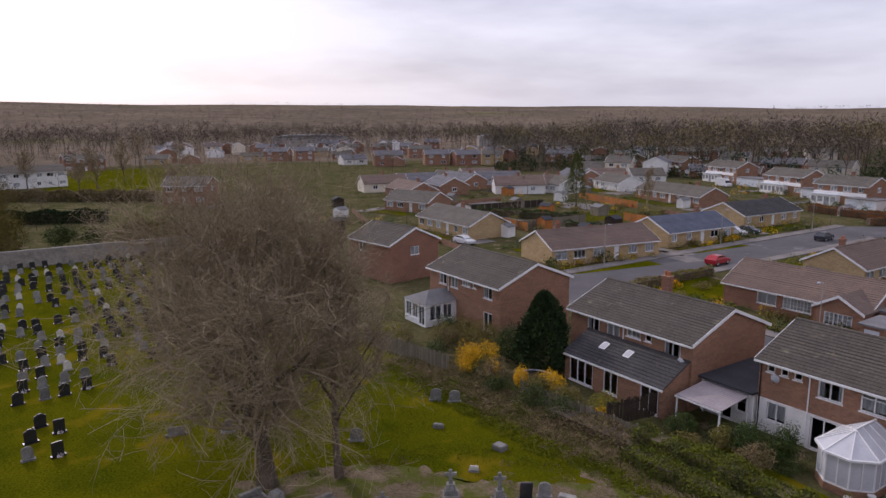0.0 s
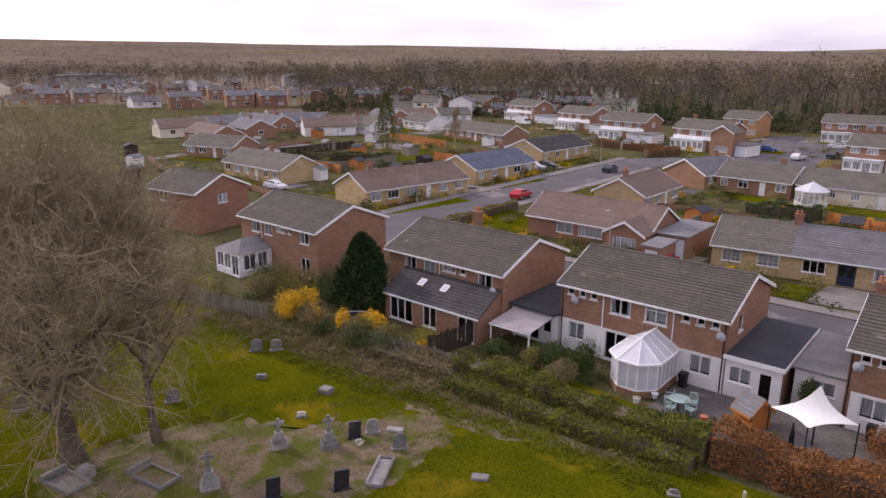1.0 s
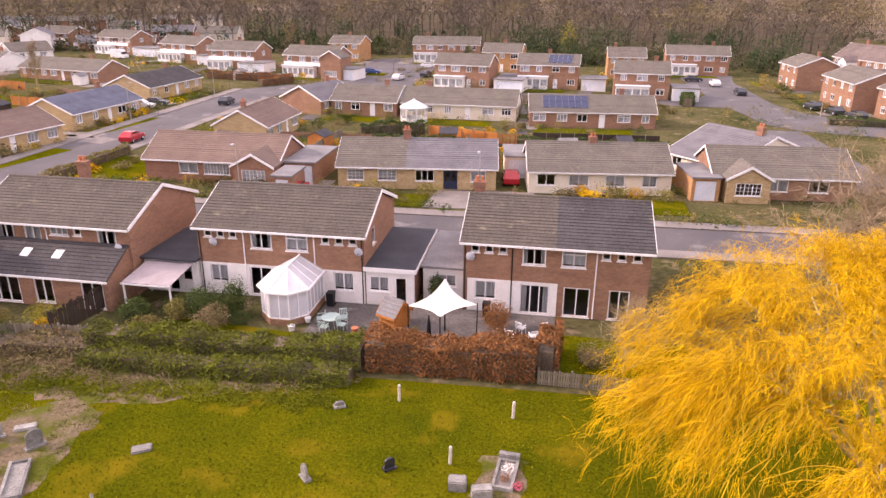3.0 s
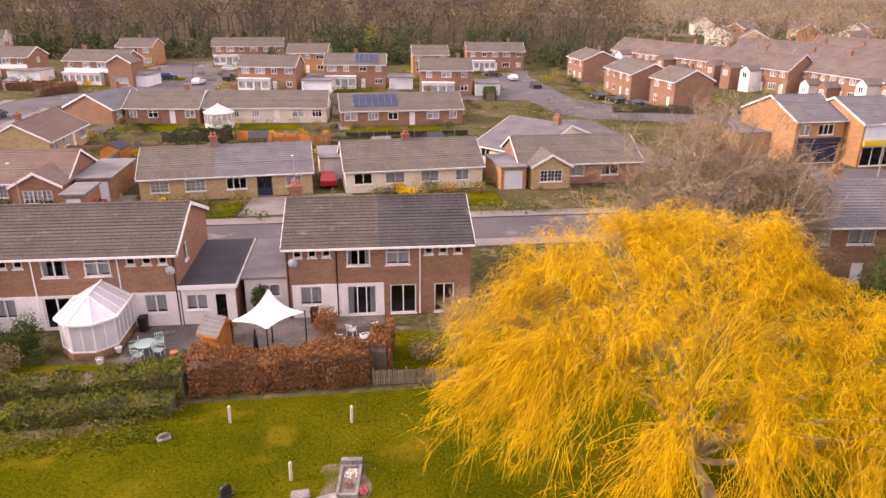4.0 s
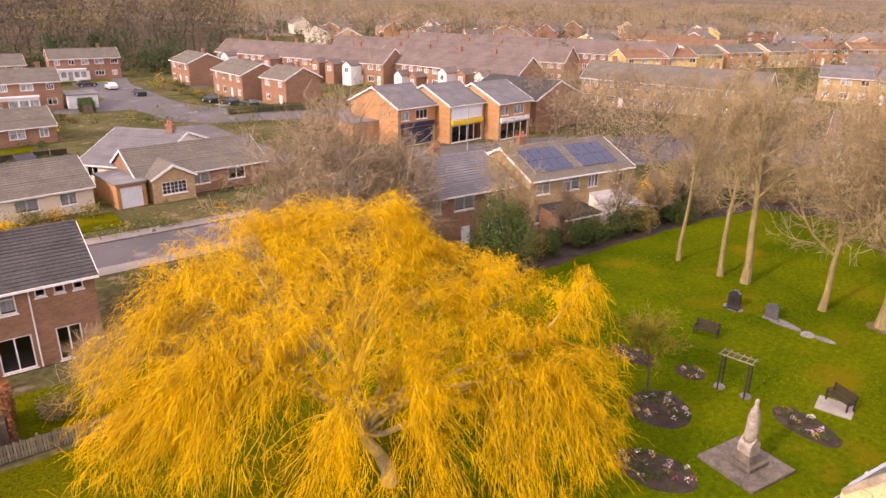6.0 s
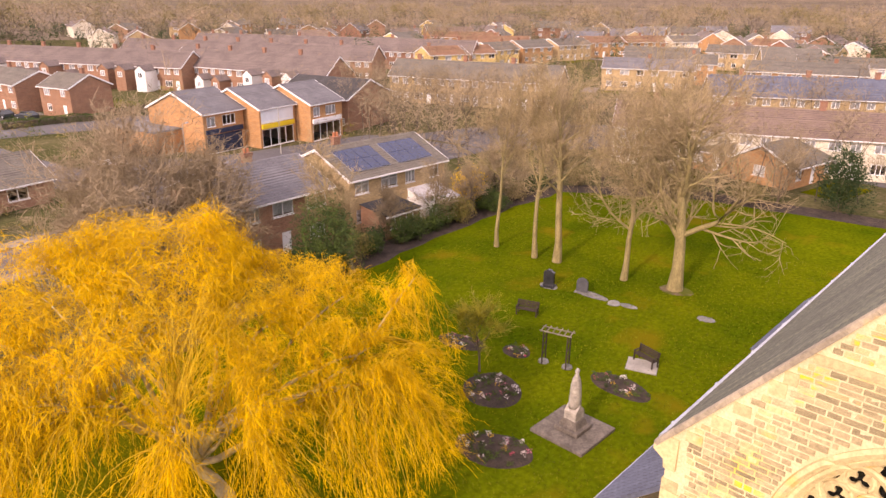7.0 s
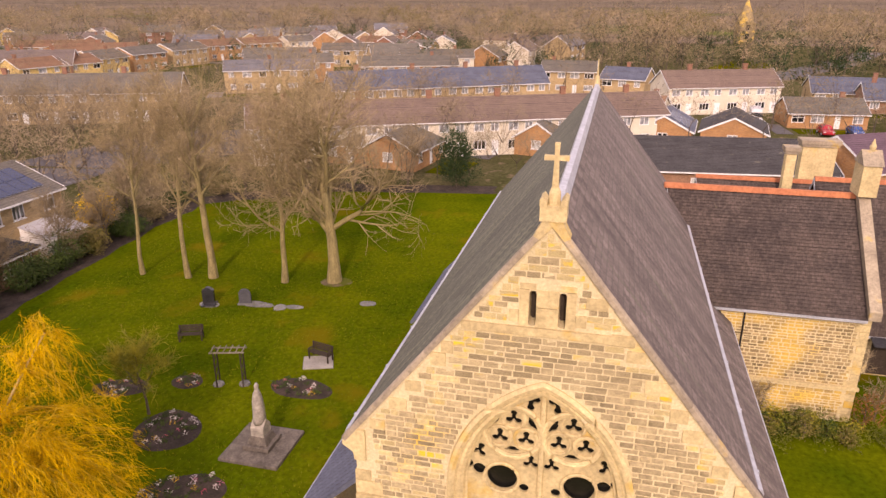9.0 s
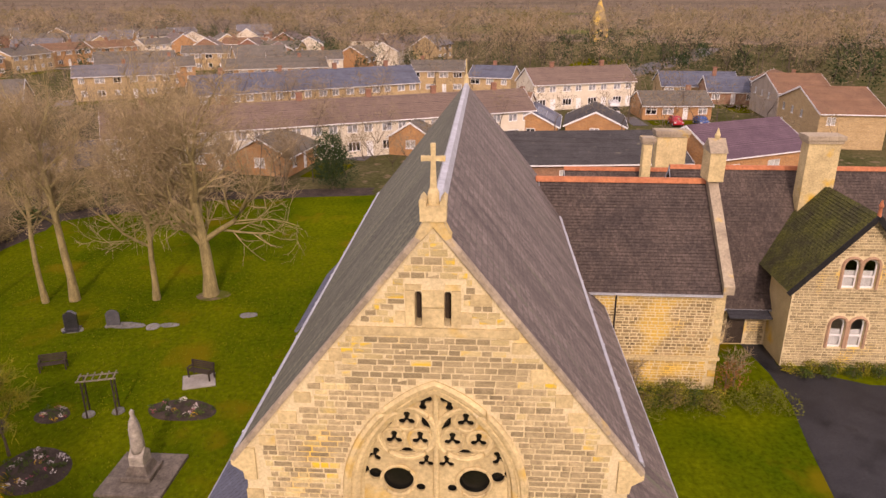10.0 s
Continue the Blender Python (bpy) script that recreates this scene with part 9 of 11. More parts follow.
sheet("forecourt", [(79.3, 54), (88, 44), (112, 34), (104, 62), (79.3, 70)], 0.031, "asphalt", "worn tarmac car park beside the shops", "car park")
sheet("street", [(150, -20), (180, -50), (240, -95), (300, -130), (305, -122), (245, -85), (186, -42), (156, -12)], 0.03, "asphalt", "road between trees beyond the church", "road")

# pavements and kerbs of the side road
for pts, lb in ((((-66.05, 60), (-66.05, 138), (-68.2, 138), (-68.2, 60)), "concrete pavement along the side road"), (((-57.15, 61.5), (-55.4, 61.5), (-55.4, 128), (-57.15, 128)), "concrete pavement along the side road"), (((-57.0, 60.5), (36, 62.7), (36, 64.4), (-57.0, 62.2)), "concrete pavement before the bungalows"), (((-66, 53.5), (36, 56.9), (36, 55.2), (-66, 51.9)), "concrete pavement before the brick pairs")):
    sheet("pavement", list(pts), 0.13, "paving", lb, "pavement", 0.14)

# ---- front gardens: drives, lawns, low walls ----
sheet("driveway", [(-13.2, 64.0), (-2.6, 65.0), (-2.6, 71.4), (-12.8, 70.4)], 0.05, "paving", "pale paved drive before the bungalow", "driveway")
sheet("garden_lawn", [(-1.9, 65.2), (12.5, 66.2), (12.5, 71.0), (-1.9, 70.0)], 0.05, "grass", "front lawn of the cream bungalow", "lawn")
sheet("garden_lawn", [(-17.5, 64.0), (-13.4, 64.0), (-13.4, 68.6), (-17.5, 68.2)], 0.05, "grass", "small front lawn", "lawn")
sheet("garden_lawn", [(-54.8, 63.0), (-46.5, 63.0), (-46.5, 78.0), (-54.8, 78.0)], 0.05, "grass", "corner garden lawn behind a low hedge", "lawn")
sheet("driveway", [(-29.5, 62.3), (-25.0, 62.4), (-24.6, 72), (-29.0, 72)], 0.05, "paving", "paved drive to a garage", "driveway")
sheet("garden_lawn", [(-112, 108), (-96, 104), (-92, 118), (-108, 122)], 0.04, "grass", "lawn behind the bungalows", "lawn")
sheet("field", [(-330, 10), (-205, 16), (-205, 36), (-235, 56), (-330, 74)], 0.05, "grass", "bright green playing field beyond the cemetery", "field")
sheet("field", [(-230, 250), (-180, 235), (-165, 250), (-215, 285)], 0.05, "grass", "strip of green field by the wood", "field")


def garage_box(xy, ang, w, d, label, roof="grey_felt", wall="brick"):
    t = thing("garage", pose(*xy, 0, 0, 0, ang), label, "garage", "flat-roofed garages")
    walls(t, w, d, 2.35, 2.4, wall, front=[(0.35, w - 0.35, 0.05, 2.1, 1, "garage")])
    bm = bmesh.new()
    box(bm, -0.15, w + 0.15, -0.2, d + 0.15, 2.4, 2.58)
    part("flat_roof", bm, roof, t)


garage_box((-29.6, 69.8), 1, 3.4, 8, "brick garage with flat roof and white door")
garage_box((-28.6, 63.9), 1, 2.0, 4, "small brick garage with a white door")
garage_box((-6.2, 77.0), 7, 3.0, 6, "garage with a dark opening beside the bungalow", wall="render")
garage_box((13.2, 71.4), 7, 2.8, 6, "small garage with white door", wall="brick_orange")
for x, y, a, w in ((-53.5, 157.5, -10, 6), (-80, 165.5, -6, 7), (-99, 180.5, -14, 8), (-130, 199, -14, 9), (-160, 213, -14, 9), (-14.5, 146.5, -8, 6), (3.5, 151.0, -3, 5), (20.5, 140.5, -3, 5), (-14.0, 151.5, -3, 4)):
    garage_box((x, y), a, w, 6, "flat-roofed garage with white door beside the house", wall="white_render")
# porches and bays
BG = "bay windows and porches of the bungalows"


def bay_gable(xy, ang, w, d, wall_mat, roof_mat, label, eave=2.5):
    t = thing("bay_gable", pose(*xy, 0, 0, 0, ang), label, "bay", BG)
    bm = bmesh.new()
    pierced(bm, w, eave, 0.2, [(w * 0.2, w * 0.8, 0.8, 2.1)], (w / 2, eave + w * 0.28))
    bmesh.ops.remove_doubles(bm, verts=bm.verts[:], dist=1e-4)
    part("wall", bm, wall_mat, t)
    for x in (0, w - 0.2):
        bm = bmesh.new()
        box(bm, x, x + 0.2, 0.2, d, 0, eave)
        part("wall", bm, wall_mat, t)
    window(t, pose(w * 0.2, -0.0, 0.8), w * 0.6, 1.3, 3, style="bars")
    bm = bmesh.new()
    prism(bm, [(-0.25, eave - 0.12), (w / 2, eave + w * 0.28 + 0.02), (w + 0.25, eave - 0.12), (w + 0.25, eave + 0.06), (w / 2, eave + w * 0.28 + 0.2), (-0.25, eave + 0.06)], -0.25, d + 2.2)
    bmesh.ops.recalc_face_normals(bm, faces=bm.faces[:])
    part("roof", bm, roof_mat, t)
    bm = bmesh.new()
    prism(bm, [(-0.27, eave - 0.2), (w / 2, eave + w * 0.28 - 0.06), (w + 0.27, eave - 0.2), (w + 0.27, eave + 0.07), (w / 2, eave + w * 0.28 + 0.21), (-0.27, eave + 0.07)], -0.29, -0.252)
    bmesh.ops.recalc_face_normals(bm, faces=bm.faces[:])
    part("bargeboard", bm, "upvc", t)


bay_gable((-34.2, 66.9), 1, 4.4, 2.0, "brick", "tile_pink", "brick bay with white lattice window and gable")
bay_gable((16.6, 71.4), 4, 4.2, 1.8, "brick_buff", "tile_brown", "gabled bay of the red brick bungalow")
bay_gable((-55.6, 156.6), -10, 5.2, 2.5, "brick", "tile_brown", "gabled brick bay of the house", 5.0)
# white octagonal summer room
oc = thing("summer_room", pose(-23.6, 109.3, 0), "white octagonal glazed summer room with pale roof", "conservatory")
ring = [(math.cos(radians(22.5 + 45 * k)) * 2.2, math.sin(radians(22.5 + 45 * k)) * 2.2) for k in range(8)]
for (xa, ya), (xb, yb) in zip(ring, ring[1:] + ring[:1]):
    d = Vector((xb - xa, yb - ya, 0))
    bm = bmesh.new()
    pierced(bm, d.length, 2.3, 0.08, [(0.1, d.length / 2 - 0.04, 0.7, 2.15), (d.length / 2 + 0.04, d.length - 0.1, 0.7, 2.15)])
    bmesh.ops.remove_doubles(bm, verts=bm.verts[:], dist=1e-4)
    part("glazing_frame", bm, "upvc", oc, m=Matrix.Translation((xa, ya, 0)) @ Matrix.Rotation(math.atan2(d.y, d.x), 4, "Z"))
bm = bmesh.new()
tube(bm, [(0, 0, 2.3), (0, 0, 2.36), (0, 0, 3.5), (0, 0, 3.7)], [2.4, 2.4, 0.2, 0.02], 8)
part("roof", bm, "milk", oc)
# parked cars
def car(m, mat, label, van=False):
    t = thing("parked_van" if van else "parked_car", m, label, "van" if van else "car", "parked vehicles")
    bm = bmesh.new()
    if van:
        prof = [(-2.6, 0.3), (2.6, 0.3), (2.6, 1.0), (2.1, 1.25), (1.7, 2.1), (1.4, 2.55), (-2.6, 2.6)]
    else:
        prof = [(-2.0, 0.3), (2.05, 0.3), (2.1, 0.62), (1.95, 0.82), (0.95, 0.95), (0.35, 1.4), (-1.1, 1.45), (-1.85, 0.98), (-2.08, 0.9)]
    w = 1.0 if van else 0.86
    prism(bm, prof, -w, w)
    for q in bm.verts:
        if q.co.z > 1.1:
            q.co.y *= 0.84
    bmesh.ops.recalc_face_normals(bm, faces=bm.faces[:])
    bmesh.ops.bevel(bm, geom=bm.edges[:], offset=0.06, segments=2, affect="EDGES")
    part("body", bm, mat, t)
    bm = bmesh.new()
    if van:
        prism(bm, [(1.72, 1.3), (2.14, 1.3), (1.8, 2.0), (1.6, 2.0)], -0.93, 0.93)
    else:
        prism(bm, [(0.92, 0.98), (0.36, 1.36), (-1.05, 1.39), (-1.6, 1.02)], -0.80, 0.80)
    bmesh.ops.recalc_face_normals(bm, faces=bm.faces[:])
    part("glazing", bm, "carglass", t)
    for x in (-1.3, 1.3):
        for s in (-1, 1):
            bm = bmesh.new()
            tube(bm, [(x, s * (w - 0.16), 0.31), (x, s * (w + 0.02), 0.31)], [0.31, 0.31], 14)
            tyre = part("tyre", bm, "rubber", t)
            bm = bmesh.new()
            tube(bm, [(x, s * (w + 0.02), 0.31), (x, s * (w + 0.035), 0.31)], [0.19, 0.17], 10)
            part("hub", bm, "lead", tyre)
    for s in (-1, 1):
        bm = bmesh.new()
        box(bm, 2.02 if not van else 2.55, 2.12 if not van else 2.63, s * 0.62 - 0.16, s * 0.62 + 0.16, 0.64, 0.78)
        part("headlight", bm, "milk", t)


for x, y, a, c, lb in ((-58.6, 86.5, 95, "car_red", "red car parked on the side road"), (-71.6, 84.5, 15, "car_white", "white car parked on a drive"), (-72.5, 111.5, 10, "car_white", "white car parked on a drive"), (-72.0, 115.0, 12, "car_grey", "dark grey car parked on a drive"), (-60.5, 119.0, 95, "car_grey", "dark car driving position on the side road"), (-5.4, 75.0, 97, "car_red", "dark red car in an open garage"), (-26.9, 66.0, 95, "car_red", "red car beside the garage"),
                       (-93.0, 66.5, 5, "car_white", "silver car before the bungalow"), (35.5, 152, 92, "car_grey", "dark car parked in the close"), (33.0, 165, 92, "car_white", "white car parked in the close"), (29.5, 172, 5, "car_grey", "grey car parked in the close"), (44.5, 136.0, 100, "car_grey", "grey car before the brick house"), (46.5, 131.0, 100, "car_grey", "dark car before the brick house"), (48.5, 126.5, 100, "car_grey", "dark car before the brick house"),
                       (40.5, 84.0, 110, "car_white", "white car parked by the junction"), (-38.0, 160.0, 80, "car_white", "white car on the drive"), (-33.0, 168.0, 80, "car_grey", "dark car on the drive"), (-36.0, 186.0, 10, "car_white", "silver car by the long house"), (-47.0, 170.0, 5, "car_blue", "blue car beside the house"), (116.0, -42.9, 175, "car_red", "magenta car before the bungalow"), (115.8, -47.2, 175, "car_blue", "blue car before the bungalow"), (-4.0, 186, 5, "car_white", "white car by the wood"), (14.9, 77.0, 97, "car_blue", "dark blue car beside the bungalow")):
    car(pose(x, y, 0.04, 0, 0, a), c, lb)
car(pose(126.0, -35.0, 0.04, 0, 0, 170), "car_white", "white camper van beside the bungalow", True)
car(pose(-128.5, 190.0, 0.04, 0, 0, -10), "car_white", "white camper van before a brick house", True)

# street lamps
def street_lamp(xy, ang, h=6.0):
    t = thing("street_lamp", pose(*xy, 0, 0, 0, ang), "slim grey street lamp post", "street lamp", "street lamps")
    bm = bmesh.new()
    tube(bm, [(0, 0, -0.05), (0, 0, 1.2), (0, 0, 1.25), (0, 0, h)], [0.09, 0.085, 0.05, 0.04], 8)
    part("post", bm, "concrete", t)
    bm = bmesh.new()
    bar(bm, (0, 0, h), (0.6, 0, h + 0.1), 0.05)
    part("arm", bm, "concrete", t)
    bm = bmesh.new()
    box(bm, 0.5, 1.0, -0.11, 0.11, h + 0.03, h + 0.14)
    part("lantern", bm, "lead", t)


for x, y, a in ((-67.2, 72.5, 0), (-67.4, 100, 0), (-67.4, 128, 0), (-7.6, 63.4, -90), (-31.2, 62.0, -90), (43.4, 128, 180), (44.0, 73.0, 20), (58.6, 74.0, 90)):
    street_lamp((x, y), a)

# hedges and shrubs among the houses
def row_hedge(pts, w, h, mat, seed, label):
    return hedge("hedge", pts, w, h, mat, seed, label, per_m=150, size=0.2)


row_hedge([(-55.0, 63.0), (-55.0, 80.0)], 1.0, 1.2, "olive", 11, "clipped olive hedge along the side road")
row_hedge([(-25.0, 88.5), (-12.5, 89.6)], 1.2, 1.8, "ever", 12, "tall clipped evergreen hedge")
row_hedge([(-6.0, 93.0), (14.0, 94.5)], 1.0, 1.4, "ever", 13, "long evergreen hedge behind the bungalow")
row_hedge([(-64.5, 143.0), (-60.0, 150.0), (-82, 154)], 1.6, 1.7, "beech", 14, "brown beech hedge round a corner garden")
row_hedge([(-95, 92.0), (-80, 96.0)], 1.4, 1.6, "ever", 15, "evergreen hedge behind the bungalows")
row_hedge([(-118, 92), (-100, 100)], 1.6, 1.8, "ever", 16, "evergreen hedge behind the bungalows")
row_hedge([(22.5, 134.0), (24.0, 146.0)], 2.2, 1.8, "ever", 17, "bushy green hedge at the corner house")
row_hedge([(42.0, 120.0), (50, 119.5), (58, 116.5)], 1.3, 1.2, "ever", 18, "green hedge along the junction")
row_hedge([(27.5, 97), (34.5, 89.0)], 0.9, 1.0, "beech", 19, "brown hedge beside the corner bungalow")
paling([(58.5, 118.0), (78.0, 111.0)], 1.9, "long panelled fence of brown timber", mat="wood_dark", gap=0.3)
paling([(-11.0, 80.2), (-7.0, 80.6)], 1.7, "orange-stained timber garden fence panels", mat="wood_orange", gap=0.2)
paling([(-13.5, 94.0), (-5.5, 94.6)], 1.6, "orange-stained timber garden fence panels", mat="wood_orange", gap=0.2)
paling([(11.8, 77.5), (15.0, 78.0)], 1.8, "orange-stained timber garden fence panels", mat="wood_orange", gap=0.2)
rs = random.Random(5)
SGR = "shrubs in the front gardens"
protos = [shrub("shrub", (-49.0, 65.5), 1.0, 1.2, "olive", 301, "rounded yellow-green garden shrub", SGR, 240, 0.26, stems=False), shrub("shrub", (-52.0, 66.5), 0.9, 1.0, "forsythia", 302, "small yellow flowering garden shrub", SGR, 220, 0.24, stems=False), shrub("shrub", (-46.0, 64.0), 1.1, 1.6, "ever", 303, "dark evergreen garden shrub", SGR, 260, 0.26, stems=False), shrub("shrub", (-50.5, 72.0), 1.2, 1.0, "bramble", 304, "brown leafless garden shrub", SGR, 220, 0.26, stems=False)]
spots = [(-53, 70), (-51, 75), (-48, 76.5), (-53, 64.5)]
for x0, x1, y0, y1, n in ((-45, -30, 64.5, 67.8, 8), (-24, -13.5, 65, 68.5, 8), (-1.5, 12, 70.3, 71.2, 8), (-70.0, -68.8, 64, 84, 12), (-70.0, -68.6, 90, 108, 9), (-112, -72, 84, 92, 14), (-120, -92, 96, 128, 22), (-45, 15, 84, 92, 22), (-40, 14, 100, 106.5, 22), (-45, 20, 122, 130, 14), (-110, -60, 156, 164, 16), (-60, 22, 160, 180, 22), (14, 30, 78, 84, 8), (42, 47, 138, 170, 12), (-165, -80, 170, 190, 18), (20, 27, 98, 110, 8), (24, 40, 47, 56, 8), (-140, -75, 58, 66, 14), (-170, -120, 90, 135, 20)):
    for _ in range(n):
        spots.append((rs.uniform(x0, x1), rs.uniform(y0, y1)))
for x, y in spots:
    s = rs.uniform(0.6, 1.35)
    o = copy_thing(rs.choice(protos), pose(x, y, 0, 0, 0, rs.uniform(0, 360)))
    o.scale = (s, s, s * rs.uniform(0.8, 1.2))


# ---- bare trees between the houses, near the willow and round the lawn ----
MG = "bare trees among the houses"
rw0 = random.Random(44)
for k, (x, y, h, r) in enumerate(((22.8, 43.2, 9.6, 0.3), (18.4, 43.0, 7.6, 0.24), (26.0, 43.4, 8.0, 0.24))):
    bare_tree("bare_tree", (x, y), 71 + 3 * k, h, r, 4, 1.1, "spreading leafless tree behind the willow", "bark", "twig_pale", MG, kids=(16, 7, 5, 4), first=0.1, ratio=0.7 if k == 0 else 0.6, twigs=13000 if k == 0 else 7000, twig_len=0.9, twig_w=0.026, min_r=0.013, up=0.05, wiggle=0.14)
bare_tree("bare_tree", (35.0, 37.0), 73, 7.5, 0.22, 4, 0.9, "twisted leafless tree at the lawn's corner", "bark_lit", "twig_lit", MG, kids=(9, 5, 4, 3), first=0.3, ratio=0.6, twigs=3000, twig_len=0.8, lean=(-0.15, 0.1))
shrub("shrub", (31.8, 36.4), 2.7, 6.6, "ever", 401, "broad pine-green evergreen behind the willow", G7, 8000, 0.2)
shrub("shrub", (30.2, 38.0), 2.0, 3.4, "conifer", 404, "dark evergreen beside the pine-green one", G7, 3000, 0.22)
shrub("shrub", (33.2, 38.5), 2.0, 3.0, "ever", 402, "dark evergreen at the lawn's corner", G7, 3000, 0.2)
shrub("shrub", (76.5, 10.5), 2.6, 6.5, "conifer", 403, "tall dark holly at the end of the lawn", G7, 6000, 0.25)
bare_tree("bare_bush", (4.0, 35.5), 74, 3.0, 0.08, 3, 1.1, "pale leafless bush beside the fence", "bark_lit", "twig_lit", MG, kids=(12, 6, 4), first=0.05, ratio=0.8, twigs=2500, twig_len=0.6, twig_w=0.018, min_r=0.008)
conifer((-119.0, 118.0), 12.5, 2.9, 75, "tall tree wrapped in light green ivy among the bungalows", 4200, "ivy")
bare_tree("bare_tree", (-101.0, 122.0), 76, 8.5, 0.25, 3, 0.7, "pollarded leafless tree among the bungalows", "bark_lit", "twig", MG, kids=(9, 5, 4), first=0.3, ratio=0.45, twigs=1500, twig_len=0.7, twig_w=0.05)
for x, y, h in ((42, 40, 3.5), (48, 39.5, 4.5), (53, 38.5, 4.0), (57.5, 39.0, 5.0), (62, 39, 4.5), (66.5, 37.5, 5.5), (70, 33, 5), (72.5, 28, 4.5), (74, 22, 5), (75.5, 16, 5)):
    bare_tree("bare_bush", (x, y), int(x * 7), h, 0.12, 3, 1.0, "tangled leafless bush on the lawn's edge", "bark", "twig_pale", "bushes on the lawn's edge", kids=(13, 6, 4), first=0.06, ratio=0.6, twigs=1700, twig_len=0.8, twig_w=0.03, min_r=0.012)
for k in range(18):
    x = 26.5 + 32 * k / 18 + rw0.uniform(-0.6, 0.6)
    r = rw0.uniform(1.2, 2.0) * (0.7 if x < 41 else 1.0)
    mt = rw0.choice(("ever", "olive", "bramble", "spring", "ever", "conifer"))
    shrub("shrub", (x, 38.6 + rw0.uniform(-0.8, 2.2)), r, r * rw0.uniform(1.1, 1.8), mt, 900 + k, {"ever": "dark evergreen bush on the lawn's edge", "olive": "olive-green bush on the lawn's edge", "bramble": "brown leafless bush on the lawn's edge", "spring": "bush in fresh yellow-green leaf", "conifer": "dark green holly bush on the lawn's edge"}[mt], "bushes on the lawn's edge", int(520 * r * r), 0.2)
for x, y, r, h, mt in ((44, 38.5, 1.8, 2.2, "ever"), (50.5, 38.0, 1.6, 2.4, "olive"), (55.5, 37.8, 1.8, 2.0, "ever"), (60, 38.0, 1.6, 2.2, "bramble"), (55.0, 40.5, 1.6, 4.0, "forsythia"), (64.5, 38.2, 1.6, 2.2, "ever"), (69, 35.5, 1.7, 2.4, "bramble"), (73.5, 25, 1.6, 2.4, "olive"), (74.5, 19, 1.8, 2.2, "bramble"), (38.5, 38.6, 1.6, 2.0, "ever")):
    shrub("shrub", (x, y), r, h, mt, int(x * 31), "dense shrub on the lawn's edge", "bushes on the lawn's edge", int(600 * r * h), 0.2)
sheet("border", blob([(36, 36.6), (57, 36.8), (66, 35.6), (72.5, 23.5), (74, 6), (77, 6), (76, 26), (67, 39.5), (57, 41), (36, 41)], 0.3), 0.022, "bed", "dark leaf-strewn border round the lawn", "border")


# ---- woods: many leafless crowns, each a rounded head of twigs over forked stems ----
def wood(name, spots, seed, mat, label, twigs=60, width=0.012, wide=0.3, forks=4):
    r = random.Random(seed)
    v, f, stems = [], [], ([], [])

    def blade(p, q, w0, w1, v=v, f=f):
        d = q - p
        s = d.cross(Vector((r.gauss(0, 1), r.gauss(0, 1), r.gauss(0, 1)))).normalized()
        b = len(v)
        for o, w in ((p, w0), (q, w1)):
            v.append(tuple(o - s * w / 2)), v.append(tuple(o + s * w / 2))
        f.append((b, b + 1, b + 3, b + 2))

    for x, y, h in spots:
        z = ground_height(x, y)
        foot, fork = Vector((x, y, z - 0.3)), Vector((x + r.gauss(0, 0.3), y + r.gauss(0, 0.3), z + h * r.uniform(0.3, 0.42)))
        blade(foot, fork, 0.02 * h, 0.015 * h, *stems)
        heads = []
        for _ in range(forks):
            a = r.uniform(0, 6.28)
            c = Vector((x + math.cos(a) * h * wide * 0.5, y + math.sin(a) * h * wide * 0.5, z + h * r.uniform(0.55, 0.8)))
            heads.append(c)
            blade(fork, c, 0.009 * h, 0.004 * h, *stems)
        for k in range(twigs):
            c = heads[k % forks]
            d = Vector((r.gauss(0, 1), r.gauss(0, 1), r.gauss(0.25, 0.8))).normalized()
            p = c + d * h * r.uniform(0.02, 0.18)
            q = p + (d + Vector((r.gauss(0, 0.35), r.gauss(0, 0.35), r.gauss(0.15, 0.35)))).normalized() * h * r.uniform(0.03, 0.085)
            blade(p, q, width * h * r.uniform(0.5, 1.4), width * h * 0.3)
    nf, nv = len(f), len(v)
    ob = mesh_of(name, v + stems[0], f + [tuple(k + nv for k in q) for q in stems[1]], mat)
    ob.data.materials.append(M["wood_stem"])
    ob.data.polygons.foreach_set("material_index", [0] * nf + [1] * len(stems[1]))
    return tagged(ob, label, "woodland", kind="stuff")


def away(yaw, dist):
    return -math.sin(radians(yaw)) * dist, math.cos(radians(yaw)) * dist


rw = random.Random(9)
north, west, east, scrub, greens = [], [], [], [], []
taken = set()


def apart(x, y, gap):
    """Whether no tree stands yet in this square of the plan; takes it."""
    cell = (round(x / gap), round(y / gap), gap)
    if cell in taken:
        return False
    taken.add(cell)
    return True


for _ in range(2600):
    yaw = rw.uniform(-20, 52)
    near = 232 + 60 * max(0, (yaw - 18) / 34) - (25 if yaw < 8 else 0)
    if yaw < -8:
        near = 215
    d = near + 190 * rw.random() ** 1.8
    if apart(*away(yaw, d), 10):
        north.append((*away(yaw, d), rw.uniform(13, 22) + (rw.uniform(0, 5) if yaw < 45 and d > near + 30 else 0)))
for _ in range(1500):
    yaw, d = rw.uniform(50, 98), 470 + 500 * rw.random() ** 1.2
    west.append((*away(yaw, d), rw.uniform(11, 18)))
for _ in range(260):
    yaw, d = rw.uniform(60, 97), rw.uniform(300, 470)
    if rw.random() < 0.6:
        west.append((*away(yaw, d), rw.uniform(7, 12)))
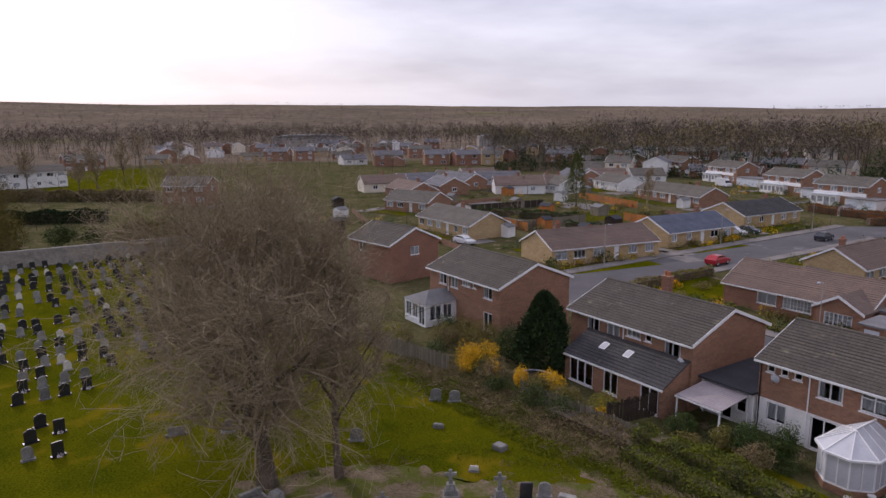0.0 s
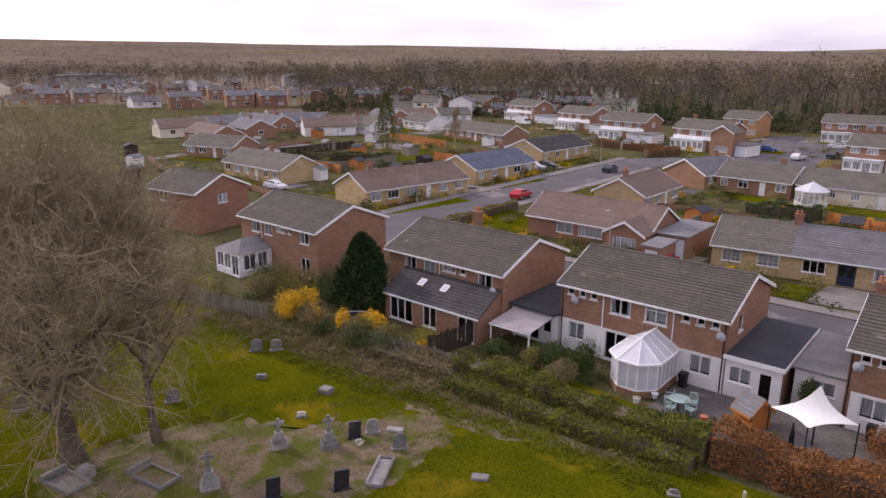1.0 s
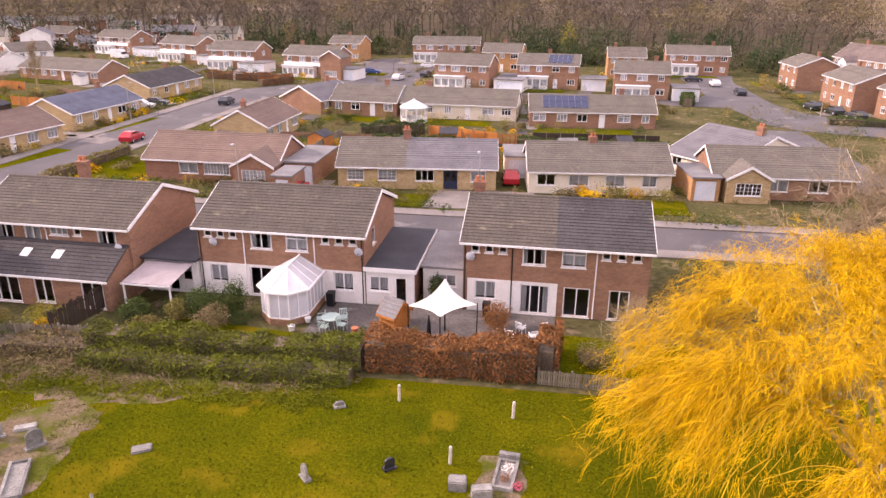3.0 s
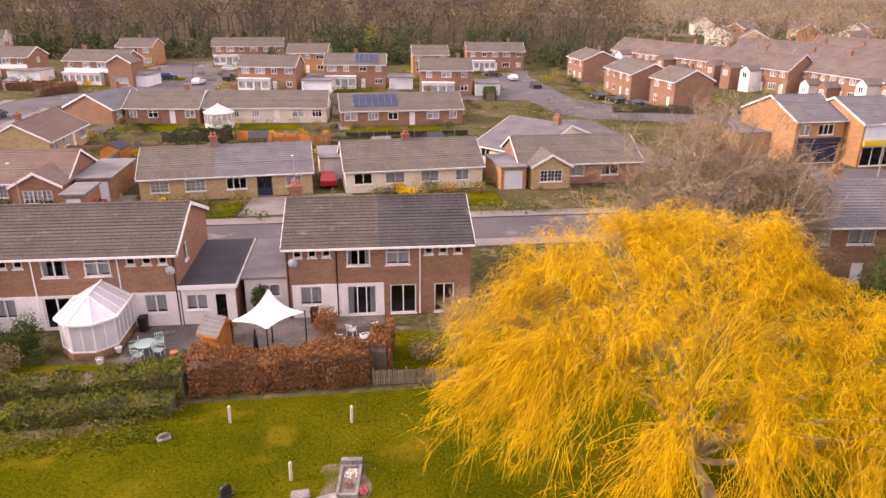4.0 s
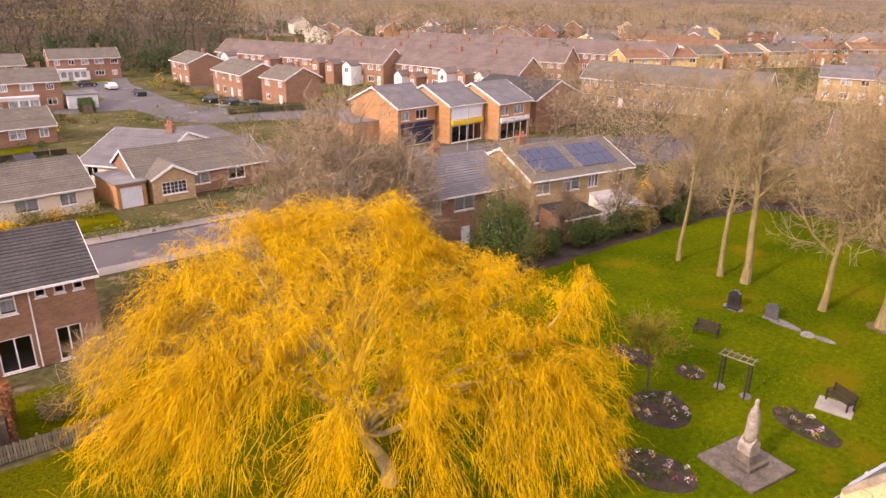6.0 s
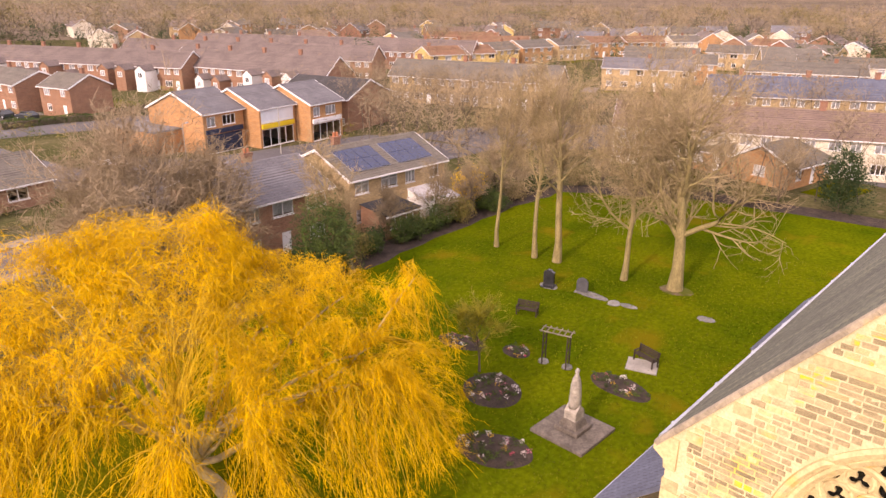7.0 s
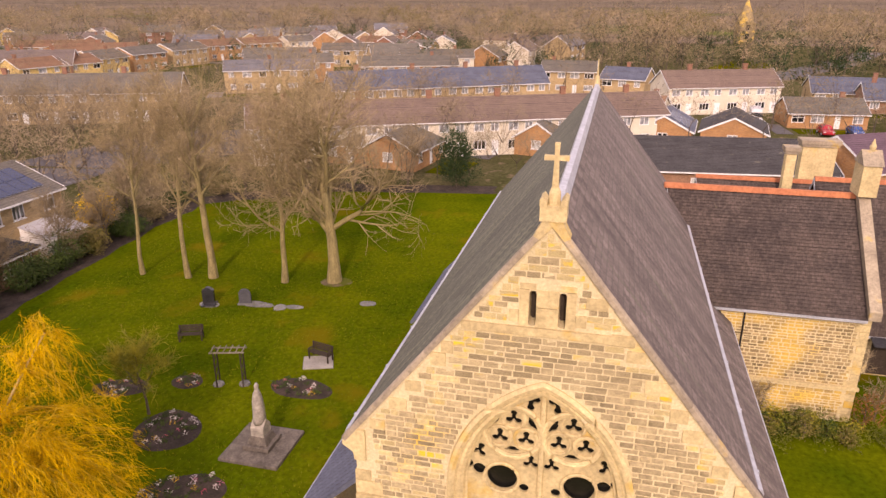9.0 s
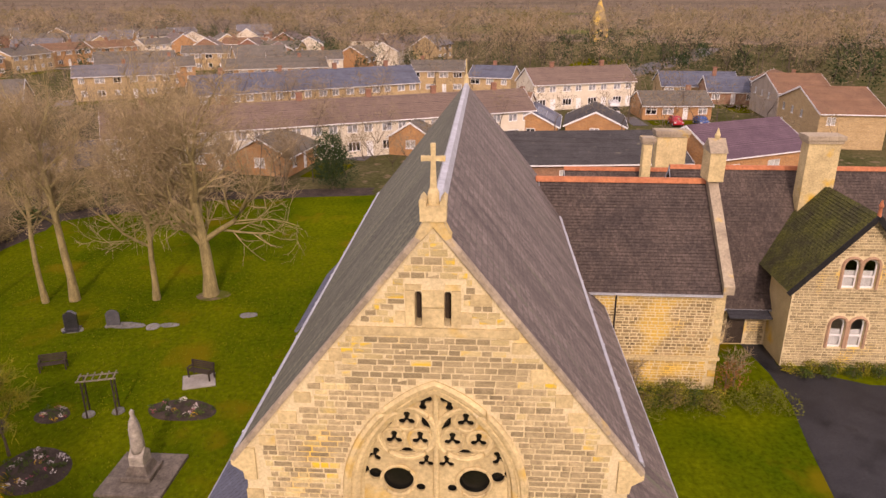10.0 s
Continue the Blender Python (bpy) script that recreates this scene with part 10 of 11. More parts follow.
for _ in range(2600):
    yaw = rw.uniform(-132, -18)
    near = 258 if yaw > -46 else 330 if yaw > -76 else max(215, 400 - 14 * (-76 - yaw))
    x, y = away(yaw, near + 360 * rw.random() ** 1.6)
    if noise.noise((x / 40, y / 40, 0.0)) > -0.12 and apart(x, y, 14):
        east.append((x, y, rw.uniform(13, 19)))
for _ in range(300):
    scrub.append((*away(rw.uniform(-122, -62), rw.uniform(95, 250)), rw.uniform(6, 11)))
for _ in range(480):
    scrub.append((*away(rw.uniform(-100, -26), rw.uniform(180, 480)), rw.uniform(6, 12)))
for _ in range(120):
    scrub.append((*away(rw.uniform(-62, -44), rw.uniform(90, 250)), rw.uniform(6, 10)))
for _ in range(110):
    scrub.append((*away(rw.uniform(60, 92), rw.uniform(150, 330)), rw.uniform(6, 10)))
for _ in range(120):
    scrub.append((*away(rw.uniform(-12, 62), rw.uniform(120, 330)), rw.uniform(4, 8)))
close = []
for _ in range(110):
    x, y = away(rw.uniform(-88, -44), rw.uniform(66, 135))
    if not (36 < x < 76 and y < 37) and not (48 < x < 76 and 74 < y < 92) and not (28 < x < 56 and 38 < y < 56):
        close.append((x, y, rw.uniform(6.5, 11)))
for _ in range(46):
    close.append((rw.uniform(78, 106), rw.uniform(50, 100), rw.uniform(6, 10)))
for k in range(22):
    close.append((77 + rw.uniform(0, 6), -4 + 42 * k / 22, rw.uniform(5, 8.5)))
wood("garden_trees", close, 14, "twig_pale", "leafless trees between the lawn and the shops", 330, 0.006, 0.5, 8)
tall = []
for _ in range(80):
    tall.append((*away(rw.uniform(-128, -84), rw.uniform(175, 290)), rw.uniform(11, 18)))
for _ in range(60):
    tall.append((*away(rw.uniform(-84, -30), rw.uniform(235, 330)), rw.uniform(11, 17)))
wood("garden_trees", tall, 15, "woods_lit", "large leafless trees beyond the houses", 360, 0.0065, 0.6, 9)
for _ in range(44):
    greens.append((*away(rw.uniform(-125, -80), rw.uniform(190, 290)), rw.uniform(5, 12)))
scrub = [q for q in scrub if not (38 < q[0] < 82 and -40 < q[1] < 36)]
for k, (mt, lb) in enumerate((("woods", "leafless brown woodland behind the estate"), ("woods_grey", "grey-brown leafless trees in the woodland"), ("woods_olive", "olive-tinged leafless trees in the woodland"))):
    wood("woodland", [q for q in north if int(q[0] * 7) % 4 in ((0, 1), (2,), (3,))[k]], 1 + 10 * k, mt, lb, 150, 0.0105, 0.5, 6)
wood("woodland", west, 2, "woods", "distant leafless woodland beyond the cemetery", 34, 0.03, 0.4)
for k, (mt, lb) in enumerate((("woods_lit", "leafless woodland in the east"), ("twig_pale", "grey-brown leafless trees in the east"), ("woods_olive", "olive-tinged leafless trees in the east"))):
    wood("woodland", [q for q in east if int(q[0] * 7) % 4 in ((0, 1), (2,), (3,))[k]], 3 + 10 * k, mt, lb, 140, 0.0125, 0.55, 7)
wood("garden_trees", scrub, 4, "twig_pale", "leafless trees scattered among the houses", 90, 0.009, 0.36)
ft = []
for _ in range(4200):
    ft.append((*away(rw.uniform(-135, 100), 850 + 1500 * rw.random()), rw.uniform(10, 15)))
wood("far_woods", ft, 5, "woods_hazed", "far woods on the hills", 8, 0.15, 0.6)
for _ in range(150):
    yaw = rw.uniform(-20, 50)
    near = 226 + 60 * max(0, (yaw - 18) / 34) - (25 if yaw < 8 else 0)
    greens.append((*away(yaw, near + 90 * rw.random() ** 2), rw.uniform(4, 12)))
for _ in range(70):
    greens.append((*away(rw.uniform(-125, -20), rw.uniform(200, 520)), rw.uniform(5, 11)))
greens += [(365, -36, 22), (419, 158, 15), (419, 141, 13), (436, -158, 13), (300, -20, 11), (340, 20, 12), (-96, 262, 12), (-70, 262, 10), (-112, 258, 13), (-20, 246, 9)]
v, f = [], []
for x, y, h in greens:
    leaf_cloud(rw, v, f, (x, y, ground_height(x, y) + h * 0.5), (h * 0.3, h * 0.3, h * 0.5), 180, 0.8)
tagged(mesh_of("evergreens", v, f, "conifer"), "dark evergreens among the bare woods", "woodland", kind="stuff")
v, f = [], []
for k in range(420):
    yaw = rw.uniform(-19, 52)
    near = 226 + 60 * max(0, (yaw - 18) / 34) - (25 if yaw < 8 else 0) - (10 if yaw < -8 else 0)
    x, y = away(yaw, near + rw.uniform(0, 40))
    h = rw.uniform(1.5, 5.0)
    leaf_cloud(rw, v, f, (x, y, h * 0.4), (rw.uniform(2, 4), rw.uniform(2, 4), h * 0.6), 60, 1.1)
for k in range(700):
    yaw = rw.uniform(-125, -18)
    x, y = away(yaw, rw.uniform(200, 520))
    h = rw.uniform(1.2, 3.5)
    leaf_cloud(rw, v, f, (x, y, h * 0.4), (rw.uniform(2, 5), rw.uniform(2, 4), h * 0.6), 45, 1.25)
tagged(mesh_of("undergrowth", v, f, "undergrowth"), "dark undergrowth along the edge of the woods", "woodland", kind="stuff")
# low planting between the patio and the beech hedge
v, f = [], []
rl = random.Random(44)
for k in range(34):
    leaf_cloud(rl, v, f, (rl.uniform(-9.4, -1.2), rl.uniform(35.4, 36.7), 0.25), (rl.uniform(0.25, 0.6), rl.uniform(0.25, 0.5), rl.uniform(0.2, 0.55)), 120, 0.12)
for k in range(22):
    leaf_cloud(rl, v, f, (rl.uniform(-26.5, -19.5), rl.uniform(36.6, 39.6), 0.4), (rl.uniform(0.4, 0.8), rl.uniform(0.4, 0.7), rl.uniform(0.4, 0.9)), 190, 0.13)
tagged(mesh_of("garden_planting", v, f, "ever"), "low evergreen planting round the patio", "shrubs", kind="stuff")
# a dark sheet added under the wood behind the estate, darkening gaps between trunks
sheet("woodland_floor", [away(y, d) for y, d in ((52, 292), (40, 268), (28, 250), (18, 236), (8, 232), (6, 212), (-8, 212), (-20, 218), (-20, 560), (0, 640), (20, 660), (40, 660), (52, 640))], 0.005, "dark_wood_ground", "dark ground sheet added under the bare trees", "ground")
# hedges and bushes beyond the cemetery wall
WG2 = "bushes beyond the cemetery wall"
for x, y, r, h, mt in ((-122, 1.5, 4.2, 9.0, "olive"), (-129, 10, 3.0, 4.0, "ever"), (-121, 19.5, 4.5, 5, "bramble"), (-120, 24, 3, 5.5, "olive"), (-123, 29, 4, 4.5, "bramble"), (-150, 0, 5.5, 14, "olive"), (-118.5, 32, 3, 4, "bramble"), (-130, 15, 3, 3, "ever")):
    shrub("shrub", (x, y), r, h, mt, int(-x * 13 + y), "large tangled bush beyond the cemetery wall", WG2, int(220 * r * h), 0.3)
hedge("hedge", [(-166, 2), (-158, 21)], 3.0, 2.4, "conifer", 31, "long dark clipped hedge beyond the cemetery", per_m=60, size=0.4)
for k, (x, y, h) in enumerate(((-228, 24, 8), (-238, 30, 10), (-262, 42, 9), (-330, 52, 12), (-345, 62, 12), (-300, 70, 10), (-250, 12, 10), (-200, 44, 7))):
    bare_tree("bare_tree", (x, y), 640 + k, h, 0.2, 3, 1.0, "spreading leafless tree round the playing field", "bark", "twig", "bare trees round the playing field", kids=(12, 6, 5), first=0.25, ratio=0.55, twigs=900, twig_len=1.2, twig_w=0.09, min_r=0.035)
hedge("hedge", [(-215, 5), (-192, 38)], 3.0, 2.6, "bramble", 32, "brown hedge before the playing field", per_m=40, size=0.5)
plain("two", "house", (-180.0, 37.0), 55, 11, 9, "brick_dark", "tile_brown", "brown brick house beyond the cemetery", G5, 200, chim=False, side_windows=True)
plain("two", "house", (-250.0, -2.0), 100, 26, 9, "white_render", "tile_brown", "white rendered houses beyond the field", "far estate houses", 201)
plain("two", "house", (-330.0, 30.0), 95, 16, 9, "brick_dark", "tile_brown", "brown brick house beyond the field", "far estate houses", 202)
# the far estates: rows of houses, small with distance
def far_house(xy, ang, L, D, eave, ridge, wall_mat, roof_mat, label, group, seed, chim=True):
    r = random.Random(seed)
    t = thing("house" if eave > 4 else "bungalow", pose(*xy, ground_height(*xy), 0, 0, ang), label, "house", group)
    bm = bmesh.new()
    v = [[bm.verts.new((x, y, z)) for y, z in ((0, -0.3), (D, -0.3), (D, eave), (D / 2, ridge), (0, eave))] for x in (0, L)]
    bm.faces.new(v[0][::-1]), bm.faces.new(v[1])
    for i in range(5):
        j = (i + 1) % 5
        bm.faces.new((v[0][i], v[0][j], v[1][j], v[1][i]))
    part("wall", bm, wall_mat, t)
    bm = bmesh.new()
    for y0 in (-0.4, D + 0.4):
        slope(bm, -0.2, L + 0.2, y0, eave - 0.1, D / 2, ridge + 0.06, 0.8)
    part("roof", bm, roof_mat, t)
    for x in (-0.24, L + 0.2):
        bm = bmesh.new()
        prism(bm, [(-0.4, eave - 0.16), (D / 2, ridge - 0.02), (D + 0.4, eave - 0.16), (D + 0.4, eave + 0.1), (D / 2, ridge + 0.24), (-0.4, eave + 0.1)], x, x + 0.04)
        bm.transform(Matrix(((0, 1, 0, 0), (1, 0, 0, 0), (0, 0, 1, 0), (0, 0, 0, 1))))
        bmesh.ops.recalc_face_normals(bm, faces=bm.faces[:])
        part("bargeboard", bm, "upvc", t)
    if chim:
        chimney(t, L * r.choice((0.2, 0.5, 0.8)), D / 2, eave, ridge + 1.0, "brick_dark")
    n = max(2, round(L / 6))
    for s in range(2 if eave > 4 else 1):
        for i in range(n):
            w = r.choice((1.4, 1.8, 2.4))
            window(t, pose(L * (i + 0.5) / n - w / 2, -0.13, 0.9 + 2.6 * s), w, 1.25, 2)
    if r.random() < 0.7:
        window(t, pose(L + 0.13, D / 2 - 0.7, eave - 1.6, 0, 0, 90), 1.4, 1.2, 2)


FINE[0] = False
rh = random.Random(66)
FG = "far estate houses"
for i in range(66):
    row, col = i // 22, i % 22
    yaw = 29 + 52 * (col + 0.5 * (row % 2)) / 22 + rh.uniform(-0.5, 0.5)
    d = 262 + 52 * row + rh.uniform(-10, 10) + (60 if yaw > 46 else 0)
    if yaw > 66 and row == 0:
        continue
    two = rh.random() < 0.7
    far_house(away(yaw, d), yaw + rh.choice((0, 0, 90, -15, 15)) + rh.uniform(-8, 8), rh.uniform(9, 14), 8.5, 5.0 if two else 2.6, 7.0 if two else 4.7, rh.choice(("brick_dark", "brick", "white_render", "brick_buff", "render")), rh.choice(("tile_brown", "tile_brown", "tile_grey")), "distant house on the far estate", FG, 300 + i)
for i in range(26):
    yaw = 24 + 40 * i / 26 + rh.uniform(-0.5, 0.5)
    x, y = away(yaw, rh.uniform(185, 250))
    if x > -150 and y > 125:
        continue
    far_house((x, y), yaw - 60 + rh.choice((0, 75)) + rh.uniform(-10, 10), rh.uniform(11, 15), 8.5, 2.6, 4.7, rh.choice(("white_render", "brick_buff", "render", "brick")), rh.choice(("tile_brown", "tile_pink", "tile_grey")), "pale bungalow in the middle of the estate", FG, 400 + i)
for i in range(20):
    yaw = 57.5 + 20.5 * i / 20 + rh.uniform(-0.25, 0.25)
    far_house(away(yaw, rh.uniform(455, 520)), yaw + rh.choice((0, 0, 90, 80)) + rh.uniform(-6, 6), rh.uniform(9, 11.5), 8.5, 5.0, 7.2, rh.choice(("brick_dark", "brick_dark", "render", "white_render", "brick")), rh.choice(("tile_brown", "tile_terrace", "tile_grey")), "distant house in the row behind the field", FG, 700 + i, chim=False)
EG = "far houses in the east"
for i in range(80):
    row, col = i // 16, i % 16
    yaw = -27 - 66 * (col + 0.5 * (row % 2)) / 16 + rh.uniform(-1.2, 1.2)
    d = 205 + 40 * row + rh.uniform(-14, 14)
    if yaw < -78 and d > 300 or (yaw > -50 and d < 240) or (-74 < yaw < -52 and d < 275):
        continue
    far_house(away(yaw, d), yaw + rh.choice((0, 0, 90, 70)) + rh.uniform(-15, 15), rh.uniform(9, 20), 9, 5.0, rh.uniform(7.0, 8.2), rh.choice(("brick_orange", "brick", "brick_dark", "yellow_render", "render", "brick_buff")), rh.choice(("tile_brown", "tile_terrace", "tile_pink", "tile_brown", "tile_grey")), "distant house among bare trees in the east", EG, 500 + i, chim=rh.random() < 0.6)
for x, y, a, L, D in ((-520, 190, 70, 60, 30), (-440, 330, 60, 40, 20)):
    t = thing("warehouse", pose(x, y, ground_height(x, y), 0, 0, a), "large pale warehouse in the distance", "warehouse", "distant warehouses")
    bm = bmesh.new()
    box(bm, 0, L, 0, D, -1, 8)
    part("wall", bm, "concrete", t)
    bm = bmesh.new()
    prism(bm, [(-0.4, 8), (L + 0.4, 8), (L * 0.75, 10), (L * 0.25, 10)], -0.3, D + 0.3)
    bmesh.ops.recalc_face_normals(bm, faces=bm.faces[:])
    part("roof", bm, "grey_felt", t)
FINE[0] = True


tower = thing("church_tower", pose(351.6, -89.3, 0, 0, 0, -80), "distant sandstone church spire rising among bare trees", "church")
bm = bmesh.new()
box(bm, -3.4, 3.4, -3.4, 3.4, -0.3, 9.5)
part("wall", bm, "rubble_gold", tower)
bm = bmesh.new()
ring = [[bm.verts.new((r * math.cos(k * math.pi / 4 + 0.39), r * math.sin(k * math.pi / 4 + 0.39), z)) for k in range(8)] for r, z in ((3.9, 9.5), (2.7, 13.0), (0.9, 18.2), (0.7, 18.3), (0.15, 22.0))]
for lo, hi in zip(ring, ring[1:]):
    for k in range(8):
        bm.faces.new((lo[k], lo[(k + 1) % 8], hi[(k + 1) % 8], hi[k]))
bm.faces.new(ring[0][::-1]), bm.faces.new(ring[-1])
part("roof", bm, "rubble_gold", tower, "tapering stone spire")
for z in (2.4, 6.0):
    bm = bmesh.new()
    box(bm, -0.8, 0.8, -3.46, -3.35, z, z + 2.4)
    part("belfry_opening", bm, "carglass", tower)
sheet("verge", [(190, -42), (205, -36), (262, -66), (240, -72)], 0.02, "grass", "grass verge under the trees beyond the houses", "verge")
sheet("verge", [(142, -32), (147, -28), (172, -46), (164, -50)], 0.04, "grass", "grass verge beside the road", "verge")
for x, y, r, h, mt in ((158, -43, 2.2, 2.4, "spring"), (163, -47, 2.0, 2.0, "forsythia"), (154, -39, 1.8, 2.0, "ever")):
    shrub("shrub", (x, y), r, h, mt, int(x), "bushy green shrub beside the road", "shrubs beside the road", 500, 0.3)


hedge("hedge", [(-28.0, 93.7), (-19.7, 97.9)], 1.2, 2.3, "ever", 61, "tall dark green hedge between two gardens", per_m=160, size=0.22)
for x, y, r, h, mt, lb in ((-104, 262, 4.2, 8.5, "olive", "round yellow-green tree at the wood's edge"), (0.7, 228, 3.6, 11, "spring", "tall tree in yellow-green leaf by the wood"), (-62, 234, 1.7, 6, "ever", "narrow dark green tree by the wood")):
    shrub("leafy_tree", (x, y), r, h, mt, int(y * 3 + x), lb, "leafy trees at the wood's edge", 900, 0.55, "tree")
for x, y, r, h, mt, lb in ((58.7, 40.7, 2.4, 4.6, "olive", "yellow-green bush behind the lawn trees"), (73.0, 43.0, 3.0, 8.0, "olive", "tall ivy-clad tree behind the lawn")):
    shrub("shrub", (x, y), r, h, mt, int(x), lb, "bushes behind the lawn", 2600, 0.22)
sheet("street", [(-50.5, 150.0), (-52.0, 176.0), (-57.0, 206.0), (-41.9, 214.0), (-34.0, 187.4), (-33.0, 150.6)], 0.026, "asphalt", "asphalt close between the far houses", "road")
# ---- sheds, fences, porches and beds in the estate's gardens ----
def shed(xy, ang, w, d, mat, roof, label):
    t = thing("garden_shed", pose(*xy, 0, 0, 0, ang), label, "shed", "sheds in the gardens")
    bm = bmesh.new()
    pierced(bm, w, 1.9, 0.06, [(w * 0.2, w * 0.55, 0.05, 1.8)])
    bmesh.ops.remove_doubles(bm, verts=bm.verts[:], dist=1e-4)
    part("wall", bm, mat, t)
    bm = bmesh.new()
    prism(bm, [(0, 1.9), (w, 1.9), (w / 2, 2.4)], 0, 0.06), prism(bm, [(0, 0), (w, 0), (w, 1.9), (w / 2, 2.4), (0, 1.9)], d - 0.06, d)
    box(bm, 0, 0.06, 0.06, d - 0.06, 0, 1.9), box(bm, w - 0.06, w, 0.06, d - 0.06, 0, 1.9)
    bmesh.ops.recalc_face_normals(bm, faces=bm.faces[:])
    part("wall", bm, mat, t)
    bm = bmesh.new()
    prism(bm, [(-0.12, 1.82), (w / 2, 2.42), (w + 0.12, 1.82), (w + 0.12, 1.9), (w / 2, 2.5), (-0.12, 1.9)], -0.12, d + 0.1)
    bmesh.ops.recalc_face_normals(bm, faces=bm.faces[:])
    part("roof", bm, roof, t)
    bm = bmesh.new()
    box(bm, w * 0.2, w * 0.55, 0.02, 0.05, 0.05, 1.8)
    part("door", bm, mat, t)


def panel_fence(a, b, h, mat, label):
    t = thing("panel_fence", pose(0, 0, 0), label, "fence", "garden fences of the estate")
    a, b = Vector((*a, 0)), Vector((*b, 0))
    n = max(1, round((b - a).length / 1.9))
    for i in range(n):
        p, q = a.lerp(b, i / n), a.lerp(b, (i + 1) / n)
        bm = bmesh.new()
        bar(bm, p + Vector((0, 0, h / 2)), q + Vector((0, 0, h / 2)), 0.05, h - 0.05)
        part("fence_panel", bm, mat, t)
        bm = bmesh.new()
        box(bm, p.x - 0.06, p.x + 0.06, p.y - 0.06, p.y + 0.06, -0.05, h + 0.12)
        part("post", bm, "wood", t)


def porch(parent, x0, x1, label, z=2.55):
    """A white flat-roofed porch along part of a house's front."""
    bm = bmesh.new()
    w, n = x1 - x0, max(2, round((x1 - x0) / 1.5))
    pierced(bm, w, z, 0.12, [(w * i / n + 0.15, w * (i + 1) / n - 0.15, 0.8 if i != n // 2 else 0.1, 2.1) for i in range(n)])
    bmesh.ops.remove_doubles(bm, verts=bm.verts[:], dist=1e-4)
    bm.transform(pose(x0, -1.6, 0))
    p = part("porch", bm, "white_render", parent, label)
    bm = bmesh.new()
    box(bm, x0, x0 + 0.12, -1.48, -0.05, 0, z), box(bm, x1 - 0.12, x1, -1.48, -0.05, 0, z)
    part("porch_cheek", bm, "white_render", p)
    bm = bmesh.new()
    box(bm, x0 - 0.15, x1 + 0.15, -1.8, -0.05, z, z + 0.2)
    part("porch_roof", bm, "garage", p)
    bm = bmesh.new()
    quad(bm, (x0 + 0.1, -1.5, 0.1), (x1 - 0.1, -1.5, 0.1), (x1 - 0.1, -1.5, 2.2), (x0 + 0.1, -1.5, 2.2))
    part("porch_glass", bm, "pale_pane", p)


for o in [q for q in scene.objects if q.name.startswith("house") and not q.parent and math.hypot(*q.matrix_basis.translation.xy) < 260 and q.get("label", "").startswith(("brick house with white lower", "red brick house with a flat", "red brick house pair", "red brick house at the corner", "long red brick house"))]:
    porch(o, 0.4, rh.uniform(6.0, 9.2), "white glazed porch")
SC = (("wood", "grey_felt", "weathered timber garden shed with felt roof"), ("wood_orange", "felt", "orange-stained timber garden shed"), ("white_render", "grey_felt", "small white garden outbuilding"), ("wood_dark", "felt", "dark timber garden shed"))
for x, y in ((-42, 83), (-33, 86), (-21, 84.5), (-14, 91.5), (2, 88), (9, 90.5), (17, 88), (-36, 127), (-22, 126), (-9, 124), (4, 123), (-86, 88), (-92, 99), (-99, 88), (-104, 110), (-112, 103), (-90, 132), (-104, 136), (-125, 104), (-131, 122), (-142, 98), (-150, 120), (-75, 152), (-160, 140), (-96, 76), (-122, 86), (-138, 138), (-57, 168), (-30, 172), (-5, 170), (-82, 180), (18, 160), (-120, 54), (-135, 62), (-152, 70)):
    m, rf, lb = rh.choice(SC)
    shed((x, y), rh.uniform(-20, 20) + rh.choice((0, 90)), rh.uniform(1.8, 2.8), rh.uniform(1.8, 3.0), m, rf, lb)
FM = (("wood", "weathered panel fence between gardens"), ("wood_orange", "orange-stained panel fence between gardens"), ("wood_dark", "dark panel fence between gardens"), ("brick", "low red brick wall between gardens"))
panel_fence((-19.0, 97.6), (-8.8, 93.8), 1.8, "wood_orange", "orange-stained panel fence between gardens")
for a, b in (((-31, 78), (-30.5, 93)), ((-22.5, 93.5), (-40, 92.5)), ((-12, 78.5), (-12.5, 93)), ((5, 82), (4.5, 95)), ((-4, 95.5), (13, 96.5)), ((-39, 122), (-39.5, 133)), ((-27, 121.5), (-27.5, 132)), ((-16, 121.5), (-16.5, 131)), ((-7, 117.5), (-7.5, 130)), ((4, 118), (4, 130)), ((14, 118.5), (15, 131)), ((-39, 133), (15, 131)), ((-90, 84), (-89, 100)), ((-100, 84), (-99, 101)), ((-82, 108), (-97, 110)), ((-84, 122), (-99, 125)), ((-97, 84), (-120, 86)), ((-126, 92), (-124, 112)), ((-108, 127), (-132, 132)), ((-138, 88), (-140, 112)), ((-50, 170), (-52, 182)), ((-74, 176), (-76, 190)), ((-16, 162), (-17, 176)), ((4, 158), (4, 172)), ((-98, 186), (-99, 198)), ((-150, 140), (-172, 146)), ((-84, 62), (-100, 64)), ((-118, 62), (-142, 70))):
    m, lb = rh.choice(FM)
    panel_fence(a, b, 1.7 if m != "brick" else 1.0, m, lb)
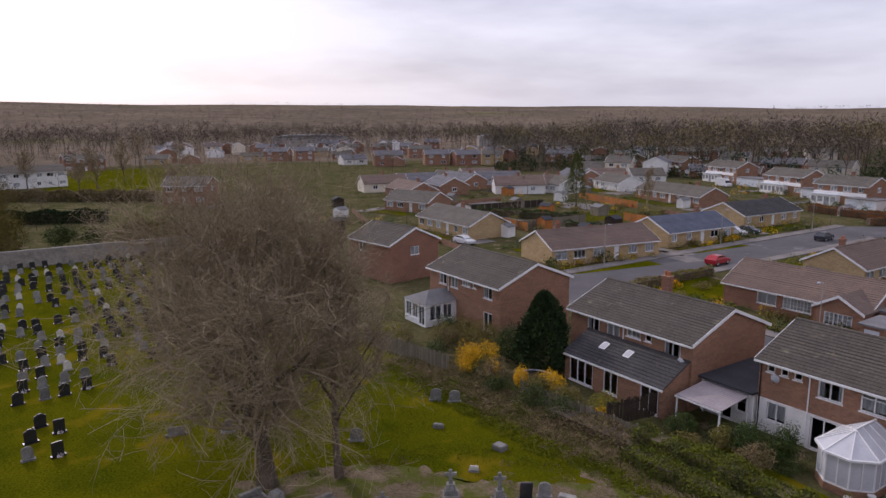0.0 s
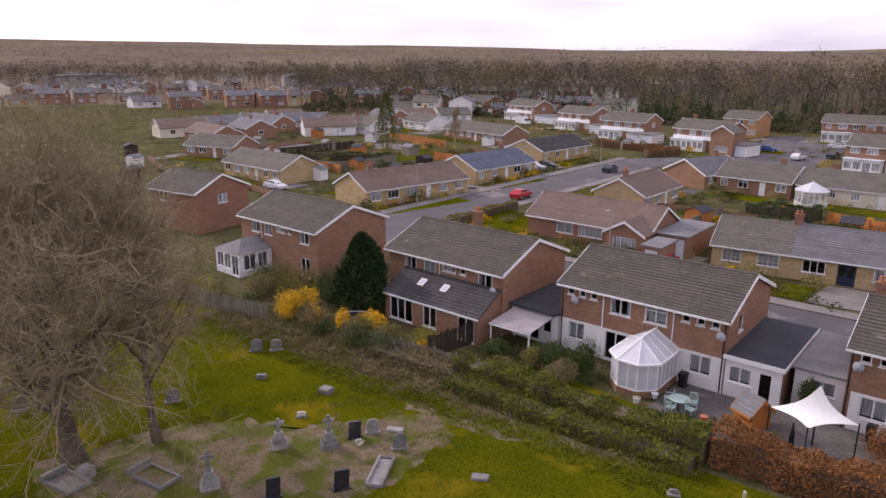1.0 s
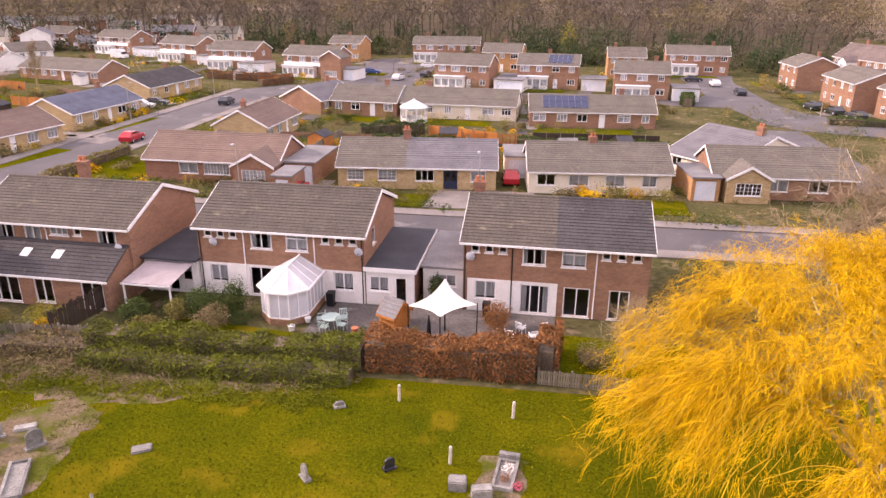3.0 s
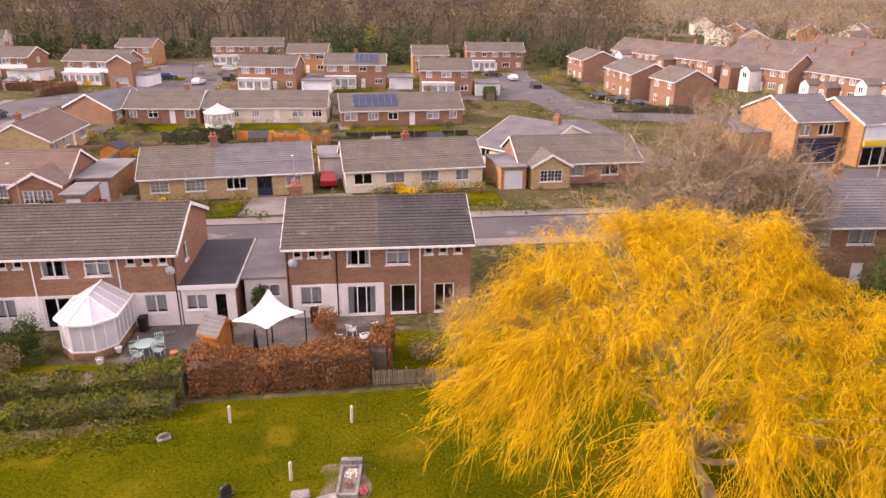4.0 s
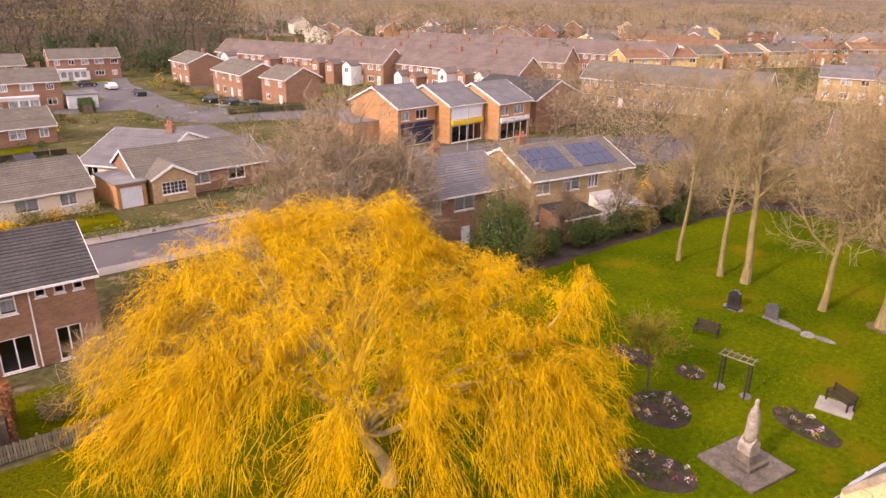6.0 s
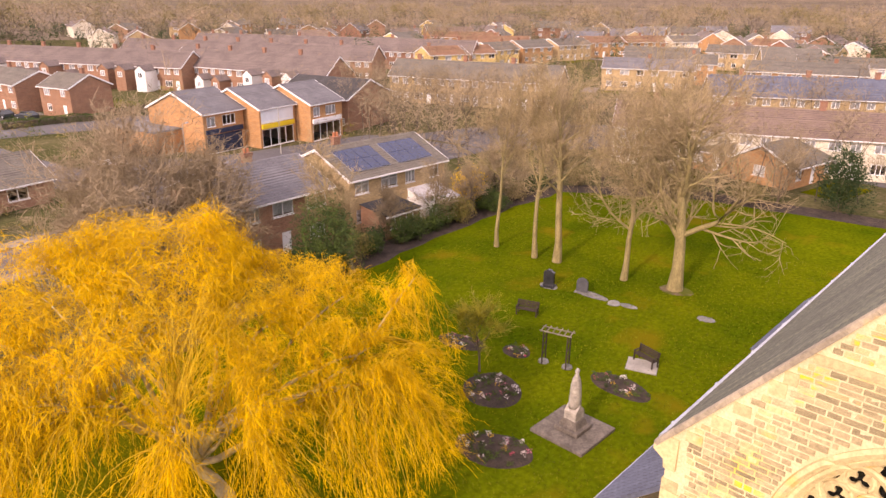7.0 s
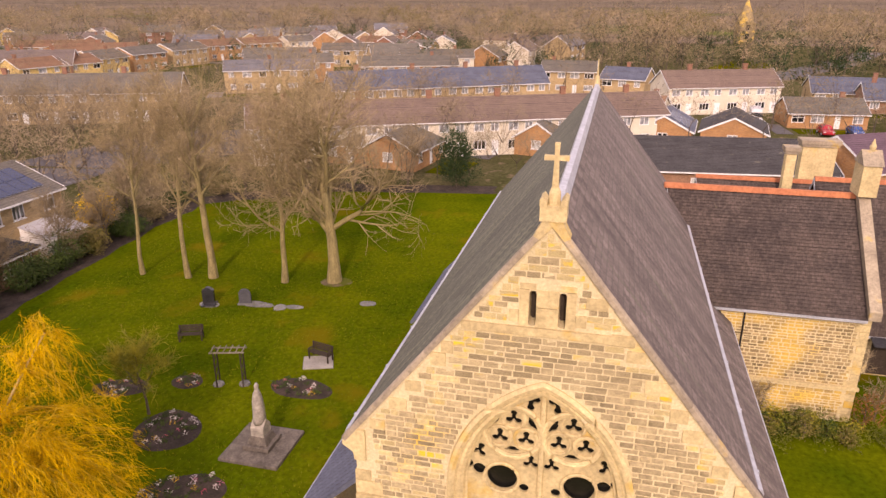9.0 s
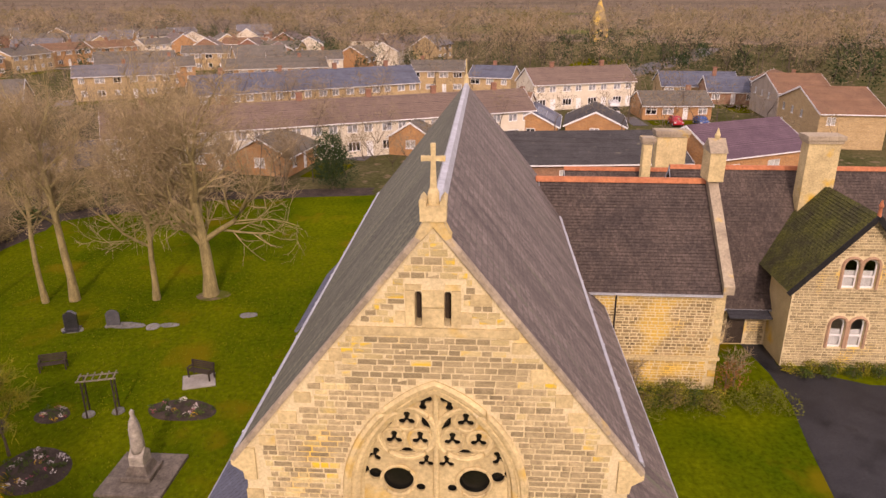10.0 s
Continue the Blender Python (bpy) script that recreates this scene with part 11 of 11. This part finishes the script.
for k in range(46):
    x, y = rh.choice(((rh.uniform(-45, 16), rh.uniform(82, 95)), (rh.uniform(-42, 16), rh.uniform(121, 131)), (rh.uniform(-120, -84), rh.uniform(84, 135)), (rh.uniform(-165, -122), rh.uniform(88, 150)), (rh.uniform(-100, 20), rh.uniform(158, 182))))
    w, d = rh.uniform(2, 4.5), rh.uniform(2, 4.5)
    mt, nm, lb, ct = rh.choice((("paving", "patio", "small paved patio in a garden", "patio"), ("bed", "flower_bed", "dug flower bed in a garden", "bed"), ("soil", "flower_bed", "bare earth bed in a garden", "bed"), ("grass", "garden_lawn", "small back garden lawn", "lawn")))
    sheet(nm, [(x - w, y - d), (x + w, y - d), (x + w, y + d), (x - w, y + d)], 0.02 + k * 0.0006, mt, lb, ct, 0.03)
# low planting in the gardens: uncounted clumps of three kinds
for mt, n, lb in (("ever", 150, "dark evergreen planting in the gardens"), ("olive", 170, "olive and yellow-green planting in the gardens"), ("bramble", 130, "bare brown planting in the gardens"), ("forsythia", 34, "yellow flowering shrubs in the gardens")):
    v, f = [], []
    for k in range(n):
        x0, x1, y0, y1 = rh.choice(((-45, 20, 80, 96), (-45, 20, 80, 96), (-42, 18, 118, 133), (-42, 18, 118, 133), (-100, 25, 150, 180), (-120, -78, 84, 136), (-120, -78, 84, 136), (-170, -120, 60, 150), (-140, -84, 46, 66), (-56, 20, 62.8, 64.6), (-70, -68.4, 62, 136), (-165, -95, 165, 200), (20, 48, 92, 132)))
        x, y, r = rh.uniform(x0, x1), rh.uniform(y0, y1), rh.uniform(0.5, 1.5)
        leaf_cloud(rh, v, f, (x, y, r * 0.45), (r * rh.uniform(0.8, 1.6), r * rh.uniform(0.8, 1.4), r * rh.uniform(0.5, 1.0)), 70, 0.3)
    tagged(mesh_of("garden_planting", v, f, mt), lb, "planting", kind="stuff")
# beds, hedges and back lawns round the houses of the estate
STREETS = (((-66, 53.6), (36, 57.0), (36, 62.6), (-57.2, 60.4), (-57.2, 128), (-54, 136), (-44, 141), (-20, 137.5), (30, 134), (30, 142), (-20, 145.5), (-46, 149), (-60, 146), (-66, 138)),
           ((30, 134), (31, 127), (32, 118), (36, 113.5), (66, 105), (110, 96), (110, 104), (68, 114), (50, 122), (42, 130), (39, 140), (38.5, 172), (41, 186), (30, 192), (27.5, 178), (28.5, 150), (22, 141.9), (22, 134.6)),
           ((36, 57), (40, 60), (41.5, 72), (37, 88), (36, 113), (31, 113), (28, 98), (31, 84), (33, 66), (31, 62.5)), ((41, 60), (79, 54), (76, 74.5), (50, 79.5), (43, 88), (38, 86)))


def free_spot(x, y, clear=0.4):
    """Whether a place lies off the streets and outside every house."""
    for poly in STREETS:
        hit = False
        for (xa, ya), (xb, yb) in zip(poly, poly[1:] + poly[:1]):
            if (ya > y) != (yb > y) and x < (xb - xa) * (y - ya) / (yb - ya) + xa:
                hit = not hit
        if hit:
            return False
    for (hx, hy), a, L, D, _ in PLOTS:
        c, q = math.cos(radians(a)), math.sin(radians(a))
        u, w = (x - hx) * c + (y - hy) * q, (y - hy) * c - (x - hx) * q
        if -clear < u < L + clear and -clear < w < D + clear:
            return False
    return True


rg = random.Random(808)
planted = {m: ([], []) for m in ("spring", "ever", "olive", "bramble", "forsythia", "beech", "hedge_mix")}
lawns = 0
for (hx, hy), a, L, D, eave in PLOTS:
    if hy < 60 or math.hypot(hx, hy) > 235 or hx > 75:
        continue
    m = pose(hx, hy, 0, 0, 0, a)
    for side in (-1, 1):
        y0 = 0.0 if side < 0 else D
        q = [m @ Vector((u, y0 + side * w, 0)) for u, w in ((L * 0.08, 1.6), (L * 0.72, 1.6), (L * 0.72, 5.6), (L * 0.08, 5.6))]
        if side > 0 and lawns < 40 and all(free_spot(p.x, p.y, 0.0) for p in q):
            sheet("garden_lawn", [p[:2] for p in q], 0.056 + lawns * 0.0004, "grass", "back lawn of a house on the estate", "lawn", 0.03)
            lawns += 1
        # a bed of shrubs along the wall and a hedge at the plot's end
        for k in range(int(L * 0.55)):
            p = m @ Vector((rg.uniform(0, L), y0 + side * rg.uniform(0.6, 1.5), 0))
            if free_spot(p.x, p.y, 0.2):
                mt, r = rg.choices(("spring", "ever", "olive", "bramble", "forsythia", "beech"), (5, 5, 4, 2, 2, 1))[0], rg.uniform(0.35, 0.8)
                leaf_cloud(rg, *planted[mt], (p.x, p.y, r * 0.6), (r, r, r * rg.uniform(0.6, 1.2)), 70, 0.2)
        mt, end, hh = rg.choice(("hedge_mix", "ever", "spring", "ever", "bramble")), rg.uniform(5.4, 7.0), rg.uniform(0.6, 1.1)
        u0, u1 = (0.0, L) if side > 0 else (L * rg.uniform(0.0, 0.2), L * rg.uniform(0.6, 0.8))
        n = int((u1 - u0) / 0.8)
        for k in range(n):
            p = m @ Vector((u0 + (u1 - u0) * k / n, y0 + side * end, 0))
            if free_spot(p.x, p.y, 0.2):
                leaf_cloud(rg, *planted[mt], (p.x, p.y, hh * 0.5), (0.65, 0.6, hh * rg.uniform(0.5, 0.65)), 60, 0.2)
        for k in range(3):
            p = m @ Vector((rg.choice((-1.3, L + 1.3, rg.uniform(0, L))), y0 + side * rg.uniform(2.0, 5.5), 0))
            if free_spot(p.x, p.y, 0.3):
                mt, r = rg.choices(("spring", "ever", "olive", "forsythia", "beech"), (4, 5, 3, 2, 1))[0], rg.uniform(0.6, 1.3)
                leaf_cloud(rg, *planted[mt], (p.x, p.y, r * 0.7), (r, r, r * rg.uniform(0.8, 1.5)), 130, 0.24)
for mt, (v, f) in planted.items():
    tagged(mesh_of("garden_planting", v, f, mt), {"spring": "fresh yellow-green shrubs round the houses", "ever": "dark evergreen shrubs and hedges round the houses", "olive": "olive shrubs round the houses", "bramble": "leafless brown shrubs round the houses", "forsythia": "yellow flowering shrubs round the houses", "beech": "copper-leaved shrubs round the houses", "hedge_mix": "low green hedges round the houses"}[mt], "planting", kind="stuff")
# shrubs along the church wing and before the priest's house
WS = "shrubs against the church walls"
for k in range(13):
    q = WG @ Vector((2.4 + 7.6 * k / 13, -1.0 - 0.5 * (k % 3), 0))
    mt, lb = (("spring", "fresh green shrub against the church wall"), ("ever", "dark green shrub against the church wall"), ("olive", "olive-green shrub against the church wall"))[k % 3]
    r = rh.uniform(0.6, 0.95)
    shrub("shrub", q[:2], r, r * rh.uniform(1.0, 1.6), mt, 5000 + k, lb, WS, 420, 0.13)
for k in range(10):
    q = PR @ Vector((5.6 + 7.0 * k / 10, -3.3 - 0.4 * (k % 2), 0))
    shrub("shrub", q[:2], 0.6, rh.uniform(0.5, 0.9), ("spring", "ever")[k % 2], 5100 + k, "low green shrub under the gabled front", WS, 260, 0.12)
q = WG @ Vector((10.2, -0.4, 0))
shrub("shrub", q[:2], 0.9, 2.3, "beech", 5200, "reddish bare shrub at the corner of the wing", WS, 700, 0.12)
# planting on the patios
PP = "plants on the patios"
for k, (x, y, r, h, mt, lb) in enumerate(((-3.0, 37.2, 0.95, 1.8, "beech", "round copper bush on the patio"), (-8.9, 36.4, 0.7, 1.0, "ever", "evergreen plant under the sail"), (-7.9, 35.9, 0.7, 0.8, "olive", "olive-green plant under the sail"), (-6.0, 36.0, 0.6, 0.9, "ever", "evergreen plant under the sail"), (-5.0, 36.6, 0.5, 0.7, "spring", "fresh green plant under the sail"), (-8.4, 37.6, 0.5, 0.8, "bramble", "dry brown plant under the sail"), (-10.2, 36.4, 0.7, 1.1, "olive", "olive-green shrub beside the playhouse"), (-11.8, 36.2, 0.5, 0.7, "spring", "fresh green shrub at the patio's edge"))):
    shrub("shrub", (x, y), r, h, mt, 7000 + k, lb, PP, 380, 0.12)
